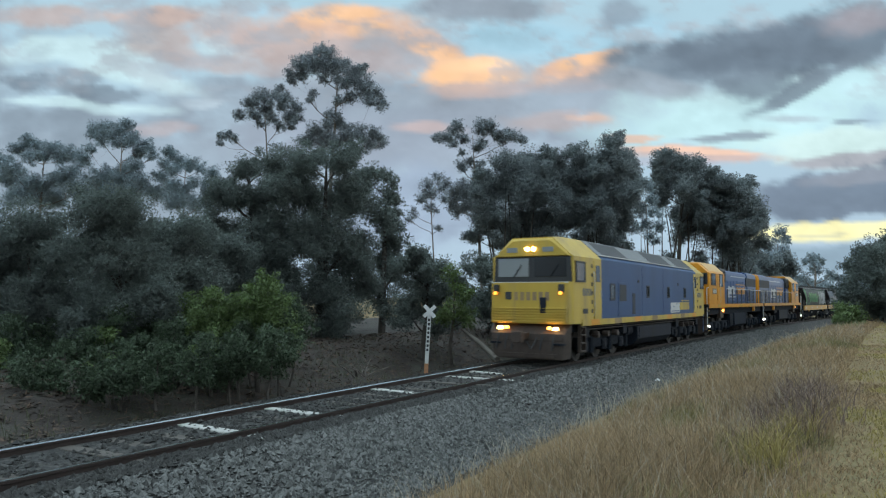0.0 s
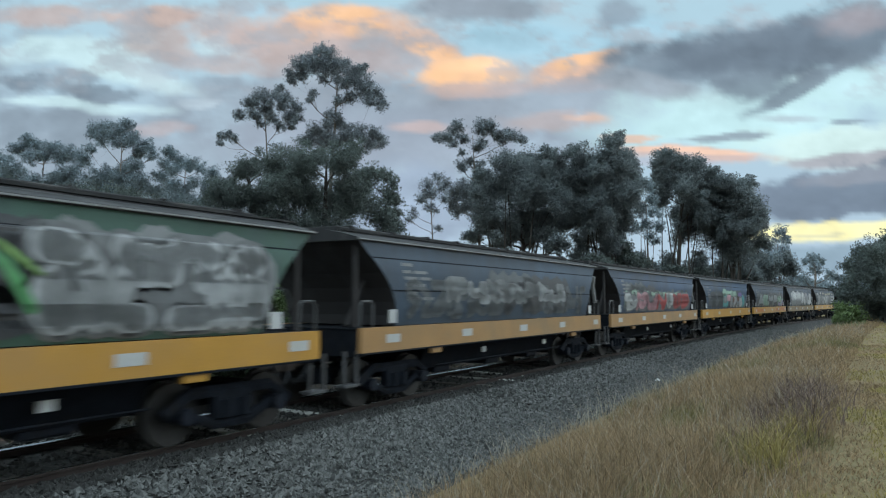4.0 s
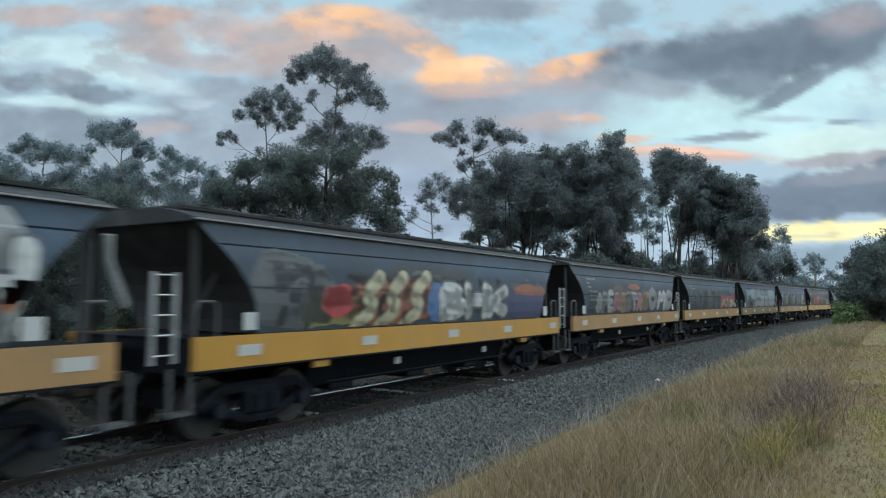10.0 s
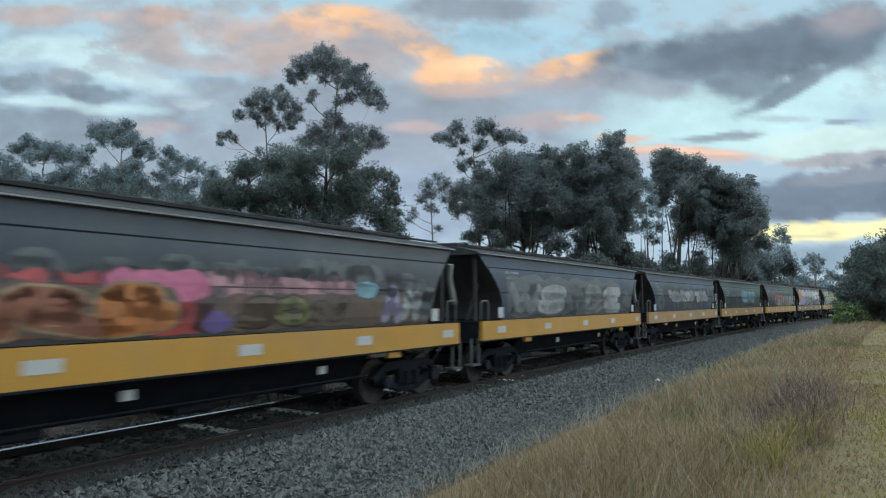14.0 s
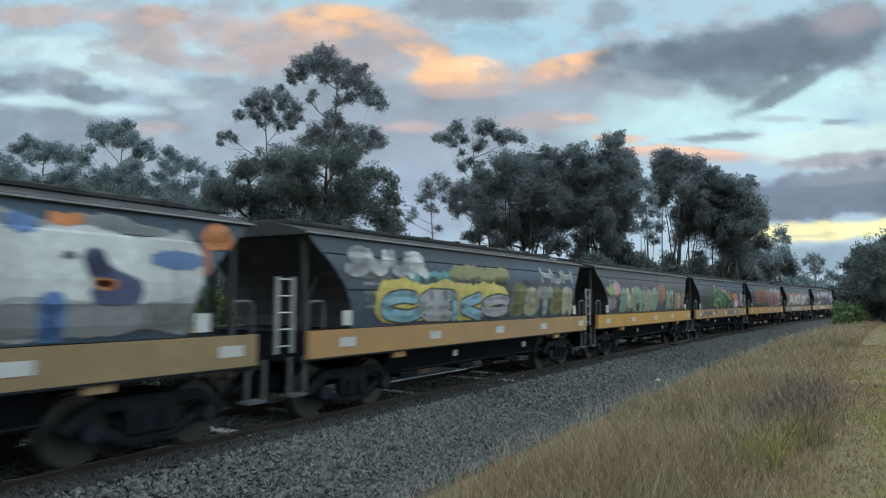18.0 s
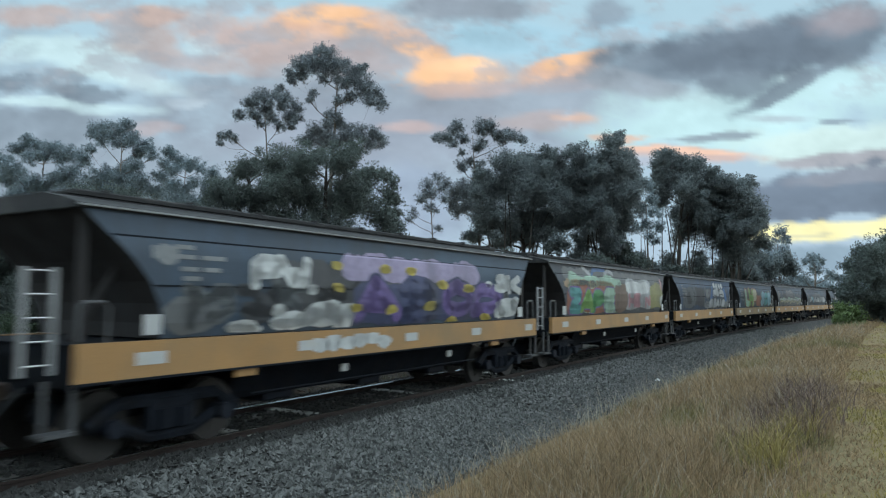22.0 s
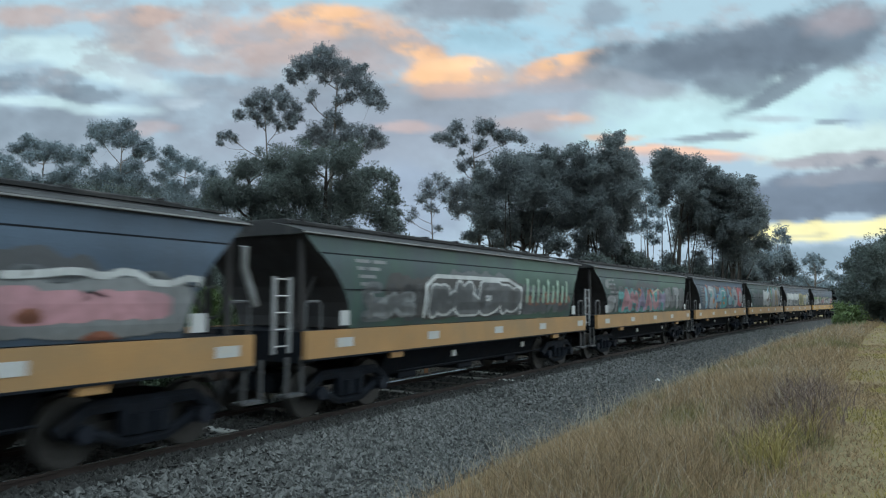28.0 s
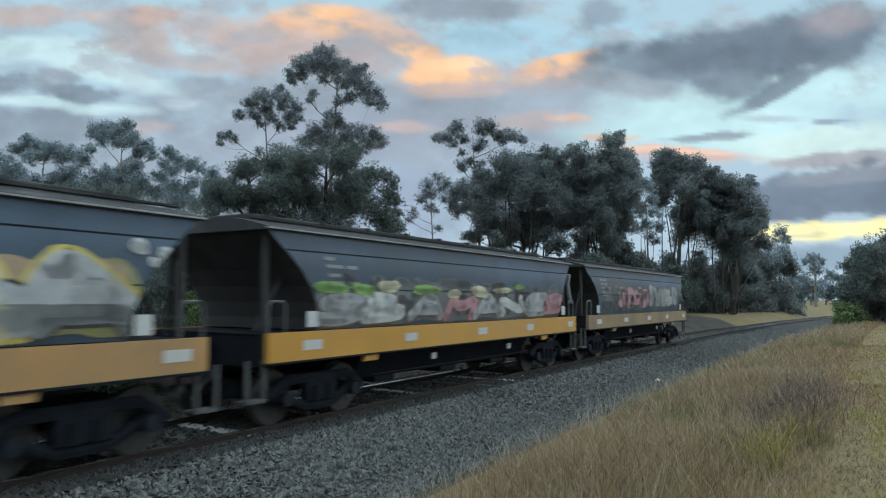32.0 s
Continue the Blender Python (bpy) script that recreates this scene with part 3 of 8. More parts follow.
# ---- rolling stock; local x runs back along the train, y away from the camera, z up from the rail ----
def bogie(parent, x, base, wheel_r, axles, heavy=False):
    """A bogie with side frames, wheels and springs, under a vehicle."""
    b = part("bogie", Shape().box(-base / 2 - 0.2, base / 2 + 0.2, -0.35, 0.35, wheel_r - 0.05, wheel_r + 0.28, 0.04), BLACK, parent, m=pose(x, 0, 0))
    span = [base * (i / (axles - 1) - 0.5) for i in range(axles)]
    for y in (-1.12, 1.12):
        sh = Shape()
        top, mid = wheel_r + 0.30, wheel_r + 0.02
        if heavy:
            sh.prism([(y - 0.09, mid - 0.1), (y + 0.09, mid - 0.1), (y + 0.09, top), (y - 0.09, top)], -base / 2 - 0.55, base / 2 + 0.55)
            for q in span:
                sh.box(q - 0.24, q + 0.24, y - 0.15, y + 0.13, mid - 0.22, mid + 0.16, 0.03)
                sh.tube([(q + 0.45, y - 0.12, mid - 0.25), (q + 0.45, y - 0.12, top - 0.02)], 0.11, 8)
        else:
            sh.tube([(span[0] - 0.3, y, mid), (span[0] + 0.1, y, top - 0.02), (span[-1] - 0.1, y, top - 0.02), (span[-1] + 0.3, y, mid)], 0.095, 6)
            sh.tube([(span[0] + 0.08, y, mid - 0.02), (-0.32, y, wheel_r - 0.2), (0.32, y, wheel_r - 0.2), (span[-1] - 0.08, y, mid - 0.02)], 0.08, 6)
            sh.box(-0.36, 0.36, y - 0.09, y + 0.09, wheel_r - 0.12, top, 0.02)
        part("side_frame", sh, BLACK, b)
        for q in span:
            part("axle_box", Shape().disc(q, y - 0.17, y + 0.17, wheel_r, 0.12, 10), TANK, b)
        if not heavy:
            for q in (-0.16, 0.16):
                part("spring", Shape().tube([(q, y - 0.1, wheel_r - 0.1), (q, y - 0.1, wheel_r + 0.16)], 0.075, 8), BLACK, b)
    for q in span:
        w = Shape().disc(0, -0.95, 0.95, 0, 0.08, 8)
        for y in (-0.85, 0.85):
            k = -1 if y > 0 else 1
            w.disc(0, y - 0.065, y + 0.065, 0, wheel_r, 24)
            w.disc(0, y + k * 0.05, y + k * 0.085, 0, wheel_r + 0.03, 24)
            w.disc(0, y - k * 0.09, y - k * 0.06, 0, 0.16, 10)
            for h in range(4):
                c, d = math.cos(h * 1.5708) * wheel_r * 0.62, math.sin(h * 1.5708) * wheel_r * 0.62
                w.disc(c, y - k * 0.075, y - k * 0.06, d, 0.05, 6)
        part("wheelset", w, WHEELS, b, m=pose(q, 0, wheel_r))
    return b


def coupler(parent, x, side):
    sh = Shape().box(min(x, x + side * 0.75), max(x, x + side * 0.75), -0.09, 0.09, 0.78, 1.0, 0.02)
    e = x + side * 0.75
    sh.box(e - 0.14, e + 0.14, -0.17, 0.17, 0.7, 1.06, 0.04)
    part("coupler", sh, PILOT, parent)
    part("brake_hose", Shape().tube([(x, -0.35, 0.95), (x + side * 0.25, -0.35, 0.7), (x + side * 0.45, -0.3, 0.5), (x + side * 0.6, -0.25, 0.75)], 0.025, 6), GRILLE, parent)


HALF = 6.6           # half length of a hopper wagon's sill
SIDE_V = [0.0, 0.12, 0.28, 0.45, 0.62, 0.78, 0.80, 0.92, 1.0]
SIDE_Y = [1.385, 1.43, 1.455, 1.455, 1.43, 1.395, 1.372, 1.345, 1.325]
END_X = [1.18, 1.17, 1.1, 0.96, 0.74, 0.46, 0.42, 0.2, 0.08]
LOW, HIGH = 1.54, 3.18


def hopper_side(x, v, lift=0.0):
    """A point of a hopper's near side: x along, v from sill (0) to gutter (1)."""
    y = np.interp(v, SIDE_V, SIDE_Y) + lift
    return (x, -y, LOW + v * (HIGH - LOW))


def inset(v):
    return float(np.interp(v, SIDE_V, END_X))


def hopper_wagon(ladder):
    """A covered grain hopper on two bogies."""
    top = new("hopper_wagon")
    body = Shape()
    for sgn in (-1, 1):
        n0, cols = len(body.v), 15
        for v in SIDE_V:
            e = HALF - inset(v)
            for i in range(cols):
                x = -e + 2 * e * i / (cols - 1)
                body.v.append((x, sgn * float(np.interp(v, SIDE_V, SIDE_Y)), LOW + v * (HIGH - LOW)))
        for r in range(len(SIDE_V) - 1):
            for i in range(cols - 1):
                a = n0 + r * cols + i
                body.f.append((a, a + 1, a + cols + 1, a + cols))
    for sgn in (-1, 1):
        ends = Shape()
        for r in range(len(SIDE_V) - 1):
            va, vb = SIDE_V[r], SIDE_V[r + 1]
            pa = [(sgn * (HALF - inset(v)), float(np.interp(v, SIDE_V, SIDE_Y)), LOW + v * (HIGH - LOW)) for v in (va, vb)]
            (xa, ya, za), (xb, yb, zb) = pa
            ends.face((xa, -ya, za), (xa, ya, za), (xb, yb, zb), (xb, -yb, zb))
        part("slope_sheet", ends, HOPPER_END, top, "near-black sloping hopper end")
    part("body", body, HOPPER[0], top, "curved steel hopper side sheets")
    for v in (0.42, 0.80):
        x, y, z = hopper_side(HALF - inset(v) - 0.03, v, 0.006)
        part("seam", Shape().box(-x, x, y - 0.004, y + 0.02, z - 0.012, z + 0.012), BLACK, top)
    for sgn in (-1, 1):
        for y in (-1.18, 1.12):
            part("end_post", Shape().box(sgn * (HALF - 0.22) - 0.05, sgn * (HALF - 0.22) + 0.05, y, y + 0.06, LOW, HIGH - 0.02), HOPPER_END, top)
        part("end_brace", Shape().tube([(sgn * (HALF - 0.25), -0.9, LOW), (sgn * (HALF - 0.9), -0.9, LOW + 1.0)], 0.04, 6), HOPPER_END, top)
    # roof
    ring = [(-1.37, HIGH - 0.03), (-1.37, HIGH + 0.02), (-1.0, HIGH + 0.12), (-0.55, HIGH + 0.2), (0.55, HIGH + 0.2), (1.0, HIGH + 0.12), (1.37, HIGH + 0.02), (1.37, HIGH - 0.03)]
    part("roof", Shape().prism(ring, -HALF + 0.02, HALF - 0.02), ROOFING, top)
    part("gutter", Shape().box(-HALF + 0.02, HALF - 0.02, -1.395, -1.345, HIGH - 0.012, HIGH + 0.012), GUTTER, top, "pale worn gutter edge")
    hatch = Shape().box(-HALF + 0.5, HALF - 0.5, -0.48, 0.48, HIGH + 0.19, HIGH + 0.32, 0.02)
    for i in range(9):
        x = -HALF + 0.9 + i * 1.42
        hatch.box(x, x + 0.09, -0.52, 0.52, HIGH + 0.24, HIGH + 0.35, 0.01)
    part("hatch_cover", hatch, ROOFING, top, "long dark roof hatch with clamps")
    for y in (-0.98, 0.86):
        part("roof_walk", Shape().box(-HALF + 0.1, HALF - 0.1, y, y + 0.12, HIGH + 0.17, HIGH + 0.2), ROOFING, top)
    # sill, frame and chutes
    for y0, y1 in ((-1.50, -1.40), (1.40, 1.50)):
        sh = Shape().prism([(y0, 1.07), (y1, 1.07), (y1, 1.53), (y0, 1.53)], -HALF, HALF)
        part("sill", sh, SILL["tan"], top, "yellow channel side sill")
        part("sill_flange", Shape().box(-HALF, HALF, y0 - 0.03, y1, 1.045, 1.075), BLACK, top)
    part("underframe", Shape().box(-HALF + 0.05, HALF - 0.05, -0.3, 0.3, 0.88, 1.35).box(-HALF + 0.05, -HALF + 0.25, -1.39, 1.39, 1.0, 1.5).box(HALF - 0.25, HALF - 0.05, -1.39, 1.39, 1.0, 1.5), BLACK, top)
    part("end_floor", Shape().box(-HALF + 0.05, HALF - 0.05, -1.39, 1.39, 1.46, 1.51), BLACK, top)
    for x in (-2.55, 0.0, 2.55):
        part("discharge_chute", Shape().loft([(x - 1.15, [(-1.1, 1.06), (1.1, 1.06), (1.1, 1.1), (-1.1, 1.1)]), (x - 0.4, [(-0.7, 0.5), (0.7, 0.5), (1.1, 1.1), (-1.1, 1.1)]), (x + 0.4, [(-0.7, 0.5), (0.7, 0.5), (1.1, 1.1), (-1.1, 1.1)]), (x + 1.15, [(-1.1, 1.06), (1.1, 1.06), (1.1, 1.1), (-1.1, 1.1)])]), BLACK, top)
        part("chute_door", Shape().box(x - 0.35, x + 0.35, -0.75, 0.75, 0.37, 0.52, 0.03), TANK, top)
    part("hopper_bottom", Shape().prism([(-1.1, 1.06), (1.1, 1.06), (0.78, 0.5), (-0.78, 0.5)], -3.75, 3.75), BLACK, top)
    part("brake_rod", Shape().tube([(-3.6, -1.2, 0.62), (3.6, -1.2, 0.62)], 0.02, 5), BLACK, top)
    for x in (-5.62, -2.7, 0.35, 3.1, 6.1):
        part("sign_plate", Shape().box(x - 0.22, x + 0.22, -1.508, -1.499, 1.23, 1.39), WHITE, top, "blank white sign plate")
    for x, mt in ((-4.0, "tan"), (4.1, "tan")):
        part("lamp_bracket", Shape().box(x - 0.2, x + 0.2, -1.49, -1.41, 0.93, 1.05, 0.01), SILL[mt], top)
    for x in (-1.5, 2.2):
        part("reflector", Shape().box(x - 0.09, x + 0.09, -1.30, -1.27, 0.78, 0.91), WHITE, top)
        part("reflector_stay", Shape().box(x - 0.02, x + 0.02, -1.27, -1.25, 0.86, 1.08), BLACK, top)
    for x in (-5.05, 5.05):
        bogie(top, x, 1.76, 0.44, 2)
    for s in (-1, 1):
        coupler(top, s * HALF, s)
        # grab rail and step at each corner
        x = s * (HALF - 0.42)
        part("handrail", Shape().tube([(x, -1.42, 1.53), (x, -1.42, 1.95), (x + s * 0.06, -1.42, 2.02), (x + s * 0.32, -1.42, 2.02), (x + s * 0.38, -1.42, 1.95), (x + s * 0.38, -1.42, 1.53)], 0.022, 6), GREYPOST, top)
        st = Shape().box(s * (HALF + 0.12) - 0.2, s * (HALF + 0.12) + 0.2, -1.40, -1.15, 0.48, 0.52)
        for dx in (-0.19, 0.16):
            st.box(s * (HALF + 0.12) + dx, s * (HALF + 0.12) + dx + 0.05, -1.36, -1.31, 0.5, 1.12)
        part("corner_step", st, GREYPOST, top)
        part("placard", Shape().box(s * (HALF - 1.0) - 0.13, s * (HALF - 1.0) + 0.13, -1.475, -1.462, 1.6, 1.86), WHITE, top)
    if ladder:
        x = -HALF - 0.34
        rails_ = Shape()
        for dx in (-0.21, 0.14):
            rails_.box(x + dx, x + dx + 0.07, -1.28, -1.24, 1.18, 2.42)
        lad = part("ladder", rails_, GUTTER, top, "pale grey end ladder")
        for i in range(5):
            part("rung", Shape().tube([(x - 0.18, -1.26, 1.3 + i * 0.27), (x + 0.18, -1.26, 1.3 + i * 0.27)], 0.012, 5), STEEL, lad)
    else:
        part("brace", Shape().tube([(HALF - 0.02, -1.28, 2.85), (HALF + 0.02, -1.22, 2.55), (HALF + 0.3, -1.2, 1.95)], 0.065, 6), GUTTER, top)
    part("hand_brake_wheel", Shape().tube([(HALF + 0.02, -0.55 + 0.25 * math.cos(a), 2.0 + 0.25 * math.sin(a)) for a in [k * 0.5236 for k in range(12)]] + [(HALF + 0.02, -0.3, 2.0)], 0.02, 5), GREYPOST, top)
    return tagged(top, "dark steel grain hopper wagon with a yellow sill", "wagon", "wagons of the train")


# ---- painted pieces on the wagon sides ----
PAINT = {}
SWATCH = {"green": (0.07, 0.33, 0.10), "lime": (0.25, 0.48, 0.12), "mint": (0.36, 0.55, 0.42), "teal": (0.08, 0.36, 0.36), "cyan": (0.26, 0.50, 0.60),
          "blue": (0.07, 0.19, 0.45), "navy": (0.03, 0.045, 0.14), "purple": (0.16, 0.10, 0.34), "lilac": (0.38, 0.32, 0.50), "pink": (0.68, 0.16, 0.30),
          "rose": (0.55, 0.27, 0.31), "red": (0.50, 0.055, 0.06), "rust": (0.32, 0.10, 0.05), "orange": (0.66, 0.21, 0.04), "yellow": (0.66, 0.52, 0.10),
          "olive": (0.27, 0.26, 0.09), "cream": (0.62, 0.58, 0.40), "white": (0.66, 0.68, 0.68), "silver": (0.42, 0.44, 0.455), "grey": (0.22, 0.235, 0.245), "smoke": (0.14, 0.15, 0.16),
          "faded": (0.092, 0.108, 0.122), "dusk": (0.026, 0.032, 0.042),
          "black": (0.018, 0.018, 0.02), "brown": (0.14, 0.085, 0.06), "tan": (0.40, 0.28, 0.16)}


def paint(colour):
    if colour not in PAINT:
        PAINT[colour] = mat("spray_" + colour, tuple(0.62 * c + 0.018 for c in SWATCH[colour]), 0.6, vary=0.34, size=1.4, fine=7, dirt=tuple(c * 0.3 + 0.035 for c in SWATCH[colour]), dirt_amount=0.5, streak=True)
    return PAINT[colour]


def rounded(pts, times=2):
    """A polyline with its corners cut round."""
    for _ in range(times):
        out = [pts[0]]
        for p, q in zip(pts, pts[1:]):
            out += [(p[0] * 0.75 + q[0] * 0.25, p[1] * 0.75 + q[1] * 0.25), (p[0] * 0.25 + q[0] * 0.75, p[1] * 0.25 + q[1] * 0.75)]
        pts = out + [pts[-1]]
    return pts


GLYPH = {"A": (((0, 0), (0.45, 1), (0.55, 1), (1, 0)), ((0.25, 0.35), (0.75, 0.35))), "B": (((0, 0), (0, 1), (0.75, 0.95), (0.75, 0.6), (0.1, 0.52), (0.9, 0.42), (0.9, 0.06), (0, 0)),),
         "C": (((1, 0.85), (0.6, 1), (0.05, 0.75), (0.05, 0.25), (0.6, 0), (1, 0.15)),), "D": (((0, 0), (0, 1), (0.7, 0.9), (1, 0.5), (0.7, 0.1), (0, 0)),),
         "E": (((1, 1), (0, 1), (0, 0), (1, 0)), ((0, 0.5), (0.8, 0.5))), "F": (((1, 1), (0, 1), (0, 0)), ((0, 0.5), (0.8, 0.5))),
         "G": (((1, 0.85), (0.5, 1), (0.05, 0.6), (0.1, 0.15), (0.6, 0), (1, 0.2), (1, 0.45), (0.6, 0.45)),), "H": (((0, 0), (0, 1)), ((1, 0), (1, 1)), ((0, 0.5), (1, 0.5))),
         "I": (((0.5, 0), (0.5, 1)),), "K": (((0, 0), (0, 1)), ((1, 1), (0.1, 0.5), (1, 0))), "L": (((0, 1), (0, 0), (1, 0)),), "M": (((0, 0), (0.1, 1), (0.5, 0.4), (0.9, 1), (1, 0)),),
         "N": (((0, 0), (0, 1), (1, 0), (1, 1)),), "O": (((0.5, 1), (0.05, 0.8), (0.05, 0.2), (0.5, 0), (0.95, 0.2), (0.95, 0.8), (0.5, 1)),), "P": (((0, 0), (0, 1), (0.85, 0.95), (0.85, 0.5), (0, 0.42)),),
         "R": (((0, 0), (0, 1), (0.8, 0.95), (0.8, 0.55), (0.1, 0.48), (1, 0)),), "S": (((1, 0.85), (0.5, 1), (0.05, 0.78), (0.3, 0.55), (0.85, 0.45), (0.95, 0.2), (0.5, 0), (0, 0.12)),),
         "T": (((0, 1), (1, 1)), ((0.5, 1), (0.5, 0))), "U": (((0, 1), (0.05, 0.25), (0.5, 0), (0.95, 0.25), (1, 1)),), "W": (((0, 1), (0.25, 0), (0.5, 0.7), (0.75, 0), (1, 1)),), "Z": (((0, 1), (1, 1), (0, 0), (1, 0)),)}


class Piece:
    """Flat spray shapes laid on a wagon's near side, in layers; (x, v) as hopper_side takes them."""

    def __init__(self, wagon, seed):
        self.w, self.r = wagon, random.Random(seed)

    def put(self, name, sh, colour, parent=None):
        return part(name, sh.mesh(name, paint(colour), smooth=False), None, parent or self.w, "" if name == "stencil_bar" else "spray-painted " + colour + " graffiti")

    def poly(self, sh, pts, layer):
        lift = 0.010 + 0.004 * layer
        flat = []
        for x, v in pts:
            v = min(max(v, 0.015), 0.985)
            e = HALF - inset(v) - 0.02
            flat.append(hopper_side(min(max(x, -e), e), v, lift))
        sh.face(*flat)

    def stroke(self, sh, pts, width, layer):
        """A thick stroke: quads and round joints."""
        h = HIGH - LOW
        for i, ((x0, v0), (x1, v1)) in enumerate(zip(pts, pts[1:])):
            n = max(1, int(abs(v1 - v0) * h / 0.13))
            dx, dz = x1 - x0, (v1 - v0) * h
            k = math.hypot(dx, dz) or 1e-6
            nx, nz = -dz / k * width / 2, dx / k * width / 2
            m = max(1, math.ceil(abs(nz) * 2 / 0.14))
            for j in range(n):
                a, b = j / n, (j + 1) / n
                for q in range(m):
                    e, f = 1 - 2 * q / m, 1 - 2 * (q + 1) / m
                    self.poly(sh, [(x0 + dx * a + nx * e, v0 + (dz * a + nz * e) / h), (x0 + dx * b + nx * e, v0 + (dz * b + nz * e) / h), (x0 + dx * b + nx * f, v0 + (dz * b + nz * f) / h), (x0 + dx * a + nx * f, v0 + (dz * a + nz * f) / h)], layer)
        for x, v in pts:
            self.disc(sh, x, v, width * 0.5, width * 0.5 / h, layer, 7, 0)

    def disc(self, sh, x, v, rx, rv, layer, n=14, wobble=0.18):
        """A round dab, in level strips so that it lies on the curved side."""
        steps = max(4, min(10, int(rv * 40)))
        levels = sorted([v + rv * math.sin(1.5708 * (2 * i / steps - 1)) for i in range(steps + 1)] + [k for k in SIDE_V if abs(k - v) < rv * 0.97])
        rows = []
        for q in levels:
            w = rx * math.sqrt(max(0.0, 1 - ((q - v) / rv) ** 2)) + 0.004
            rows.append((q, x - w * (1 + self.r.uniform(-wobble, wobble)), x + w * (1 + self.r.uniform(-wobble, wobble))))
        for (qa, la, ra), (qb, lb, rb) in zip(rows, rows[1:]):
            self.poly(sh, [(la, qa), (ra, qa), (rb, qb), (lb, qb)], layer)

    def ribbon(self, pts, width, colour, layer):
        sh = Shape()
        self.stroke(sh, rounded(pts, 1), width, layer)
        self.put("graffiti_stroke", sh, colour)

    def blob(self, x, v, rx, rv, colour, layer, n=16, wobble=0.16):
        sh = Shape()
        self.disc(sh, x, v, rx, rv * 0.8, layer, n, wobble)
        for k in (-1, 1):
            self.disc(sh, x + k * rx * self.r.uniform(0.4, 0.6), v + rv * self.r.uniform(-0.35, 0.35), rx * self.r.uniform(0.45, 0.65), rv * self.r.uniform(0.5, 0.75), layer, n, wobble)
        self.put("graffiti_dab", sh, colour)

    def halo(self, x0, x1, v0, v1, colour, layer=0, bumps=9):
        """A sprayed cloud behind letters: a band with a bumpy upper and lower edge."""
        sh, r = Shape(), self.r
        n = max(8, int((x1 - x0) / 0.13))
        ph, amp = r.uniform(0, 6.28), (v1 - v0) * 0.14
        cols = []
        for i in range(n + 1):
            k = i / n
            end = min(1.0, 5.0 * min(k, 1 - k) * (x1 - x0) / 1.6 + 0.25)
            up = v1 - amp * 0.7 * (0.5 + 0.5 * math.cos(6.2832 * k * bumps / 1.6 + ph)) - (1 - math.sqrt(end)) * (v1 - v0) * 0.5 + r.uniform(-0.03, 0.02)
            dn = v0 + amp * 0.6 * (0.5 + 0.5 * math.cos(6.2832 * k * bumps / 2.1 + ph * 2)) + (1 - math.sqrt(end)) * (v1 - v0) * 0.4 + r.uniform(-0.012, 0.012)
            cols.append((x0 + (x1 - x0) * k, dn, max(up, dn + 0.02)))
        knots = [k for k in SIDE_V if v0 < k < v1]
        for (xa, da, ua), (xb, db, ub) in zip(cols, cols[1:]):
            ladder = [(da, db)] + [(min(max(k, da), ua), min(max(k, db), ub)) for k in knots] + [(ua, ub)]
            for (a0, b0), (a1, b1) in zip(ladder, ladder[1:]):
                if a1 - a0 > 1e-4 or b1 - b0 > 1e-4:
                    self.poly(sh, [(xa, a0), (xb, b0), (xb, b1), (xa, a1)], layer)
        self.put("graffiti_cloud", sh, colour)

    def letters(self, x0, x1, v0, v1, count, fill, outline=None, weight=0.32, shine=None, layer=1, lean=0.0):
        """Bold made-up letterforms, unreadable, side by side."""
        step = (x1 - x0) / count
        r = self.r
        if layer > 0 and count > 2 and outline:
            # the letters stand on a sprayed ground of their own
            self.halo(x0 - 0.1, x1 + 0.1, max(0.02, v0 - 0.02), v1 - (v1 - v0) * 0.12, outline if outline in ("smoke", "brown", "rust", "purple", "black", "navy", "grey") else "faded", layer - 0.5, max(3, int(count * 1.3)))
        for i in range(count):
            a, b = x0 + step * (i + r.uniform(-0.06, 0.06)), x0 + step * (i + 1 + r.uniform(-0.06, 0.06))
            w = min(weight * 1.3 * step * r.uniform(0.85, 1.1), (v1 - v0) * 0.68)
            lo, hi = v0 + r.uniform(0, 0.04) + w * 0.24, v1 - r.uniform(0, 0.07) - w * 0.24
            a, b = a + w * 0.3, b - w * 0.3
            mid, sk = lo + (hi - lo) * r.uniform(0.4, 0.6), (lean + r.uniform(-0.12, 0.12)) * step
            # a folded stroke wandering over a three by three lattice, never a real letter
            at = (0, r.choice((0, 2)))
            path = [at]
            while len(path) < 8:
                near = [(at[0] + i, at[1] + j) for i in (-1, 0, 1) for j in (-1, 0, 1) if (i or j) and 0 <= at[0] + i <= 2 and 0 <= at[1] + j <= 2 and (at[0] + i, at[1] + j) != (path[-2] if len(path) > 1 else None)]
                fresh = [c for c in near if c not in path]
                at = r.choice(fresh or near)
                path.append(at)
            glyph = [(a + (b - a) * p / 2 + sk * q / 2, (lo, mid, hi)[q]) for p, q in path]
            glyph = rounded(glyph, 1)
            col = fill if isinstance(fill, str) else r.choice(fill)
            sh = Shape()
            self.stroke(sh, glyph, w, layer + 1)
            ob = self.put("graffiti_letter", sh, col)
            if outline:
                sh = Shape()
                self.stroke(sh, glyph, w * 1.34, layer)
                self.put("outline", sh, outline, ob)
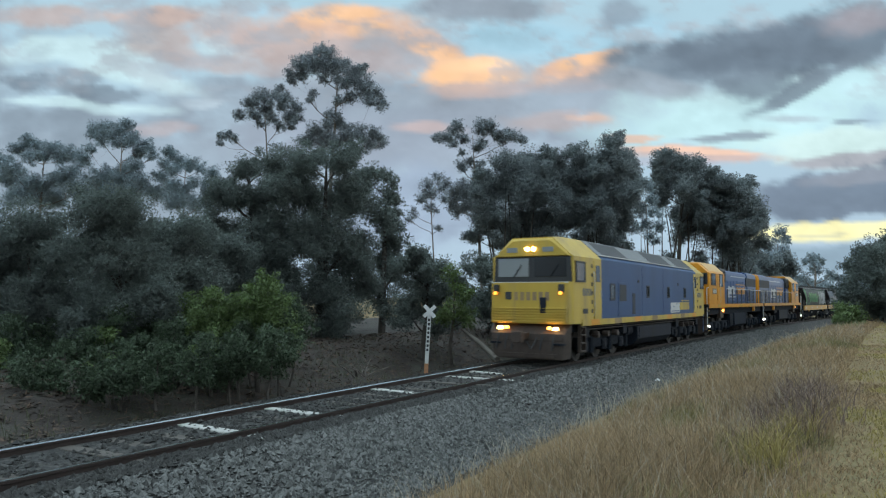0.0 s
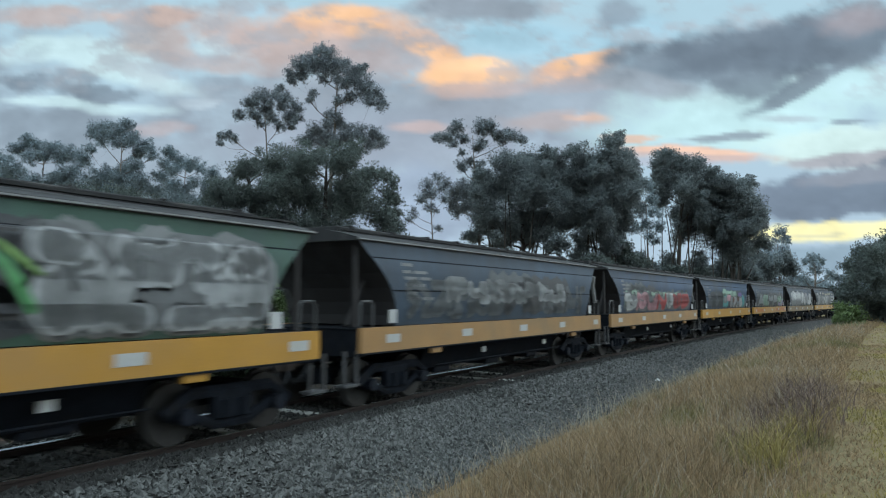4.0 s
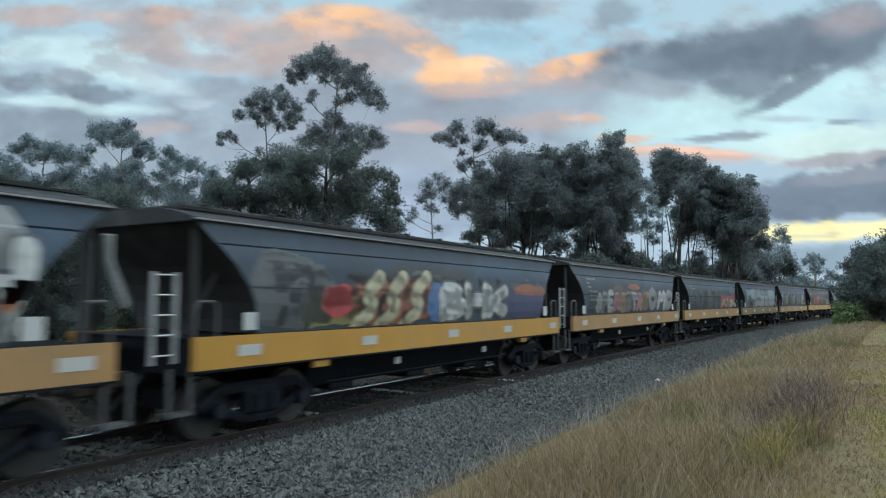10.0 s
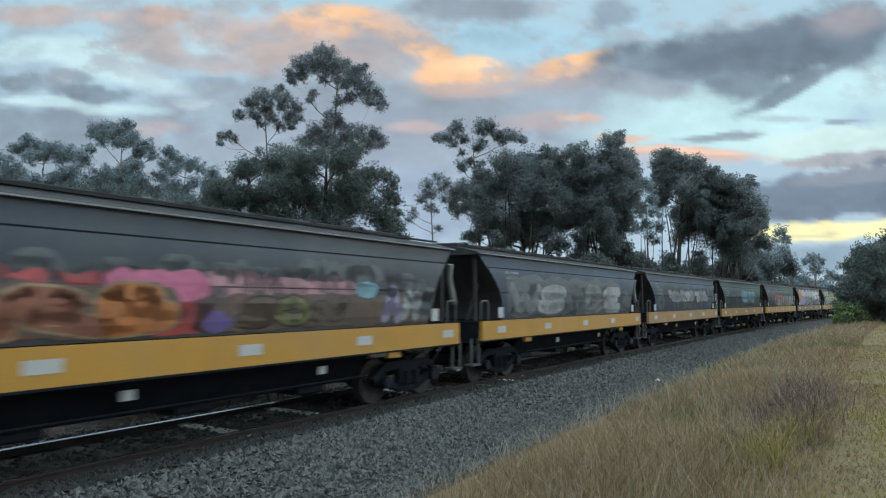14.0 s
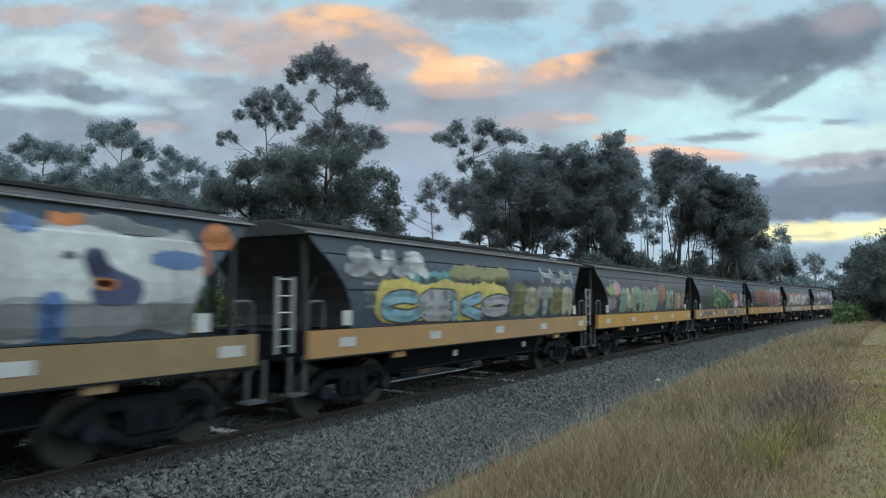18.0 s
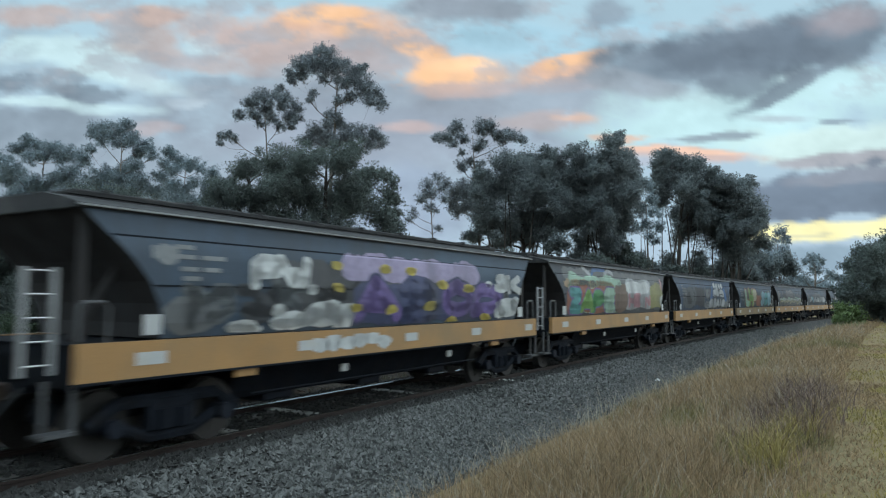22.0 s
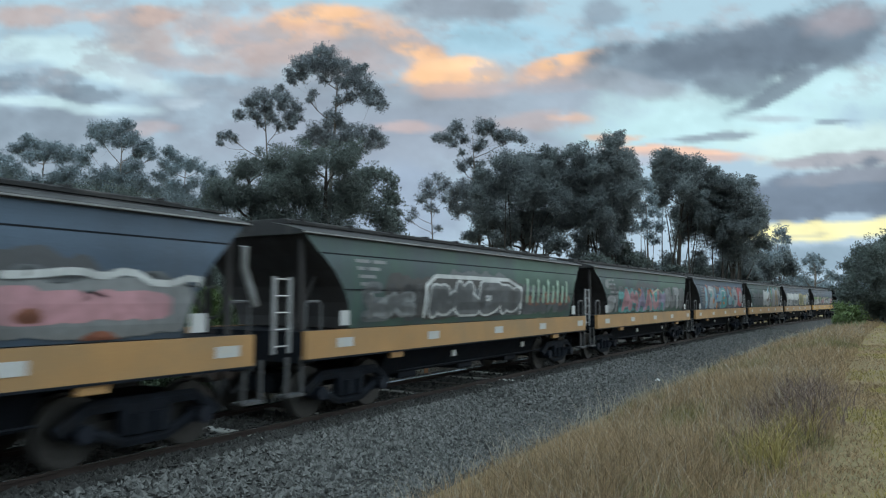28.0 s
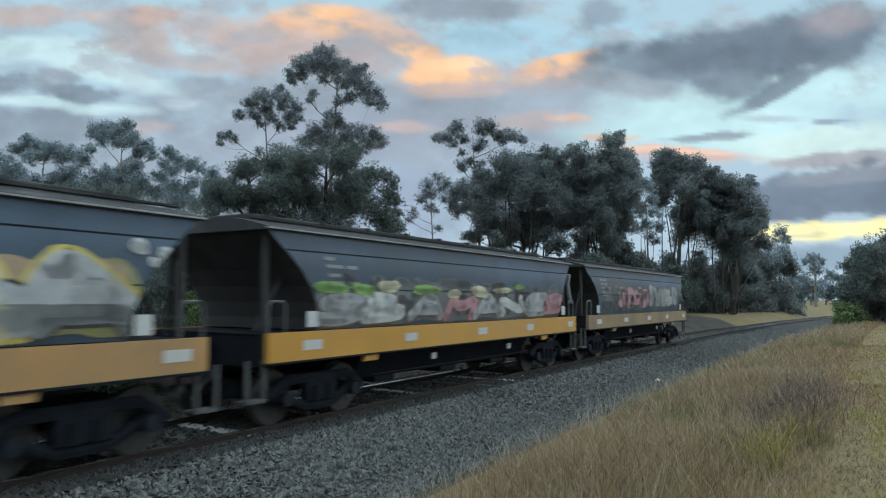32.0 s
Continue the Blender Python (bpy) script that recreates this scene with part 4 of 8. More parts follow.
            if w > 0.24:
                # a thin dark line parts the strokes of a fat letter
                sh = Shape()
                x, v = a + (b - a) * r.uniform(0.2, 0.6), lo + (hi - lo) * r.uniform(0.15, 0.6)
                self.stroke(sh, rounded([(x, v), (x + step * r.uniform(-0.16, 0.16), v + (hi - lo) * r.uniform(0.2, 0.4)), (x + step * r.uniform(0.1, 0.3), v + (hi - lo) * r.uniform(-0.1, 0.4))], 1), max(0.035, w * 0.13), layer + 3)
                self.put("inner_line", sh, outline if outline in ("black", "smoke", "brown", "navy", "purple", "grey") else "smoke", ob)
            if shine:
                sh = Shape()
                self.stroke(sh, [(p[0] - w * 0.22, p[1] + 0.02) for p in glyph[:len(glyph) // 2]], w * 0.16, layer + 2)
                self.put("highlight", sh, shine, ob)

    def word(self, text, x0, x1, v0, v1, fill, outline=None, weight=0.3, layer=2, shadow=None, shine=None):
        """Fat sprayed letters, each with its outline, cast shadow and highlight."""
        r, h = self.r, HIGH - LOW
        total = sum(0.55 if c == "I" else 1.0 for c in text)
        step, x = (x1 - x0) / total, x0
        for i, c in enumerate(text):
            wide = step * (0.55 if c == "I" else 1.0)
            w = min(weight * 1.2 * wide * r.uniform(0.92, 1.08), (v1 - v0) * h * 0.34)
            a, b = x + w * 0.3, x + wide - w * 0.3
            lo, hi = v0 + r.uniform(0, 0.03) + w * 0.5 / h, v1 - r.uniform(0, 0.05) - w * 0.5 / h
            lean = r.uniform(-0.16, 0.16) * wide
            x += wide
            strokes = [rounded([(a + (b - a) * (px + r.uniform(-0.07, 0.07)) + lean * pz, lo + (hi - lo) * (pz + r.uniform(-0.05, 0.05))) for px, pz in line], 1) for line in GLYPH[c]]
            col = fill if isinstance(fill, str) else fill[i % len(fill)]
            sh = Shape()
            for line in strokes:
                self.stroke(sh, line, w, layer + 1)
            ob = self.put("graffiti_letter", sh, col)
            if outline:
                sh = Shape()
                for line in strokes:
                    self.stroke(sh, line, w + max(0.07, w * 0.32), layer)
                self.put("outline", sh, outline, ob)
            if shadow:
                sh = Shape()
                for line in strokes:
                    self.stroke(sh, [(px - 0.1, pz - 0.05) for px, pz in line], w * 1.2, layer - 0.5)
                self.put("cast_shadow", sh, shadow, ob)
            if shine:
                sh = Shape()
                self.stroke(sh, [(px - w * 0.2, pz + 0.02) for px, pz in strokes[0][:max(2, len(strokes[0]) // 2)]], w * 0.16, layer + 2)
                self.put("highlight", sh, shine, ob)

    def scribble(self, x0, x1, v0, v1, colour, width=0.05, turns=14, layer=2):
        pts = []
        for i in range(turns):
            pts.append((x0 + (x1 - x0) * i / (turns - 1) + self.r.uniform(-0.1, 0.1), v0 + (v1 - v0) * (i % 2) + self.r.uniform(-0.05, 0.05)))
        self.ribbon(rounded(pts, 1), width, colour, layer)

    def stencils(self, x0, rows):
        """Stencilled data near the wagon's end: worn pale bars, line under line."""
        for i in range(rows):
            v, x = 0.72 - i * 0.085 + self.r.uniform(-0.01, 0.01), x0 + 0.12 * i * (1 if x0 < 0 else -1) * 0.3
            for k in range(self.r.choice((1, 2, 2))):
                w = self.r.uniform(0.22, 0.5)
                sh = Shape()
                self.poly(sh, [(x, v), (x + w, v), (x + w, v + 0.038), (x, v + 0.038)], 0)
                self.put("stencil_bar", sh, "grey")
                x += w + 0.09

    def sill_marks(self, x0, x1, colour):
        """A smear on the side sill."""
        for i in range(6):
            sh = Shape()
            x = x0 + (x1 - x0) * (i + 0.5) / 6
            w, z = (x1 - x0) / 9, 1.3 + self.r.uniform(-0.06, 0.06)
            sh.face(*[(x + w * math.cos(q) * self.r.uniform(0.8, 1.2), -1.506, z + 0.13 * math.sin(q) * self.r.uniform(0.7, 1.3)) for q in [k * 0.7854 for k in range(8)]])
            self.put("sill_smear", sh, colour)


def decorate(n, w):
    """What is sprayed on the n-th wagon."""
    p = Piece(w, 100 + n)
    # the ghosts of older pieces, nearly worn away
    for k in range(2):
        a = p.r.uniform(-5.2, 1.0)
        p.halo(a, a + p.r.uniform(2.5, 4.2), p.r.uniform(0.03, 0.2), p.r.uniform(0.5, 0.78), p.r.choice(("dusk", "faded", "dusk")), -1, 7)
    p.letters(-5.0, 5.2, 0.06, p.r.uniform(0.5, 0.72), 12, ["faded", "dusk", "faded"], None, 0.2, layer=-1)
    if n not in (0, 8, 19, 22, 23, 26, 31):
        p.stencils(-5.25, 5 + n % 3)
    if n == 0:
        p.halo(-5.3, 2.2, 0.03, 0.94, "dusk", bumps=10)
        p.ribbon([(-5.7, 0.92), (-5.3, 0.6), (-5.15, 0.3)], 0.62, "green", 1)
        p.letters(-4.6, 2.0, 0.2, 0.8, 6, ["green", "dusk"], "black", 0.26)
        p.scribble(-4.6, 1.9, 0.25, 0.72, "green", 0.13, 15, 5)
        p.scribble(-4.2, 2.0, 0.5, 0.8, "lime", 0.06, 11, 6)
        p.blob(-3.9, 0.1, 0.25, 0.1, "green", 3)
        p.halo(1.9, 5.6, 0.04, 0.9, "grey", layer=1, bumps=5)
        p.letters(2.0, 5.4, 0.06, 0.84, 4, ["white", "silver"], "smoke", 0.36, layer=2)
    elif n == 1:
        p.letters(-3.6, 3.4, 0.25, 0.62, 7, ["silver", "grey"], None, 0.22)
    elif n == 2:
        p.halo(-5, 5, 0.08, 0.55, "mint", bumps=10)
        p.letters(-4.8, 5.0, 0.05, 0.5, 7, ["white", "rose", "red"], "smoke", 0.3)
    elif n == 3:
        p.halo(-1.52, -0.31, 0.37, 0.73, "mint", 0, 2)
        p.halo(-0.47, 2.45, 0.38, 0.68, "mint", 0, 3)
        p.halo(-1.49, -0.12, 0.02, 0.5, "teal", 1, 2)
        p.halo(-1.41, -0.35, 0.19, 0.46, "grey", 2, 2)
        p.halo(-0.41, 0.67, 0.25, 0.54, "rose", 2, 2)
        p.halo(0.55, 4.11, 0.02, 0.45, "silver", 1, 3)
        p.halo(3.88, 4.84, 0.02, 0.54, "teal", 2, 2)
        p.halo(2.92, 4.09, 0.44, 0.62, "purple", 1, 2)
        p.halo(4.59, 5.6, 0.02, 0.31, "smoke", 1, 2)
        p.word("BRAB", 0.55, 4.11, 0.02, 0.45, ["silver", "white"], "brown", 0.3, 3)
        p.blob(1.39, 0.31, 0.24, 0.14, "rust", 5)
        p.blob(2.69, 0.35, 0.23, 0.13, "rust", 5)
        p.blob(2.12, 0.12, 0.17, 0.15, "brown", 5)
    elif n == 4:
        p.sill_marks(-6.0, -3.0, "orange")
        p.sill_marks(2.0, 6.2, "orange")
        p.word("AEMPM", -4.65, 4.73, 0.02, 0.6, ["silver", "mint", "silver"], "black", 0.3, 2)
        p.halo(-5.3, 5.6, 0.02, 0.62, "smoke", 0, 10)
        p.halo(3.16, 5.6, 0.02, 0.38, "lilac", 1, 2)
        p.halo(3.85, 4.59, 0.34, 0.53, "mint", 2, 2)
        p.halo(4.92, 5.59, 0.3, 0.41, "mint", 2, 2)
        p.blob(4.19, 0.25, 0.20, 0.06, "rose", 3)
        p.blob(5.24, 0.08, 0.15, 0.08, "rose", 3)
        p.halo(3.93, 4.26, 0.49, 0.78, "smoke", 0, 2)
    elif n == 5:
        p.halo(-4.83, 0.17, 0.02, 0.82, "silver", 1, 4)
        p.halo(-4.64, -0.04, 0.02, 0.32, "grey", 2, 4)
        p.halo(-3.99, -0.26, 0.37, 0.72, "white", 3, 3)
        p.halo(-0.04, 1.58, 0.02, 0.77, "faded", 1, 2)
        p.word("RRS", 0.39, 5.6, 0.04, 0.78, ["white", "silver"], "smoke", 0.3, 4)
        p.ribbon([(-3.57, 0.67), (-3.27, 0.42), (-3.41, 0.11)], 0.07, "smoke", 5)
        p.ribbon([(-2.65, 0.69), (-2.32, 0.42), (-2.48, 0.1)], 0.07, "smoke", 5)
        p.ribbon([(-1.44, 0.72), (-1.06, 0.43), (-1.25, 0.09)], 0.07, "smoke", 5)
    elif n == 6:
        p.halo(-4.84, 5.6, 0.02, 0.64, "grey", 0, 9)
        p.word("SIONERSA", -4.79, 5.6, 0.02, 0.64, ["silver", "grey", "silver", "white"], "smoke", 0.33, 1)
        p.blob(-5.60, 0.67, 0.13, 0.08, "cream", 4)
        p.blob(-4.64, 0.70, 0.26, 0.08, "white", 4)
        p.blob(-3.32, 0.70, 0.10, 0.06, "cream", 4)
        p.blob(-2.82, 0.76, 0.25, 0.10, "white", 4)
        p.blob(-1.60, 0.75, 0.21, 0.09, "cream", 4)
        p.blob(-0.86, 0.74, 0.18, 0.06, "cream", 4)
        p.blob(0.26, 0.70, 0.41, 0.08, "cream", 4)
        p.blob(1.52, 0.72, 0.23, 0.09, "cream", 4)
        p.blob(2.35, 0.74, 0.23, 0.10, "cream", 4)
        p.blob(3.10, 0.79, 0.19, 0.08, "cream", 4)
        p.blob(4.20, 0.73, 0.22, 0.08, "cream", 4)
        p.blob(5.34, 0.70, 0.25, 0.09, "white", 4)
        p.blob(6.26, 0.73, 0.27, 0.10, "cream", 4)
    elif n == 7:
        p.sill_marks(-4.8, -2.4, "lilac")
        p.blob(-1.82, 0.24, 1.92, 0.38, "lime", 1)
        p.halo(-4.03, 1.0, 0.02, 0.07, "lilac", 0, 5)
        p.blob(-1.62, 0.15, 1.46, 0.26, "green", 2)
        p.halo(-0.19, 0.31, 0.02, 0.55, "cyan", 0, 2)
        p.halo(-0.03, 0.44, 0.37, 0.54, "tan", 1, 2)
        p.blob(-0.14, 0.28, 0.15, 0.12, "green", 2)
        p.word("CHUP", 0.65, 3.96, 0.02, 0.6, ["white", "silver"], "grey", 0.34, 2, shadow="smoke")
        p.word("S", 3.43, 4.76, 0.02, 0.33, "white", "smoke", 0.3, 5)
        p.ribbon([(0.97, 0.54), (1.23, 0.57), (1.46, 0.55)], 0.07, "lime", 6)
        p.ribbon([(1.68, 0.56), (1.97, 0.59), (2.25, 0.56)], 0.07, "lime", 6)
        p.ribbon([(2.42, 0.58), (2.76, 0.61), (3.07, 0.58)], 0.07, "lime", 6)
        p.ribbon([(3.03, 0.59), (3.4, 0.62), (3.76, 0.6)], 0.07, "lime", 6)
        p.halo(3.86, 4.96, 0.13, 0.5, "purple", 1, 2)
        p.word("AN", 5.13, 5.6, 0.02, 0.45, ["silver", "cream"], "brown", 0.3, 3)
        p.halo(4.95, 5.6, 0.41, 0.68, "grey", 1, 2)
    elif n == 8:
        p.halo(-4.45, 5.6, 0.02, 0.95, "silver", 1, 9)
        p.halo(-4.2, 1.65, 0.25, 0.95, "white", 2, 5)
        p.word("IRBH", 2.35, 5.6, 0.02, 0.8, ["silver", "white"], "smoke", 0.26, 3)
        p.ribbon([(-2.29, 0.82), (-1.86, 0.45), (-1.52, 0.8)], 0.12, "black", 3)
        p.ribbon([(0.14, 0.95), (0.25, 0.58)], 0.1, "black", 3)
        p.ribbon([(0.65, 0.32), (1.82, 0.48), (2.34, 0.08)], 0.1, "smoke", 3)
        p.ribbon([(-1.12, 0.25), (-0.26, 0.39)], 0.12, "black", 3)
        p.ribbon([(1.48, 0.55), (1.53, -0.09)], 0.12, "orange", 4)
        p.halo(5.03, 5.6, 0.02, 0.81, "silver", 1, 2)
        p.blob(5.42, 0.49, 0.16, 0.03, "navy", 3)
        p.blob(5.35, 0.30, 0.10, 0.10, "orange", 4)
        p.halo(5.6, 5.75, 0.19, 0.46, "smoke", 1, 2)
    elif n == 9:
        p.halo(-5.6, -3.97, 0.02, 0.8, "faded", 0, 2)
        p.halo(-4.48, -3.03, 0.02, 0.4, "olive", 0, 2)
        p.blob(-3.57, 0.29, 0.41, 0.22, "red", 1)
        p.halo(-3.16, -0.42, 0.02, 0.59, "rust", 0, 2)
        p.ribbon([(-2.33, 0.57), (-2.79, 0.36), (-2.52, 0.22), (-3.03, 0.01)], 0.3, "cream", 2)
        p.ribbon([(-1.55, 0.58), (-2.05, 0.36), (-1.76, 0.21), (-2.31, -0.0)], 0.3, "cream", 2)
        p.ribbon([(-0.68, 0.6), (-1.23, 0.37), (-0.91, 0.21), (-1.53, -0.02)], 0.3, "cream", 2)
        p.halo(-0.67, 0.3, 0.02, 0.54, "blue", 1, 2)
        p.word("BHK", -0.1, 3.11, 0.02, 0.59, "white", "smoke", 0.32, 3)
        p.halo(2.94, 5.6, 0.02, 0.5, "navy", 1, 2)
        p.halo(3.56, 5.6, 0.38, 0.57, "rust", 2, 2)
    elif n == 10:
        p.word("SPE", -4.42, -2.67, 0.02, 0.52, ["silver", "grey"], "faded", 0.34, 1)
        p.word("RESTRE", -2.55, 1.61, 0.02, 0.53, ["rose", "tan", "grey", "silver"], "brown", 0.34, 1)
        p.word("OMD", 1.8, 5.6, 0.02, 0.64, ["silver", "white"], "faded", 0.36, 2)
        p.halo(-2.57, -1.52, 0.5, 0.64, "brown", 0, 2)
        p.halo(-0.87, 0.67, 0.55, 0.7, "rust", -0.5, 2)
    elif n == 11:
        p.halo(1.53, 5.6, 0.02, 0.48, "red", 1, 4)
        p.word("PUKSH", 1.86, 5.6, 0.02, 0.38, ["cream", "cream", "tan"], "brown", 0.38, 2)
        p.blob(0.95, 0.64, 0.10, 0.04, "red", 1)
        p.halo(0.49, 1.16, 0.02, 0.45, "smoke", 0, 2)
        p.halo(4.15, 5.6, 0.52, 0.81, "faded", 0, 2)
    elif n == 12:
        p.halo(-5.14, 5.6, 0.02, 0.76, "grey", 0, 10)
        p.halo(-2.26, 5.6, 0.02, 0.32, "silver", 1, 7)
        p.word("MEALLES", -4.81, 5.6, 0.32, 0.8, ["cyan", "silver", "silver"], "grey", 0.36, 2)
        p.halo(-5.38, -4.09, 0.03, 0.43, "smoke", 1, 2)
    elif n == 13:
        p.halo(-5.6, -4.46, 0.11, 0.67, "grey", 0, 2)
        p.blob(-5.37, 0.53, 0.33, 0.11, "cyan", 1)
        p.word("GRABONS", -4.54, 0.81, 0.02, 0.58, ["grey", "silver", "smoke", "faded"], "faded", 0.36, 1)
        p.word("MHWES", 0.9, 5.6, 0.05, 0.52, ["grey", "silver"], "faded", 0.34, 1)
        p.blob(-2.56, 0.64, 0.12, 0.08, "white", 3)
        p.blob(0.42, 0.56, 0.14, 0.07, "white", 3)
        p.blob(4.47, 0.55, 0.14, 0.06, "white", 3)
        p.blob(5.94, 0.49, 0.16, 0.07, "white", 3)
    elif n == 14:
        p.halo(-4.08, -0.29, 0.02, 0.56, "red", 0, 3)
        p.halo(-1.99, -0.41, 0.28, 0.56, "pink", 1, 2)
        p.halo(-4.08, -0.89, 0.03, 0.44, "brown", 2, 3)
        p.word("IRB", -3.73, -0.89, 0.03, 0.44, ["orange", "rust", "orange"], "tan", 0.4, 3)
        p.halo(-0.32, 5.6, 0.02, 0.38, "brown", 1, 5)
        p.halo(-0.77, 2.93, 0.33, 0.57, "rose", 0, 3)
        p.blob(3.19, 0.42, 0.31, 0.12, "cyan", 3)
        p.word("AMS", 3.72, 5.6, 0.04, 0.5, ["lilac", "silver", "grey"], "smoke", 0.3, 3)
        p.halo(-0.5, 0.03, 0.02, 0.22, "purple", 2, 2)
        p.word("SON", 0.15, 2.47, 0.03, 0.35, ["brown", "olive"], "black", 0.3, 2)
        p.halo(1.38, 3.71, 0.49, 0.72, "faded", 0, 2)
    elif n == 15:
        p.halo(-5.24, 4.36, 0.02, 0.75, "faded", 0, 9)
        p.word("WSABE", -4.99, 4.05, 0.02, 0.64, ["grey", "silver", "faded"], "faded", 0.34, 1)
    elif n == 16:
        p.letters(-3.4, 4.4, 0.25, 0.62, 8, ["silver", "white"], None, 0.2)
    elif n == 17:
        p.halo(-1, 4, 0.2, 0.7, "grey", bumps=5)
        p.letters(-0.6, 3.6, 0.2, 0.7, 4, "cyan", "smoke", 0.3)
    elif n == 18:
        p.halo(-2.86, 0.71, 0.08, 0.59, "rose", 0, 3)
        p.halo(-2.87, 0.59, 0.4, 0.54, "red", 1, 3)
        p.word("ABE", -2.39, 0.37, 0.02, 0.41, ["silver", "white"], "black", 0.42, 2)
        p.word("SABSIA", 0.75, 5.6, 0.02, 0.54, ["silver", "rose", "silver"], "mint", 0.26, 2, shine="rose")
    elif n == 19:
        p.halo(-5.6, -3.89, 0.02, 0.95, "orange", 1, 2)
        p.halo(-4.38, 5.58, 0.02, 0.95, "silver", 0, 9)
        p.halo(-5.3, -2.29, 0.02, 0.45, "lilac", 2, 3)
        p.halo(1.41, 5.6, 0.04, 0.95, "silver", 0, 4)
        p.halo(1.7, 5.6, 0.28, 0.85, "white", 1, 4)
        p.halo(2.59, 4.66, 0.04, 0.28, "grey", 1, 2)
        p.ribbon([(4.01, 0.6), (4.12, 0.47), (4.65, 0.36), (4.1, 0.36)], 0.3, "navy", 3)
        p.blob(4.14, 0.42, 0.14, 0.06, "orange", 4)
        p.halo(4.78, 5.59, 0.55, 0.71, "blue", 3, 2)
        p.halo(5.59, 5.74, 0.42, 0.95, "rust", 2, 2)
        p.blob(5.91, 0.86, 0.25, 0.15, "orange", 3)
        p.ribbon([(3.52, 0.28), (3.52, 0.05)], 0.3, "blue", 3)
        p.halo(3.0, 3.34, 0.73, 0.94, "blue", 2, 2)
        p.halo(3.48, 3.9, 0.82, 0.95, "orange", 2, 2)
        p.ribbon([(2.2, 0.48), (2.5, 0.28), (2.15, 0.16)], 0.3, "navy", 3)
        p.blob(3.69, 0.62, 0.08, 0.04, "smoke", 3)
    elif n == 20:
        p.word("SUUR", -5.6, -2.98, 0.55, 0.95, ["silver", "white"], None, 0.3, 3)
        p.halo(-4.76, 0.88, 0.02, 0.58, "yellow", 1, 5)
        p.word("CEKC", -4.55, 0.71, 0.02, 0.44, ["cyan", "silver"], "black", 0.4, 2)
        p.halo(-3.77, -1.82, 0.48, 0.7, "teal", 0, 2)
        p.word("SSTSR", 1.01, 5.6, 0.02, 0.58, ["olive", "cream", "silver"], "smoke", 0.34, 2)
        p.word("HUH", 3.06, 5.6, 0.59, 0.88, "silver", None, 0.3, 1)
        p.halo(-2.01, 1.01, 0.56, 0.81, "olive", 0, 3)
    elif n == 21:
        p.halo(-5.0, -4.07, 0.4, 0.72, "rose", 1, 2)
        p.halo(-5.39, -4.85, 0.4, 0.66, "lime", 2, 2)
        p.halo(-5.6, -5.3, 0.47, 0.61, "rose", 0, 2)
        p.halo(-5.48, -4.6, 0.09, 0.38, "grey", 1, 2)
        p.halo(-4.74, -4.12, 0.04, 0.48, "black", 0, 2)
        p.halo(-4.16, 0.79, 0.02, 0.4, "olive", 0, 4)
        p.word("SWFMSS", -4.14, 0.79, 0.02, 0.63, ["mint", "cream", "mint"], "smoke", 0.36, 2)
        p.halo(0.78, 2.19, 0.24, 0.74, "rust", 1, 2)
        p.word("KI", 2.24, 3.51, 0.02, 0.6, "mint", "smoke", 0.3, 2)
        p.word("BONE", 3.67, 5.6, 0.02, 0.54, ["tan", "cream", "rose"], "rust", 0.36, 2)
    elif n == 22:
        p.halo(-5.1, 3.8, 0.05, 0.72, "black", bumps=10)
        p.sill_marks(-5.5, -2.0, "brown")
        p.sill_marks(1.0, 4.0, "smoke")
        p.blob(-2.09, 0.75, 0.29, 0.12, "pink", 4)
        p.blob(-0.11, 0.72, 0.29, 0.09, "pink", 4)
        p.blob(-0.90, 0.72, 0.09, 0.05, "pink", 4)
        p.blob(0.77, 0.64, 0.14, 0.06, "pink", 4)
        p.blob(1.59, 0.52, 0.35, 0.15, "pink", 4)
        p.blob(1.60, 0.03, 0.23, 0.06, "pink", 4)
        p.blob(-2.10, 0.80, 0.08, 0.02, "rose", 5)
        p.blob(-0.12, 0.75, 0.12, 0.03, "rose", 5)
        p.blob(1.59, 0.59, 0.16, 0.03, "rose", 5)
        p.halo(2.65, 4.35, 0.02, 0.41, "pink", 4, 3)
        p.halo(3.1, 3.95, 0.02, 0.31, "white", 5, 2)
        p.halo(2.28, 4.07, 0.35, 0.58, "orange", 5, 4)
        p.halo(4.76, 5.6, 0.04, 0.66, "silver", 1, 3)
        p.ribbon([(-2.38, 0.59), (-1.93, 0.63), (-1.38, 0.74), (-0.81, 0.7)], 0.18, "green", 2)
        p.ribbon([(-2.44, 0.17), (-1.96, 0.31), (-1.3, 0.37), (-0.72, 0.28), (-0.32, 0.04)], 0.2, "lime", 2)
        p.ribbon([(-1.38, 0.73), (-1.03, 0.47), (-0.34, 0.38)], 0.2, "green", 2)
        p.ribbon([(-0.81, 0.7), (-0.36, 0.58), (-0.14, 0.28), (0.53, 0.02)], 0.2, "green", 2)
        p.ribbon([(-0.16, 0.64), (0.57, 0.61), (1.15, 0.47), (1.98, 0.33)], 0.16, "lime", 3)
        p.ribbon([(-2.45, 0.37), (-2.2, 0.42), (-1.97, 0.47)], 0.16, "green", 2)
        p.ribbon([(-2.26, 0.12), (-1.75, 0.15), (-1.22, 0.0)], 0.16, "lime", 3)
        p.ribbon([(1.17, 0.06), (1.71, 0.13), (2.71, 0.2)], 0.14, "green", 3)
        p.ribbon([(2.23, 0.44), (2.55, 0.23), (2.72, 0.01)], 0.22, "green", 3)
        p.ribbon([(0.51, 0.39), (0.75, 0.2)], 0.16, "green", 3)
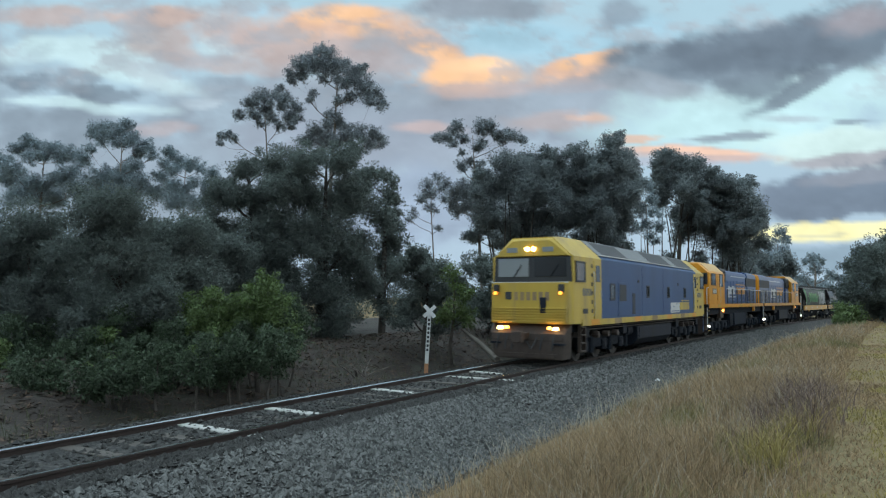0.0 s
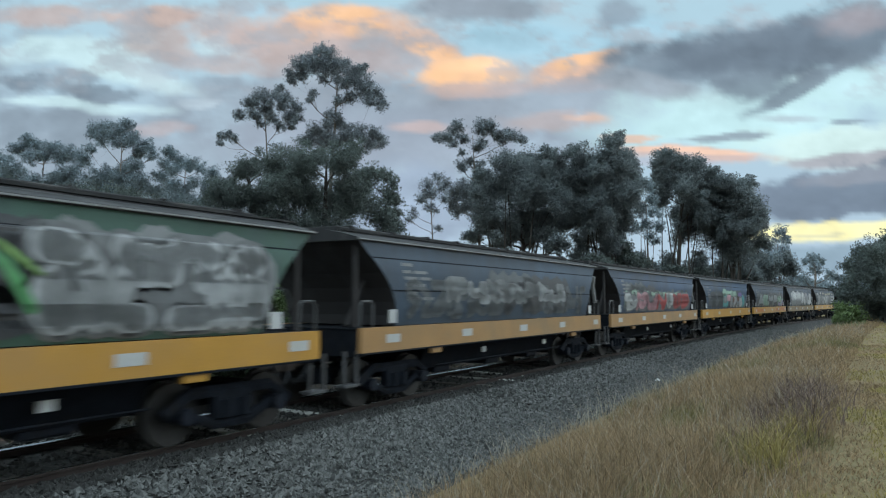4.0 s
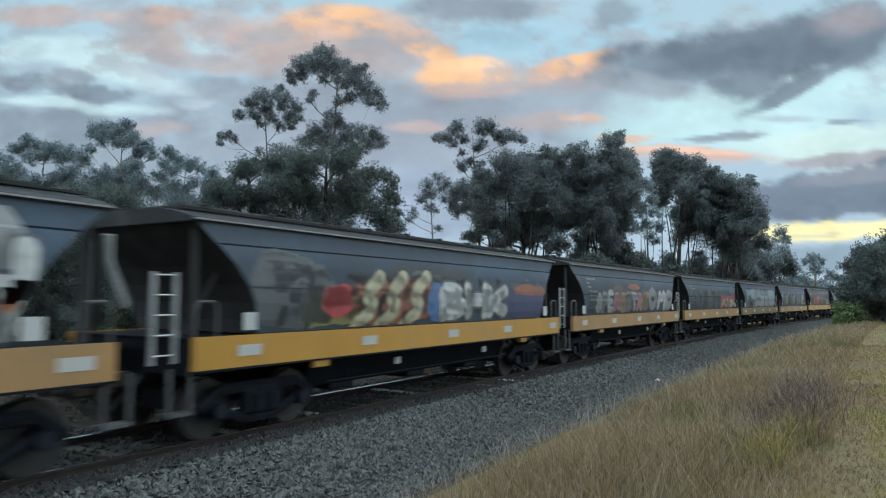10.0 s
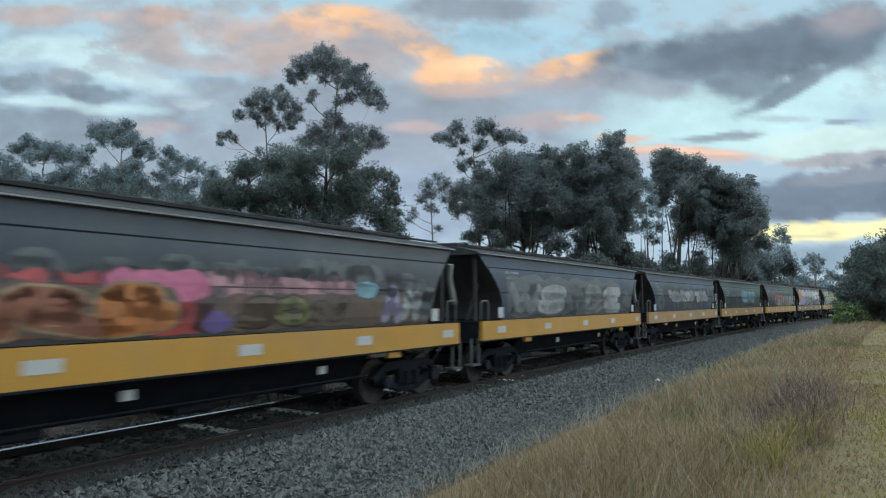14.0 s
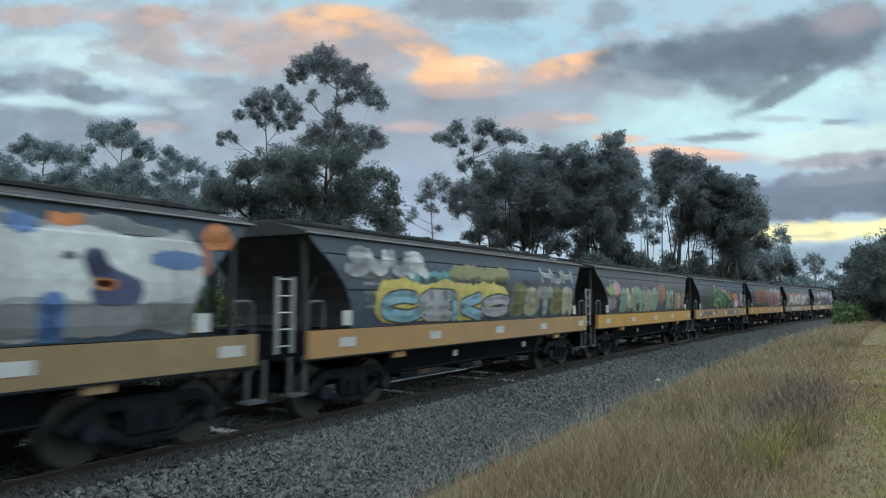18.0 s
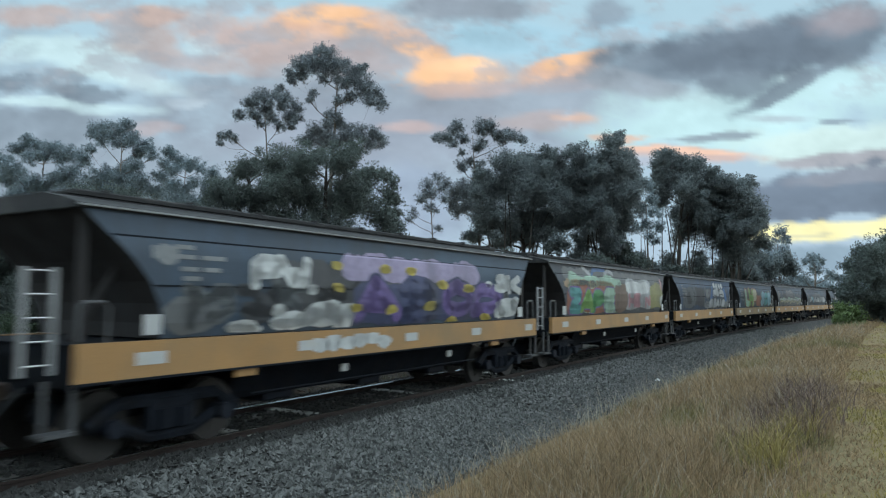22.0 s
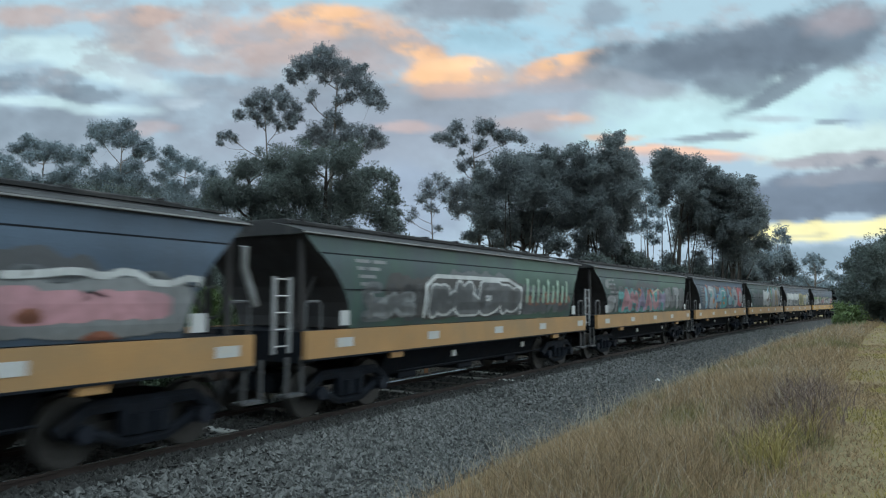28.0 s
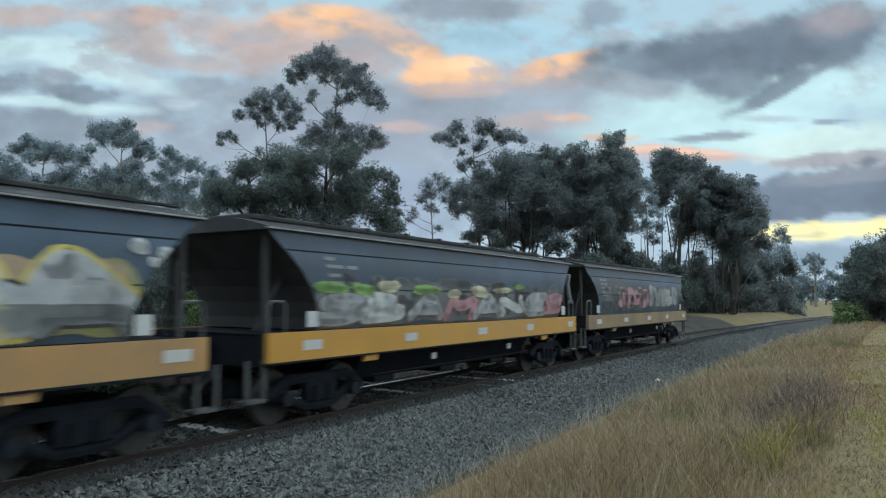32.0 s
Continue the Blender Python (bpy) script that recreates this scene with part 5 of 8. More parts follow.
        p.ribbon([(0.21, 0.31), (0.31, 0.03)], 0.12, "green", 2)
    elif n == 23:
        p.halo(-4.55, 0.65, 0.1, 0.84, "brown", 0, 5)
        p.word("GOK", -4.3, 0.54, 0.13, 0.82, ["rust", "red"], "olive", 0.3, 2)
        p.halo(0.65, 5.05, 0.02, 0.84, "lilac", 0, 4)
        p.halo(1.2, 5.6, 0.02, 0.89, "lilac", 1, 4)
        p.halo(1.55, 5.6, 0.02, 0.28, "olive", 2, 4)
        p.word("BKSE", 1.36, 5.6, 0.02, 0.79, ["pink", "olive", "pink", "rose"], "cream", 0.34, 3, shadow="purple")
        p.halo(5.44, 5.6, 0.02, 0.27, "purple", 2, 2)
    elif n == 24:
        p.sill_marks(-3.9, 0.0, "silver")
        p.halo(-4.8, 3.31, 0.02, 0.69, "orange", 1, 7)
        p.word("AKIS", -4.63, 3.54, 0.02, 0.65, "white", "navy", 0.4, 2, shadow="orange", shine="cyan")
        p.blob(4.04, 0.24, 0.49, 0.20, "red", 2)
        p.blob(4.68, 0.56, 1.15, 0.18, "rose", 1)
        p.blob(-4.48, 0.55, 0.36, 0.11, "smoke", 0)
        p.halo(3.8, 5.6, 0.02, 0.4, "grey", 0, 2)
    elif n == 25:
        p.sill_marks(-2.6, -0.4, "white")
        p.halo(-5.6, -5.19, 0.58, 0.8, "grey", 0, 2)
        p.word("FW", -3.91, -2.56, 0.37, 0.75, "white", None, 0.36, 2)
        p.halo(-1.48, 4.62, 0.02, 0.53, "navy", 1, 5)
        p.word("ABOD", -1.42, 4.5, 0.02, 0.61, ["purple", "navy", "purple"], "navy", 0.4, 2)
        p.halo(-1.79, 3.37, 0.5, 0.84, "lilac", 0, 5)
        p.blob(-1.93, 0.67, 0.14, 0.06, "yellow", 4)
        p.blob(-1.92, 0.44, 0.14, 0.06, "yellow", 4)
        p.blob(-1.39, 0.22, 0.15, 0.06, "yellow", 4)
        p.blob(-0.48, 0.67, 0.17, 0.07, "yellow", 4)
        p.blob(1.61, 0.51, 0.21, 0.08, "yellow", 4)
        p.blob(2.74, 0.47, 0.24, 0.08, "yellow", 4)
        p.blob(-0.29, 0.20, 0.17, 0.07, "yellow", 4)
        p.blob(1.10, 0.23, 0.20, 0.08, "yellow", 4)
        p.blob(0.41, 0.66, 0.19, 0.07, "yellow", 4)
        p.blob(3.70, 0.04, 0.26, 0.09, "yellow", 4)
        p.blob(2.07, 0.03, 0.22, 0.08, "yellow", 4)
        p.blob(-4.03, 0.07, 0.34, 0.08, "white", 3)
        p.blob(-3.33, 0.21, 0.15, 0.08, "white", 3)
        p.blob(-2.58, 0.41, 0.12, 0.07, "white", 3)
        p.blob(-3.00, 0.11, 0.47, 0.12, "white", 3)
        p.blob(-2.28, 0.16, 0.52, 0.17, "white", 3)
        p.blob(-1.71, 0.13, 0.28, 0.18, "white", 3)
        p.blob(4.86, 0.19, 0.79, 0.19, "white", 3)
        p.blob(3.80, 0.54, 0.18, 0.06, "white", 3)
        p.blob(6.03, 0.32, 0.18, 0.08, "white", 3)
        p.word("SK", 4.15, 5.6, 0.38, 0.73, "white", None, 0.3, 4)
        p.halo(-5.45, -4.51, 0.02, 0.36, "smoke", 0, 2)
    elif n == 26:
        p.halo(-5.26, 0.06, 0.02, 0.85, "mint", 0, 5)
        p.halo(-5.56, 5.6, 0.69, 0.95, "smoke", -0.5, 10)
        p.halo(-5.55, -0.85, 0.54, 0.72, "tan", 0, 4)
        p.halo(-5.37, -0.83, 0.02, 0.61, "rust", 1, 4)
        p.word("ZAPE", -5.31, -0.83, 0.02, 0.58, ["teal", "lime", "green", "mint"], "purple", 0.42, 2)
        p.halo(-0.87, 0.67, 0.02, 0.69, "brown", 3, 2)
        p.halo(0.32, 4.01, 0.07, 0.83, "silver", 2, 3)
        p.halo(0.51, 3.61, 0.45, 0.76, "white", 3, 3)
        p.word("HEWN", 0.83, 3.7, 0.1, 0.48, ["rose", "rose", "silver"], None, 0.3, 4)
        p.halo(3.7, 5.6, 0.07, 0.76, "olive", 3, 2)
        p.blob(5.49, 0.30, 0.33, 0.16, "white", 4)
        p.halo(5.39, 5.6, 0.52, 0.95, "rose", 4, 2)
        p.ribbon([(-3.81, 0.98), (-3.52, 0.9), (-3.21, 0.83)], 0.14, "silver", 1)
        p.ribbon([(-2.99, 0.84), (-2.78, 0.95), (-1.7, 0.95)], 0.16, "blue", 1)
        p.ribbon([(-1.69, 0.87), (-1.26, 0.95), (-0.82, 0.88)], 0.14, "silver", 1)
    elif n == 27:
        p.word("ES", -0.34, 0.93, 0.37, 0.7, ["grey", "smoke"], None, 0.3, 0)
        p.blob(0.44, 0.14, 0.25, 0.17, "grey", 1)
        p.halo(-0.6, 0.44, 0.02, 0.28, "grey", 0, 2)
        p.ribbon([(1.24, 0.63), (0.94, 0.4), (0.71, 0.17)], 0.55, "blue", 1)
        p.ribbon([(4.25, 0.58), (4.59, 0.4), (4.75, 0.15)], 0.5, "blue", 1)
        p.halo(1.02, 5.17, 0.02, 0.05, "blue", 1, 4)
        p.halo(0.43, 1.49, 0.02, 0.37, "silver", 2, 2)
        p.halo(4.04, 5.43, 0.02, 0.29, "grey", 2, 2)
        p.blob(1.80, 0.81, 0.22, 0.12, "white", 4)
        p.blob(2.38, 0.73, 0.30, 0.17, "white", 4)
        p.blob(3.10, 0.79, 0.23, 0.11, "white", 4)
        p.blob(3.68, 0.81, 0.24, 0.12, "white", 4)
        p.blob(1.81, 0.56, 0.51, 0.15, "white", 3)
        p.blob(3.51, 0.55, 0.59, 0.17, "white", 3)
        p.blob(2.46, 0.52, 0.33, 0.12, "white", 3)
        p.word("BAAS", 1.35, 4.27, 0.03, 0.38, ["silver", "white"], "smoke", 0.34, 4)
        p.ribbon([(1.47, 0.49), (1.7, 0.46), (2.0, 0.48)], 0.08, "smoke", 6)
        p.ribbon([(2.96, 0.48), (3.43, 0.53), (3.76, 0.47)], 0.08, "smoke", 6)
        p.ribbon([(0.36, 0.01), (1.39, 0.03), (2.84, 0.08), (5.11, 0.0)], 0.1, "black", 5)
    elif n == 28:
        p.halo(-3.89, 0.03, 0.02, 0.84, "brown", 0, 4)
        p.word("LHF", -3.75, 0.03, 0.02, 0.81, ["mint", "lime", "cream"], "rust", 0.34, 2)
        p.halo(-0.06, 1.65, 0.02, 0.54, "rust", 1, 2)
        p.halo(1.33, 5.6, 0.02, 0.65, "smoke", 0, 4)
        p.word("SDB", 1.59, 5.58, 0.02, 0.75, ["cyan", "teal"], "black", 0.36, 2)
        p.halo(4.53, 4.91, 0.09, 0.74, "cyan", 2, 2)
        p.ribbon([(4.51, 0.69), (4.89, 0.71)], 0.1, "olive", 3)
        p.halo(4.92, 5.6, 0.11, 0.59, "rust", 1, 2)
    elif n == 29:
        p.halo(-4.69, 5.6, 0.02, 0.43, "grey", 0, 9)
        p.halo(-2.09, 1.39, 0.49, 0.84, "smoke", 0, 3)
        p.halo(-5.6, -4.76, 0.27, 0.81, "smoke", 0, 2)
        p.ribbon([(-4.7, 0.35), (-4.26, 0.38), (-3.78, 0.3), (-3.28, 0.44), (-2.74, 0.35), (-2.16, 0.39), (-1.54, 0.29), (-0.87, 0.46), (-0.14, 0.36), (0.65, 0.4), (1.51, 0.29), (2.44, 0.49), (3.46, 0.37), (4.59, 0.42), (5.82, 0.29)], 0.1, "mint", 1)
        p.ribbon([(-4.69, 0.28), (-4.26, 0.41), (-3.78, 0.22), (-3.28, 0.36), (-2.74, 0.27), (-2.16, 0.43), (-1.53, 0.21), (-0.87, 0.37), (-0.14, 0.27), (0.65, 0.45), (1.51, 0.19), (2.44, 0.38), (3.46, 0.26), (4.59, 0.48), (5.82, 0.17)], 0.08800000000000001, "silver", 2)
        p.ribbon([(-4.69, 0.21), (-4.25, 0.34), (-3.78, 0.26), (-3.28, 0.29), (-2.73, 0.2), (-2.16, 0.35), (-1.53, 0.25), (-0.86, 0.28), (-0.14, 0.18), (0.65, 0.35), (1.51, 0.24), (2.44, 0.28), (3.46, 0.15), (4.59, 0.36), (5.82, 0.23)], 0.07600000000000001, "olive", 3)
        p.ribbon([(-4.69, 0.14), (-4.25, 0.27), (-3.78, 0.18), (-3.28, 0.32), (-2.73, 0.12), (-2.16, 0.26), (-1.53, 0.17), (-0.86, 0.33), (-0.14, 0.09), (0.65, 0.26), (1.51, 0.14), (2.44, 0.33), (3.46, 0.04), (4.58, 0.25), (5.82, 0.11)], 0.064, "cream", 4)
    elif n == 30:
        p.letters(-4.2, 4.6, 0.18, 0.52, 8, ["silver", "cyan", "white"], None, 0.28)
    elif n == 31:
        p.halo(-2.8, 2.2, 0.2, 0.85, "silver", bumps=5)
        p.letters(-2.6, 3.0, 0.25, 0.85, 5, "white", "grey", 0.26)
    elif n == 32:
        p.halo(1.95, 5.6, 0.02, 0.53, "faded", 0, 3)
        p.halo(2.11, 5.6, 0.02, 0.47, "grey", 1, 3)
        p.halo(2.28, 5.16, 0.14, 0.4, "rose", 2, 3)
        p.ribbon([(3.04, 0.47), (3.39, 0.48), (3.87, 0.52), (4.19, 0.47), (4.53, 0.54), (4.96, 0.41), (5.56, 0.51), (5.71, 0.38)], 0.09, "white", 4)
        p.blob(5.73, 0.13, 0.17, 0.09, "yellow", 5)
        p.blob(4.20, 0.03, 0.22, 0.07, "rust", 4)
        p.blob(3.34, 0.20, 0.14, 0.07, "rust", 3)
    elif n == 33:
        p.halo(-4.4, 2.0, 0.05, 0.64, "black", bumps=6)
        p.ribbon([(-3.0, 0.1), (-2.9, 0.62), (-1.4, 0.62), (1.8, 0.62), (1.7, 0.1)], 0.09, "white", 2)
        p.letters(-2.8, 1.7, 0.1, 0.56, 4, "smoke", "white", 0.3, layer=2)
        p.halo(2.0, 5.3, 0.2, 0.46, "rust", bumps=4)
        for i in range(9):
            p.ribbon([(2.1 + i * 0.36, 0.3), (2.2 + i * 0.36, 0.62 - 0.1 * (i % 2))], 0.16, "mint", 3)
        p.letters(-4.9, -3.4, 0.08, 0.4, 2, "grey", None, 0.3)
    elif n == 34:
        p.halo(-5.6, -5.23, 0.54, 0.78, "grey", 0, 2)
        p.word("SI", -5.6, -4.24, 0.03, 0.45, ["silver", "grey"], "smoke", 0.34, 1)
        p.halo(-4.35, 2.1, 0.02, 0.57, "teal", 0, 6)
        p.word("AMAAUM", -3.88, 2.1, 0.02, 0.6, ["rose", "rose", "lilac"], "teal", 0.42, 2)
        p.word("SUTS", 2.09, 5.49, 0.06, 0.66, ["silver", "grey"], "smoke", 0.34, 2)
        p.ribbon([(-1.79, 0.58), (-1.49, 0.52), (-1.72, 0.4)], 0.1, "orange", 5)
        p.ribbon([(-0.46, 0.46), (-0.19, 0.59), (0.03, 0.47)], 0.1, "orange", 5)
        p.ribbon([(0.11, 0.47), (1.04, 0.61), (1.55, 0.48)], 0.06, "cream", 5)
    elif n == 35:
        p.halo(-4.23, 0.17, 0.02, 0.81, "rust", 0, 4)
        p.halo(-4.58, -0.04, 0.48, 0.8, "rust", 0, 4)
        p.halo(-0.03, 4.13, 0.4, 0.83, "rust", 0, 4)
        p.halo(-4.55, 4.22, 0.02, 0.7, "smoke", 1, 8)
        p.word("IZHBWO", -4.56, 4.21, 0.02, 0.79, ["cyan", "silver", "cyan", "teal"], "navy", 0.44, 2, shine="white")
        p.blob(-2.50, 0.27, 0.16, 0.11, "orange", 5)
        p.blob(-1.67, 0.12, 0.13, 0.13, "orange", 5)
        p.blob(0.11, 0.39, 0.24, 0.05, "orange", 5)
        p.blob(-0.76, 0.19, 0.12, 0.07, "orange", 5)
        p.blob(-1.60, 0.44, 0.10, 0.07, "orange", 5)
        p.blob(0.12, 0.20, 0.22, 0.06, "orange", 5)
        p.blob(2.13, 0.54, 0.20, 0.12, "orange", 5)
        p.blob(-3.09, 0.51, 0.16, 0.13, "teal", 5)
        p.blob(-1.92, 0.41, 0.14, 0.14, "blue", 5)
        p.blob(-1.06, 0.55, 0.16, 0.09, "blue", 5)
        p.blob(-0.40, 0.24, 0.13, 0.15, "teal", 5)
        p.blob(1.23, 0.46, 0.20, 0.08, "blue", 5)
        p.blob(2.86, 0.22, 0.25, 0.14, "teal", 5)
        p.halo(3.99, 5.6, 0.04, 0.83, "red", 2, 3)
        p.blob(5.07, 0.42, 0.46, 0.31, "silver", 4)
    elif n == 36:
        p.halo(-1.44, 1.55, 0.02, 0.77, "silver", 1, 3)
        p.halo(-1.16, 1.42, 0.34, 0.73, "white", 2, 2)
        p.ribbon([(1.53, 0.61), (1.06, 0.37), (1.59, 0.23)], 0.22, "brown", 4)
        p.ribbon([(-0.05, 0.31), (0.38, 0.31), (0.75, 0.47), (0.89, 0.55)], 0.24, "brown", 4)
        p.ribbon([(1.4, 0.91), (1.53, 0.63)], 0.22, "brown", 3)
        p.blob(0.69, 0.20, 0.17, 0.05, "brown", 4)
        p.ribbon([(0.4, 0.68), (0.87, 0.82), (1.23, 0.92)], 0.2, "cyan", 3)
        p.halo(1.39, 1.82, 0.18, 0.38, "cyan", 3, 2)
        p.ribbon([(1.67, 0.76), (1.72, 0.51), (1.63, -0.01)], 0.16, "lime", 3)
        p.halo(1.78, 5.6, 0.02, 0.92, "teal", 0, 3)
        p.halo(1.79, 3.4, 0.02, 0.59, "smoke", 1, 2)
        p.word("EMO", 2.26, 5.6, 0.02, 0.92, ["silver", "tan", "silver"], "grey", 0.44, 2)
        p.halo(-1.44, -0.29, 0.05, 0.72, "grey", 0, 2)
    elif n == 37:
        p.halo(-5.6, 0.5, 0.02, 0.71, "silver", 0, 5)
        p.halo(-5.23, 0.05, 0.32, 0.67, "white", 1, 5)
        p.word("SMA", 0.5, 5.6, 0.02, 0.69, ["olive", "cream", "silver"], "yellow", 0.36, 2)
        p.halo(2.64, 5.6, 0.02, 0.63, "olive", 0, 3)
        p.halo(3.12, 5.38, 0.42, 0.6, "tan", 1, 2)
        p.word("OA", 2.93, 5.6, 0.02, 0.51, ["silver", "grey"], "black", 0.44, 2)
        p.blob(5.53, 0.72, 0.13, 0.08, "white", 4)
        p.blob(5.92, 0.68, 0.11, 0.07, "white", 4)
        p.blob(6.07, 0.57, 0.15, 0.08, "white", 4)
        p.blob(5.77, 0.60, 0.10, 0.05, "white", 4)
        p.blob(6.04, 0.34, 0.16, 0.07, "cyan", 4)
    elif n == 38:
        p.halo(-5.6, 5.6, 0.02, 0.43, "smoke", 0, 10)
        p.word("SBAMANES", -5.56, 5.6, 0.02, 0.44, ["silver", "white", "silver", "rose"], "brown", 0.36, 1)
        p.blob(-5.15, 0.44, 0.45, 0.08, "lime", 4)
        p.blob(-4.20, 0.42, 0.35, 0.08, "lime", 4)
        p.blob(-3.42, 0.46, 0.34, 0.09, "cream", 4)
        p.blob(-2.10, 0.44, 0.53, 0.08, "lime", 4)
        p.blob(-0.94, 0.39, 0.27, 0.08, "cream", 4)
        p.blob(0.20, 0.43, 0.41, 0.11, "cream", 4)
        p.blob(1.44, 0.45, 0.50, 0.05, "cream", 4)
        p.blob(2.49, 0.52, 0.29, 0.05, "lime", 4)
    elif n == 39:
        p.halo(-3.4, 0.4, 0.1, 0.62, "rose", bumps=5)
        p.letters(0.6, 5.0, 0.15, 0.66, 5, ["silver", "white"], "smoke", 0.28)


LADDERED = {0, 4, 6, 9, 10, 11, 13, 17, 19, 20, 21, 23, 24, 25, 26, 29, 33, 34, 36, 37}
BRIGHT = {0, 3, 4, 6, 9, 14, 15, 18, 21, 23, 38}
DULL = {5, 7, 19, 24, 28, 39, 12}
GREEN, NAVYBLUE, BROWNISH = {0, 17, 18, 33, 34, 36}, {2, 3, 12, 13, 27}, {7, 14, 21, 26}
PITCH = 14.4
TRAIN = []            # (thing, its middle's place along the train)


def wagons():
    plain, laddered = hopper_wagon(False), hopper_wagon(True)
    home = pose(0, 0, 0)
    first = {False: plain, True: laddered}
    for n in range(40):
        kind = n in LADDERED
        w = first[kind] or copy_thing(laddered if kind else plain, home)
        if first[kind]:
            first[kind] = None
        TRAIN.append((w, n * PITCH + HALF))
    for n, (w, at) in enumerate(TRAIN):
        sill = SILL["bright" if n in BRIGHT else "dull" if n in DULL else "tan"]
        coat = HOPPER[1 if n in GREEN else 2 if n in NAVYBLUE else 3 if n in BROWNISH else 0]
        for c in w.children:
            kind = c.name.split(".")[0]
            if kind in ("sill", "body", "lamp_bracket"):
                c.material_slots[0].link = "OBJECT"
                c.material_slots[0].material = coat if kind == "body" else sill
        colour = "green-grey" if n in GREEN else "navy-grey" if n in NAVYBLUE else "brown-grey" if n in BROWNISH else "charcoal"
        tone = "bright yellow" if n in BRIGHT else "dull beige" if n in DULL else "faded yellow"
        tagged(w, colour + " grain hopper wagon with " + tone + " sill and spray-painted sides")
        decorate(n, w)


wagons()


# ---- leading locomotive: full-width body, a cab at each end ----
def body_ring(w, side_top, roof_half, roof_top, low=1.28):
    return [(-w, low), (w, low), (w, side_top), (w - 0.16, side_top + 0.16), (roof_half, roof_top), (-roof_half, roof_top), (-w + 0.16, side_top + 0.16), (-w, side_top)]


def bars(parent, x0, x1, y, z0, z1, count, material, name="lettering"):
    """Plain upright bars in place of lettering."""
    sh = Shape()
    step = (x1 - x0) / count
    for i in range(count):
        sh.box(x0 + step * (i + 0.12), x0 + step * (i + 0.8), y - 0.004, y, z0, z1)
    part(name, sh, material, parent, "plain lettering bars")


def side_window(parent, x0, x1, z0, z1, y=-1.475, name="side_window"):
    f = Shape()
    for a, b, c, d in ((x0 - 0.06, x1 + 0.06, z0 - 0.06, z0), (x0 - 0.06, x1 + 0.06, z1, z1 + 0.06), (x0 - 0.06, x0, z0, z1), (x1, x1 + 0.06, z0, z1)):
        f.box(a, b, y - 0.02, y + 0.02, c, d)
    w = part(name, f, GRILLE, parent, "dark rubber window surround")
    part("pane", Shape().box(x0, x1, y - 0.008, y + 0.01, z0, z1), GLASS, w)
    return w


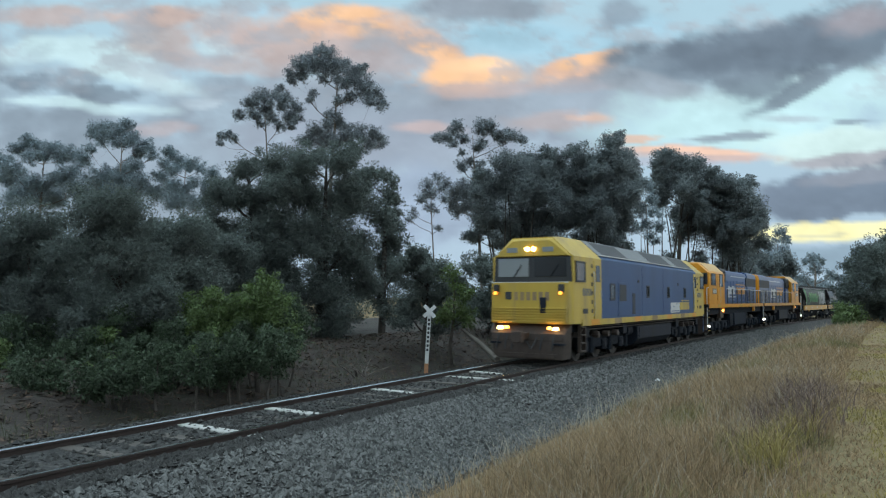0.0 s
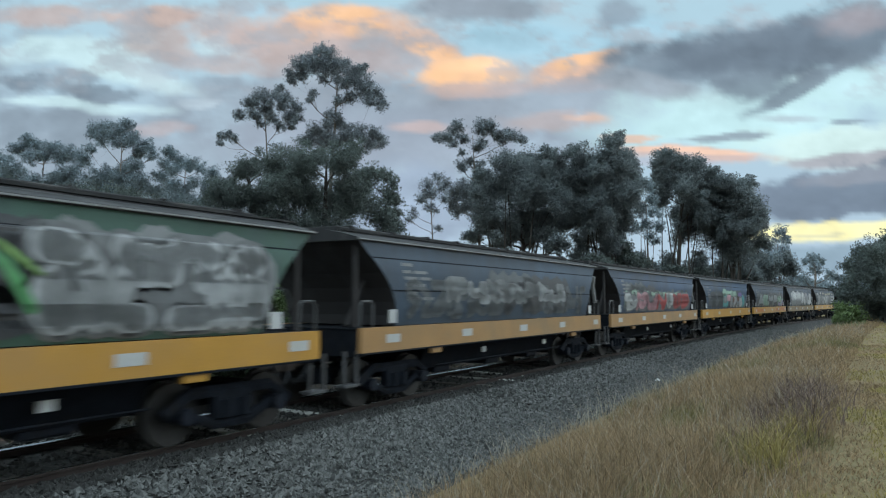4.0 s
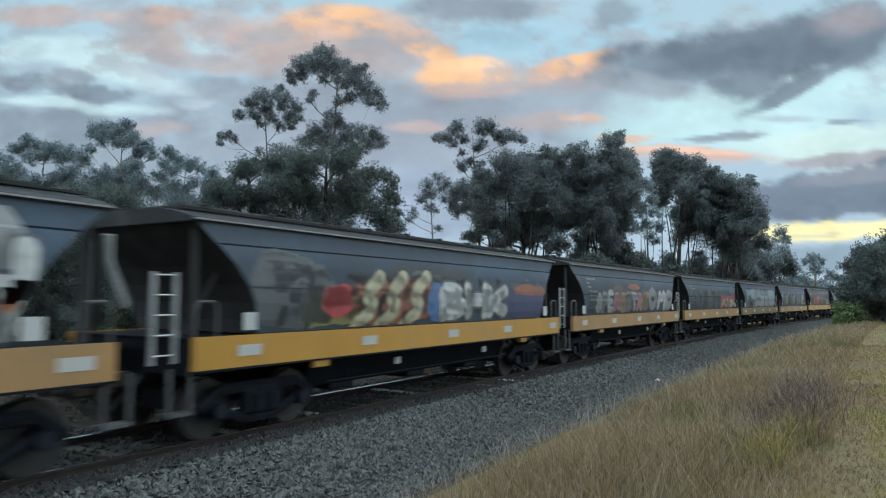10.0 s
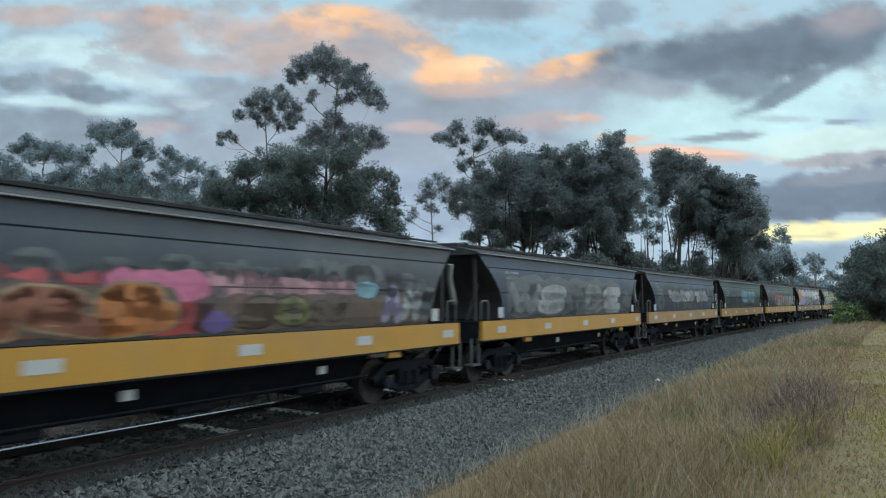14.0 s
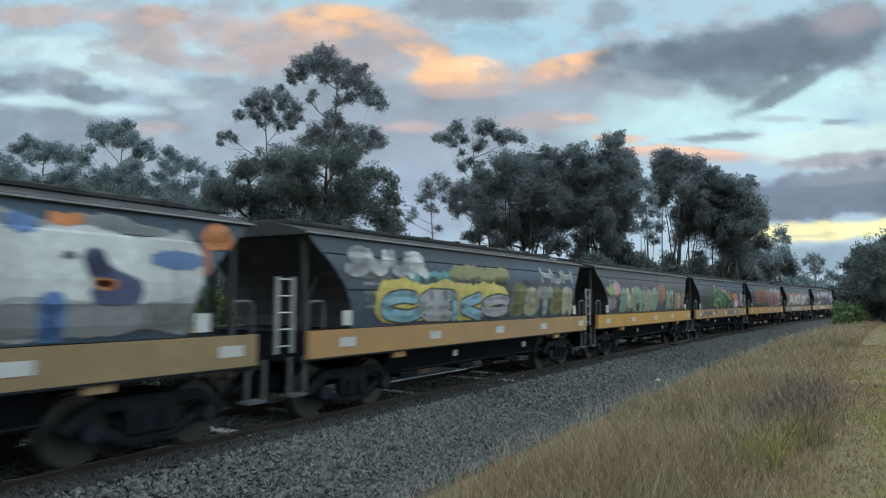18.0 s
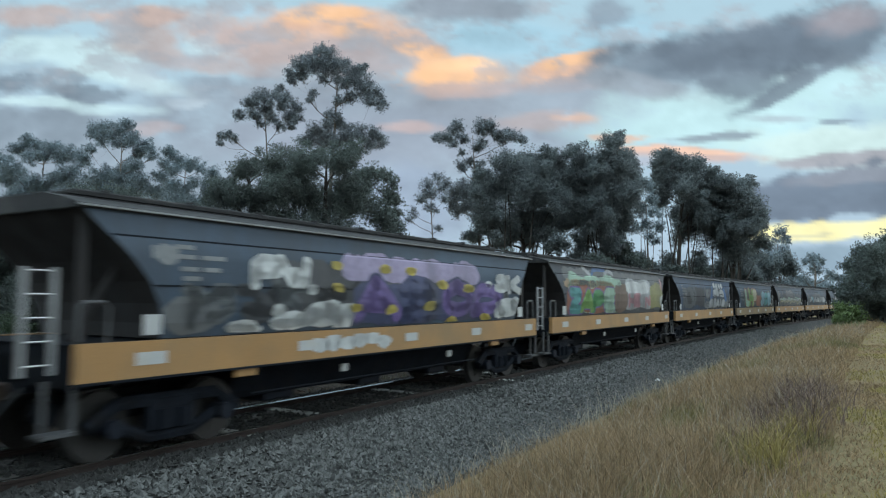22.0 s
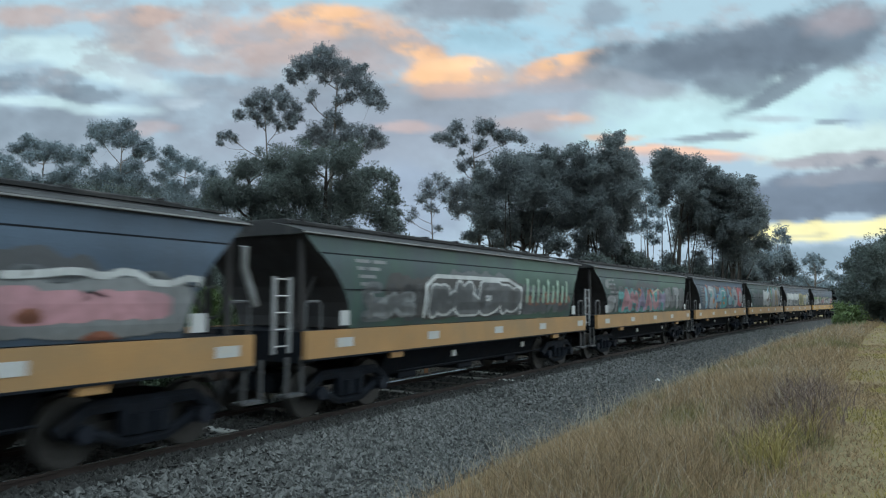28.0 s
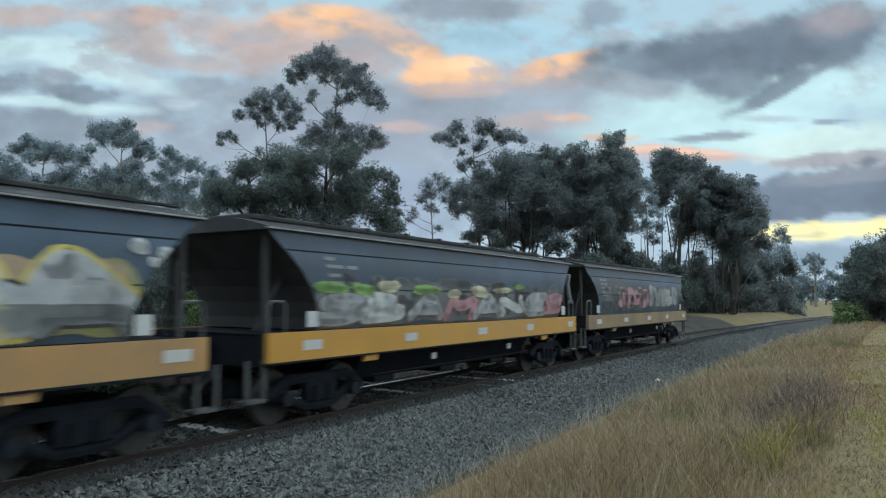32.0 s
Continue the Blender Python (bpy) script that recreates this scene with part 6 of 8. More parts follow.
def lead_loco():
    """Length 19 m; the front is at x = -9.5."""
    L, W = 9.5, 1.47
    top = new("lead_locomotive")
    mid = body_ring(W, 3.45, 0.72, 4.14)
    part("body", Shape().prism(mid, -6.75, 7.35), BLUE, top, "faded blue body sides")
    # cabs
    for s in (-1, 1):
        x_in, x_out = (-6.75, -L) if s < 0 else (7.35, L)
        nose = [(y * 0.955, z if z < 3 else z - 0.14) for y, z in mid]
        rake = x_out - s * 0.28
        sh = Shape().loft([(x_in, mid), (x_out - s * 1.0, mid), (rake, [(y * 0.985, z - (0.05 if z > 3.5 else 0)) for y, z in mid])])
        part("cab", sh, YELLOW, top, "yellow cab shell")
        low = [(y, z) for y, z in [(-W * 0.985, 1.28), (W * 0.985, 1.28), (W * 0.985, 2.62), (-W * 0.985, 2.62)]]
        lowf = [(y * 0.95, z) for y, z in low]
        part("nose_panel", Shape().loft([(rake - s * 0.004, low), (x_out - s * 0.04, lowf), (x_out, [(y * 0.92, z * 0.996) for y, z in lowf])]), YELLOW, top, "flat yellow front panel")
        part("white_rail", Shape().tube([(x_out - s * 0.02, -1.36, 2.60), (x_out - s * 0.02, 1.36, 2.60)], 0.022, 6), WHITE, top)
        # windscreen band
        part("screen_surround", Shape().loft([(rake + s * 0.004, [(-1.40, 2.62), (1.40, 2.62), (1.36, 3.46), (-1.36, 3.46)]), (rake + s * 0.05, [(-1.38, 2.62), (1.38, 2.62), (1.34, 3.44), (-1.34, 3.44)])]), GRILLE, top, "black windscreen surround")
        for y0, y1 in ((-1.22, -0.1), (0.1, 1.22)):
            part("windscreen", Shape().box(min(rake + s * 0.045, rake + s * 0.065), max(rake + s * 0.045, rake + s * 0.065), y0, y1, 2.80, 3.40, 0.004), SHEEN_GLASS if y0 > 0 else GLASS, top, "windscreen with a pale sheen in its colour" if y0 > 0 else "dark windscreen")
            part("wiper", Shape().tube([(rake + s * 0.09, (y0 + y1) / 2, 2.76), (rake + s * 0.09, y0 + 0.25, 3.2)], 0.012, 5), BLACK, top)
        # brow with headlights and marker boxes
        part("brow", Shape().loft([(rake + s * 0.004, [(-1.36, 3.47), (1.36, 3.47), (0.72, 4.06), (-0.72, 4.06)]), (rake + s * 0.06, [(-1.35, 3.45), (1.35, 3.45), (0.74, 4.03), (-0.74, 4.03)]), (rake + s * 0.11, [(-1.30, 3.48), (1.30, 3.48), (0.68, 3.97), (-0.68, 3.97)])]), YELLOW, top)
        for y in (-0.78, 0.5):
            part("marker_box", Shape().box(min(rake + s * 0.09, rake + s * 0.13), max(rake + s * 0.09, rake + s * 0.13), y - 0.02, y + 0.36, 3.60, 3.76, 0.004), SHEEN_GLASS, top)
        if s < 0:
            for y in (-0.11, 0.11):
                lens = Shape().tube([(rake - 0.10, y, 3.70), (rake - 0.155, y, 3.70)], 0.07, 14)
                part("headlight", lens, HEADLIGHT, top, "lit warm headlight")
            for y in (-0.98, 0.98):
                part("ditch_light", Shape().tube([(x_out - 0.02, y, 1.13), (x_out - 0.2, y, 1.13)], 0.06, 14), HEADLIGHT, top, "lit warm ditch light")
                part("ditch_indicator", Shape().tube([(x_out - 0.02, y * 0.76, 1.15), (x_out - 0.18, y * 0.8, 1.15)], 0.05, 12), DITCH, top, "amber lit lamp")
                part("marker_bracket", Shape().box(x_out - 0.1, x_out, y * 1.18 - 0.09, y * 1.18 + 0.09, 2.28, 2.54, 0.02), GRILLE, top)
                part("marker_lamp", Shape().tube([(x_out - 0.1, y * 1.18, 2.26), (x_out - 0.14, y * 1.18, 2.26)], 0.055, 12), MARKER, top, "amber marker lamp")
            nb = Shape()
            for i in range(6):
                y = -0.72 + i * 0.22
                nb.box(x_out - 0.006, x_out - 0.002, y, y + 0.14, 2.02, 2.3)
            part("worn_lettering", nb, SILL["dull"], top, "faded white lettering bars")
            part("socket_box", Shape().box(x_out - 0.07, x_out, -0.62, -0.42, 1.62, 2.12, 0.02), TANK, top)
            part("vent_square", Shape().box(x_out - 0.01, x_out + 0.01, 0.62, 0.84, 2.05, 2.3), GRILLE, top)
        ac = part("anticlimber", Shape().box(min(x_out - s * 0.02, x_out + s * 0.02), max(x_out - s * 0.02, x_out + s * 0.02), -1.33, 1.33, 1.30, 1.82), YELLOW, top, "ribbed yellow anticlimber")
        for i in range(6):
            z = 1.32 + i * 0.085
            part("rib", Shape().box(min(x_out - s * 0.02, x_out + s * 0.07), max(x_out - s * 0.02, x_out + s * 0.07), -1.33, 1.33, z, z + 0.045, 0.008), YELLOW, ac)
        pil = Shape().loft([(x_out - s * 0.25, [(-1.35, 0.2), (1.35, 0.2), (1.38, 1.28), (-1.38, 1.28)]), (x_out + s * 0.12, [(-1.2, 0.16), (1.2, 0.16), (1.3, 0.95), (-1.3, 0.95)]), (x_out + s * 0.16, [(-1.15, 0.16), (1.15, 0.16), (1.2, 0.7), (-1.2, 0.7)])])
        part("pilot", pil, PILOT, top, "rust-brown cowcatcher")
        coupler(top, x_out + s * 0.05, s)
        part("pilot_step", Shape().box(min(x_out, x_out + s * 0.2), max(x_out, x_out + s * 0.2), -1.3, -0.9, 0.62, 0.68), TANK, top)
        part("pilot_step", Shape().box(min(x_out, x_out + s * 0.2), max(x_out, x_out + s * 0.2), 0.9, 1.3, 0.62, 0.68), TANK, top)
        part("buffer_beam", Shape().box(min(x_out - s * 0.1, x_out + s * 0.17), max(x_out - s * 0.1, x_out + s * 0.17), -1.25, 1.25, 0.74, 0.98, 0.03), PILOT, top)
        part("pilot_plate", Shape().box(min(x_out + s * 0.15, x_out + s * 0.2), max(x_out + s * 0.15, x_out + s * 0.2), -1.0, 1.0, 0.2, 0.34, 0.01), PILOT, top)
        for y in (-0.95, -0.55, 0.45, 0.7, 1.0):
            part("air_hose", Shape().tube([(x_out + s * 0.14, y, 0.95), (x_out + s * 0.25, y, 0.75), (x_out + s * 0.26, y + 0.05, 0.45)], 0.025, 5), GRILLE, top)
        # cab side: window, door with its window, lettering
        c = x_out - s * 1.05
        side_window(top, min(x_out - s * 0.45, x_out - s * 1.15), max(x_out - s * 0.45, x_out - s * 1.15), 2.68, 3.24)
        dx = x_out - s * 2.35
        d = part("cab_door", Shape().box(dx - 0.34, dx + 0.34, -1.49, -1.465, 1.42, 3.36, 0.008), YELLOW, top, "yellow cab side door")
        part("door_pane", Shape().box(dx - 0.2, dx + 0.2, -1.497, -1.488, 2.66, 3.22), GLASS, d)
        part("door_handle", Shape().tube([(dx + 0.28, -1.51, 2.1), (dx + 0.28, -1.51, 2.4)], 0.014, 5), STEEL, d)
        bars(top, min(c + s * 0.1, c - s * 0.75), max(c + s * 0.1, c - s * 0.75), -1.472, 2.18, 2.42, 5, GREYPOST)
        for k in range(6):
            part("foothold", Shape().box(x_out - s * 1.83 - 0.07, x_out - s * 1.83 + 0.07, -1.482, -1.464, 1.62 + k * 0.3, 1.74 + k * 0.3), GRILLE, top)
        part("louvre", Shape().box(c - s * 0.15 - 0.22, c - s * 0.15 + 0.22, -1.482, -1.465, 1.6, 1.76), GRILLE, top)
        part("handrail", Shape().tube([(dx - 0.45, -1.5, 1.5), (dx - 0.45, -1.54, 1.6), (dx - 0.45, -1.54, 2.9), (dx - 0.45, -1.5, 3.0)], 0.016, 5), STEEL, top)
    # roof panels
    def roof_panel(name, x0, x1, material, k0=0.05, k1=0.95, lift=0.012):
        a, b = Vector((0, -W + 0.15, 3.62)), Vector((0, -0.72, 4.14))
        n = Vector((0, -(b.z - a.z), b.y - a.y)).normalized() * lift
        p, q = a.lerp(b, k0) + n, a.lerp(b, k1) + n
        for sg in (1, -1):
            pts = [(x0, sg * p.y, p.z), (x1, sg * p.y, p.z), (x1, sg * q.y, q.z), (x0, sg * q.y, q.z)]
            low = [(x, y, z - lift * 1.5) for x, y, z in pts]
            sh = Shape().face(*pts).face(*low)
            for k in range(4):
                sh.face(pts[k], pts[(k + 1) % 4], low[(k + 1) % 4], low[k])
            part(name, sh, material, top)
    roof_panel("roof_slope", -6.74, 7.34, GREYROOF, 0.0, 1.0, 0.006)
    part("roof_deck", Shape().box(-6.74, 7.34, -0.72, 0.72, 4.12, 4.155), GREYROOF, top, "pale grey roof")
    roof_panel("roof_grille", -6.2, -3.3, GRILLE)
    roof_panel("roof_grille", -0.2, 3.2, GRILLE)
    roof_panel("radiator_grille", 4.3, 7.3, GRILLE)
    part("gutter", Shape().box(-6.75, 7.35, -1.40, -1.34, 3.585, 3.615), STEEL, top)
    for x in (-4.5, 1.5, 5.7):
        part("roof_fan", Shape().tube([(x, 0, 4.15), (x, 0, 4.22)], 0.5, 16), GRILLE, top)
    part("exhaust", Shape().box(-1.6, -0.9, -0.2, 0.2, 4.15, 4.28, 0.02), GRILLE, top)
    # blue side: doors, windows, louvres
    door = part("engine_door", Shape().box(-5.0, -3.92, -1.485, -1.465, 1.46, 2.7, 0.006), BLUE, top)
    part("door_louvre", Shape().box(-4.85, -4.08, -1.494, -1.484, 2.0, 2.62), GRILLE, door)
    side_window(top, -5.82, -5.4, 2.08, 2.58, -1.472, "oval_window")
    for x in (-1.22, 1.97, 4.95):
        side_window(top, x - 0.14, x + 0.14, 2.2, 2.58, -1.472, "oval_window")
    for x in (-2.0, 1.1):
        part("body_seam", Shape().box(x, x + 0.02, -1.478, -1.468, 1.45, 3.4), NAVY, top)
    part("side_vent", Shape().box(-3.3, -2.95, -1.482, -1.466, 1.5, 2.3), GRILLE, top)
    for x in (-2.6, 3.6):
        part("filler_cap", Shape().box(x, x + 0.14, -1.49, -1.466, 2.72, 2.84), GRILLE, top)
    plate = part("white_panel", Shape().box(2.33, 3.94, -1.482, -1.468, 1.47, 1.93), WHITE, top, "white sign panel with dark marks")
    part("panel_marks", Shape().box(2.45, 3.85, -1.488, -1.481, 1.52, 1.56).box(2.8, 2.95, -1.488, -1.481, 1.72, 1.78).box(3.3, 3.5, -1.488, -1.481, 1.84, 1.88), NAVY, plate)
    part("yellow_panel", Shape().box(3.98, 5.8, -1.482, -1.468, 1.58, 1.94), YELLOW, top, "faded yellow sign panel")
    part("panel_line", Shape().box(4.2, 5.8, -1.488, -1.481, 2.0, 2.04), YELLOW, top)
    # sill stripe, patchy yellow
    for i in range(22):
        x = -8.6 + i * 0.79
        part("sill_stripe", Shape().box(x, x + 0.785, -1.492, -1.40, 1.2, 1.4), (YELLOW, SILL["dull"], YELLOW, AMBER)[(i * 7 + i // 3) % 4], top)
    # under the sill
    part("underframe", Shape().box(-L + 0.3, L - 0.3, -1.2, 1.2, 1.0, 1.29), BLACK, top)
    part("fuel_tank", Shape().prism([(-1.38, 1.0), (-1.38, 0.5), (-1.15, 0.26), (1.15, 0.26), (1.38, 0.5), (1.38, 1.0)], -2.4, 2.7), TANK, top, "grey fuel tank")
    part("tank_lid", Shape().box(-2.2, 0.2, -1.40, -1.375, 0.55, 0.96, 0.01), TANK, top)
    part("air_tank", Shape().tube([(-3.1, -1.05, 0.85), (-2.5, -1.05, 0.85)], 0.2, 12), TANK, top)
    for x in (-7.9, -3.9, 3.9, 7.9):
        part("sand_box", Shape().box(x - 0.22, x + 0.22, -1.36, -1.08, 0.78, 1.18, 0.03), TANK, top)
        part("sand_pipe", Shape().tube([(x, -1.2, 0.8), (x + 0.1, -1.1, 0.45), (x + 0.16, -0.9, 0.2)], 0.025, 5), BLACK, top)
    for x in (-6.9, -5.9, -4.9, 4.9, 5.9, 6.9):
        part("brake_cylinder", Shape().disc(x, -1.42, -1.2, 0.86, 0.11, 10), PILOT, top)
    for z in (1.06, 1.14):
        part("pipe_run", Shape().tube([(-8.6, -1.34, z), (8.6, -1.34, z)], 0.022, 5), PILOT, top)
    for i in range(4):
        part("cab_step", Shape().box(-8.6, -8.2, -1.46, -1.3, 0.36 + i * 0.26, 0.4 + i * 0.26), PILOT, top)
    part("step_hanger", Shape().box(-8.62, -8.58, -1.44, -1.32, 0.34, 1.24).box(-8.22, -8.18, -1.44, -1.32, 0.34, 1.24), PILOT, top)
    for x in (-5.9, 5.9):
        bogie(top, x, 3.7, 0.5, 3, heavy=True)
    return tagged(top, "faded blue and yellow double-cab diesel locomotive with lit headlights", "locomotive")


# ---- hood locomotives: cab at the front, long narrow hood, walkway and rails ----
def hood_loco(flip=False):
    """Length 16.4 m over the deck; the cab is at x = -8.2."""
    L, W = 8.2, 1.47
    top = new("hood_locomotive")
    cab_x = -L + 4.15
    ring = [(-1.40, 1.66), (1.40, 1.66), (1.40, 3.58), (1.32, 3.68), (0.78, 4.18), (-0.78, 4.18), (-1.32, 3.68), (-1.40, 3.58)]
    nose = [(y * 0.985, z if z < 3.6 else z - 0.06) for y, z in ring]
    part("cab", Shape().loft([(-L + 0.42, nose), (-L + 0.62, ring), (cab_x, ring)]), AMBER, top, "amber yellow cab")
    part("cab_roof", Shape().prism([(-1.33, 3.692), (-0.79, 4.195), (0.79, 4.195), (1.33, 3.692), (0.7, 4.16), (-0.7, 4.16)], -L + 0.66, cab_x - 0.02), LITCAB, top, "amber cab roof slope, its sky reflection painted paler")
    part("screen_surround", Shape().box(-L + 0.39, -L + 0.43, -1.3, 1.3, 2.92, 3.58), GRILLE, top)
    for y0, y1 in ((-1.2, -0.12), (0.12, 1.2)):
        part("windscreen", Shape().box(-L + 0.37, -L + 0.395, y0, y1, 2.98, 3.5), GLASS, top, "dark windscreen")
    part("nose_door", Shape().box(-L - 0.37, -L - 0.33, -0.35, 0.35, 1.9, 2.7, 0.01), AMBER, top)
    part("nose", Shape().box(-L - 0.34, -L + 0.44, -1.16, 1.16, 1.82, 2.8, 0.05), AMBER, top, "low amber nose")
    part("nose_top", Shape().box(-L - 0.3, -L + 0.42, -1.1, 1.1, 2.8, 2.86, 0.02), LITCAB, top)
    for y in (-0.15, 0.15):
        part("headlight", Shape().tube([(-L + 0.44, y, 3.88), (-L + 0.38, y, 3.88)], 0.1, 12), GLASS, top, "unlit headlight")
    side_window(top, -L + 0.86, -L + 1.78, 2.94, 3.5, -1.405)
    side_window(top, -L + 2.86, -L + 3.58, 2.88, 3.52, -1.405)
    nbr = part("number_board", Shape().box(-L + 1.12, -L + 2.06, -1.415, -1.402, 2.4, 2.7), GREYPOST, top, "grey board with plain bars")
    bars(nbr, -L + 1.18, -L + 2.0, -1.416, 2.46, 2.64, 4, WHITE)
    part("cab_step_door", Shape().box(-L + 2.2, -L + 2.72, -1.42, -1.40, 1.84, 3.5, 0.008), AMBER, top)
    part("handrail", Shape().tube([(-L + 2.8, -1.44, 1.9), (-L + 2.8, -1.47, 2.0), (-L + 2.8, -1.47, 2.9), (-L + 2.8, -1.44, 3.0)], 0.018, 5), STEEL, top)
    part("cab_rear", Shape().box(cab_x, cab_x + 1.4, -1.14, 1.14, 1.82, 3.06, 0.04), NAVY, top, "navy equipment cabinet behind the cab")
    part("intake_box", Shape().box(cab_x, cab_x + 1.4, -1.18, 1.18, 3.06, 3.98, 0.12), GRILLE, top, "dark air intake grille box")
    for k in range(7):
        part("intake_slat", Shape().box(cab_x + 0.1, cab_x + 1.3, -1.2, -1.175, 3.14 + k * 0.1, 3.18 + k * 0.1), BLACK, top)
    # hood
    h = [(-1.02, 1.82), (1.02, 1.82), (1.02, 3.62), (0.93, 3.86), (0.7, 3.96), (-0.7, 3.96), (-0.93, 3.86), (-1.02, 3.62)]
    part("hood", Shape().prism(h, cab_x + 0.7, 4.6), NAVY, top, "navy blue engine hood")
    rad = [(-1.06, 1.82), (1.06, 1.82), (1.06, 3.66), (0.98, 3.9), (0.72, 4.02), (-0.72, 4.02), (-0.98, 3.9), (-1.06, 3.66)]
    part("radiator_section", Shape().prism(rad, 4.6, 7.78), NAVY, top, "navy radiator section")
    part("radiator_grille", Shape().box(4.1, 7.7, -1.075, -1.015, 3.0, 3.58), GRILLE, top, "black radiator mesh")
    part("hood_end", Shape().loft([(7.78, [(y * 0.99, z) for y, z in rad]), (7.95, [(y * 0.9, z - (0.08 if z > 3 else 0)) for y, z in rad])]), AMBER, top, "amber yellow hood end")
    part("tail_lamp", Shape().tube([(7.95, -0.6, 3.3), (7.98, -0.6, 3.3)], 0.045, 12), TAIL, top, "lit red tail lamp")
    part("end_headlight", Shape().tube([(7.93, -0.12, 3.6), (7.99, -0.12, 3.6)], 0.09, 12).tube([(7.93, 0.12, 3.6), (7.99, 0.12, 3.6)], 0.09, 12), GLASS, top)
    for i in range(7):
        x = cab_x + 1.45 + i * 0.98
        d = part("hood_door", Shape().box(x, x + 0.94, -1.035, -1.018, 1.9, 3.3, 0.006), NAVY, top)
        part("latch", Shape().box(x + 0.86, x + 0.9, -1.05, -1.034, 2.0, 2.1), STEEL, d)
    for x in (4.75, 6.1):
        lv = Shape()
        for k in range(9):
            lv.box(x, x + 0.8, -1.075, -1.058, 1.98 + k * 0.1, 2.03 + k * 0.1)
        part("louvre", lv, GRILLE, top)
    part("hood_stripe", Shape().box(-0.55, 3.9, -1.034, -0.99, 3.56, 3.6), STEEL, top, "pale line along the hood")
    for x in (5.2, 6.3, 7.1):
        part("roof_fan", Shape().tube([(x, 0, 4.0), (x, 0, 4.08)], 0.48, 16), GRILLE, top)
    part("exhaust", Shape().box(0.6, 1.5, -0.22, 0.22, 3.94, 4.1, 0.03), GRILLE, top)
    part("horn", Shape().tube([(-L + 1.6, -0.3, 4.2), (-L + 1.1, -0.3, 4.26)], 0.05, 8), STEEL, top)
    # sign on the hood: white and yellow slanted blocks of lettering height, underlined and overlined
    wx, yx = (1.07, -1.83) if flip else (-1.5, 0.94)
    lead = -0.1 if flip else 0.1     # slant, so that both read alike once the vehicle is turned
    def slant(x0, x1, z0, z1):
        pts = [(x0, z0), (x1, z0), (x1 + lead * (z1 - z0) * 2, z1), (x0 + lead * (z1 - z0) * 2, z1)]
        sh = Shape()
        front, back = [(x, -1.05, z) for x, z in pts], [(x, -1.034, z) for x, z in pts]
        sh.face(*front).face(*back)
        for k in range(4):
            sh.face(front[k], front[(k + 1) % 4], back[(k + 1) % 4], back[k])
        return sh
    wsign = part("white_sign", slant(wx, wx + 2.3, 2.22, 2.29), WHITE, top, "white painted sign shapes")
    for i, (w, z0, z1) in enumerate(((0.34, 2.3, 2.95), (0.36, 2.42, 2.88), (0.3, 2.42, 2.88), (0.13, 2.42, 2.95), (0.2, 2.42, 2.98), (0.13, 2.42, 2.95), (0.3, 2.42, 2.88))):
        x = wx + (0.0, 0.38, 0.78, 1.12, 1.29, 1.53, 1.7)[i] + 0.02
        x = wx + 2.3 - (x - wx) - w if flip else x
        part("sign_block", slant(x, x + w, z0, z1), WHITE, wsign)
        if w > 0.25:
            part("sign_counter", Shape().box(x + w * 0.38, x + w * 0.66, -1.054, -1.049, 2.56, 2.7), NAVY, wsign)
    ysign = part("yellow_sign", slant(yx, yx + 2.73, 3.04, 3.1), AMBER, top, "amber painted sign shapes")
    e = yx if flip else yx + 2.67
    part("sign_upright", slant(e, e + 0.06, 2.44, 3.04), AMBER, ysign)
    for i in range(8):
        x = yx + 0.12 + i * 0.32
        part("sign_block", slant(x, x + 0.27, 2.44, 2.86 if i % 3 else 2.92), AMBER, ysign)
        part("sign_counter", Shape().box(x + 0.1, x + 0.17, -1.054, -1.049, 2.54, 2.68), NAVY, ysign)
    # deck, sill and rails
    part("deck", Shape().box(-L - 0.36, L, -W, W, 1.62, 1.81), BLACK, top)
    for y0, y1 in ((-W - 0.012, -W + 0.05), (W - 0.05, W + 0.012)):
        part("sill", Shape().box(-L, L, y0, y1, 1.6, 1.82), AMBER, top, "amber deck edge")
    for x in (-6.2, -0.1, 3.1) if not flip else (-4.3, -1.1, 2.5):
        part("bright_patch", Shape().box(x, x + 0.7, -W - 0.018, -W - 0.008, 1.64, 1.79), YELLOW, top)
    for x in (-4.9, 4.5):
        part("jacking_pad", Shape().box(x, x + 0.3, -W - 0.02, -W + 0.1, 1.3, 1.6), AMBER, top)
    top_rail = [(cab_x + 0.4, -W + 0.03, 2.72), (cab_x + 0.6, -W + 0.03, 2.74), (4.4, -W + 0.03, 2.74), (7.7, -W + 0.03, 2.74), (7.9, -W + 0.03, 2.68)]
    part("handrail", Shape().tube(top_rail, 0.022, 6), WHITE, top, "white walkway handrail")
    for i in range(9):
        x = cab_x + 0.6 + i * 1.38
        part("handrail_post", Shape().box(x - 0.03, x + 0.03, -W + 0.01, -W + 0.06, 1.8, 2.74), GREYPOST, top)
    part("gate_panel", Shape().box(6.9, 7.15, -W, -W + 0.03, 1.8, 2.7), GREYPOST, top)
    for s in (-1, 1):
        x = s * L
        st = Shape()
        for k in range(4):
            st.box(min(x - s * 0.05, x + s * 0.35), max(x - s * 0.05, x + s * 0.35), -1.45, -0.85, 0.35 + k * 0.36, 0.39 + k * 0.36)
        part("end_steps", st, TANK, top, "dark end steps")
        for k in range(4):
            part("step_edge", Shape().box(min(x - s * 0.05, x + s * 0.35), max(x - s * 0.05, x + s * 0.35), -1.475, -1.45, 0.35 + k * 0.36, 0.385 + k * 0.36), YELLOW, top, "yellow step edge")
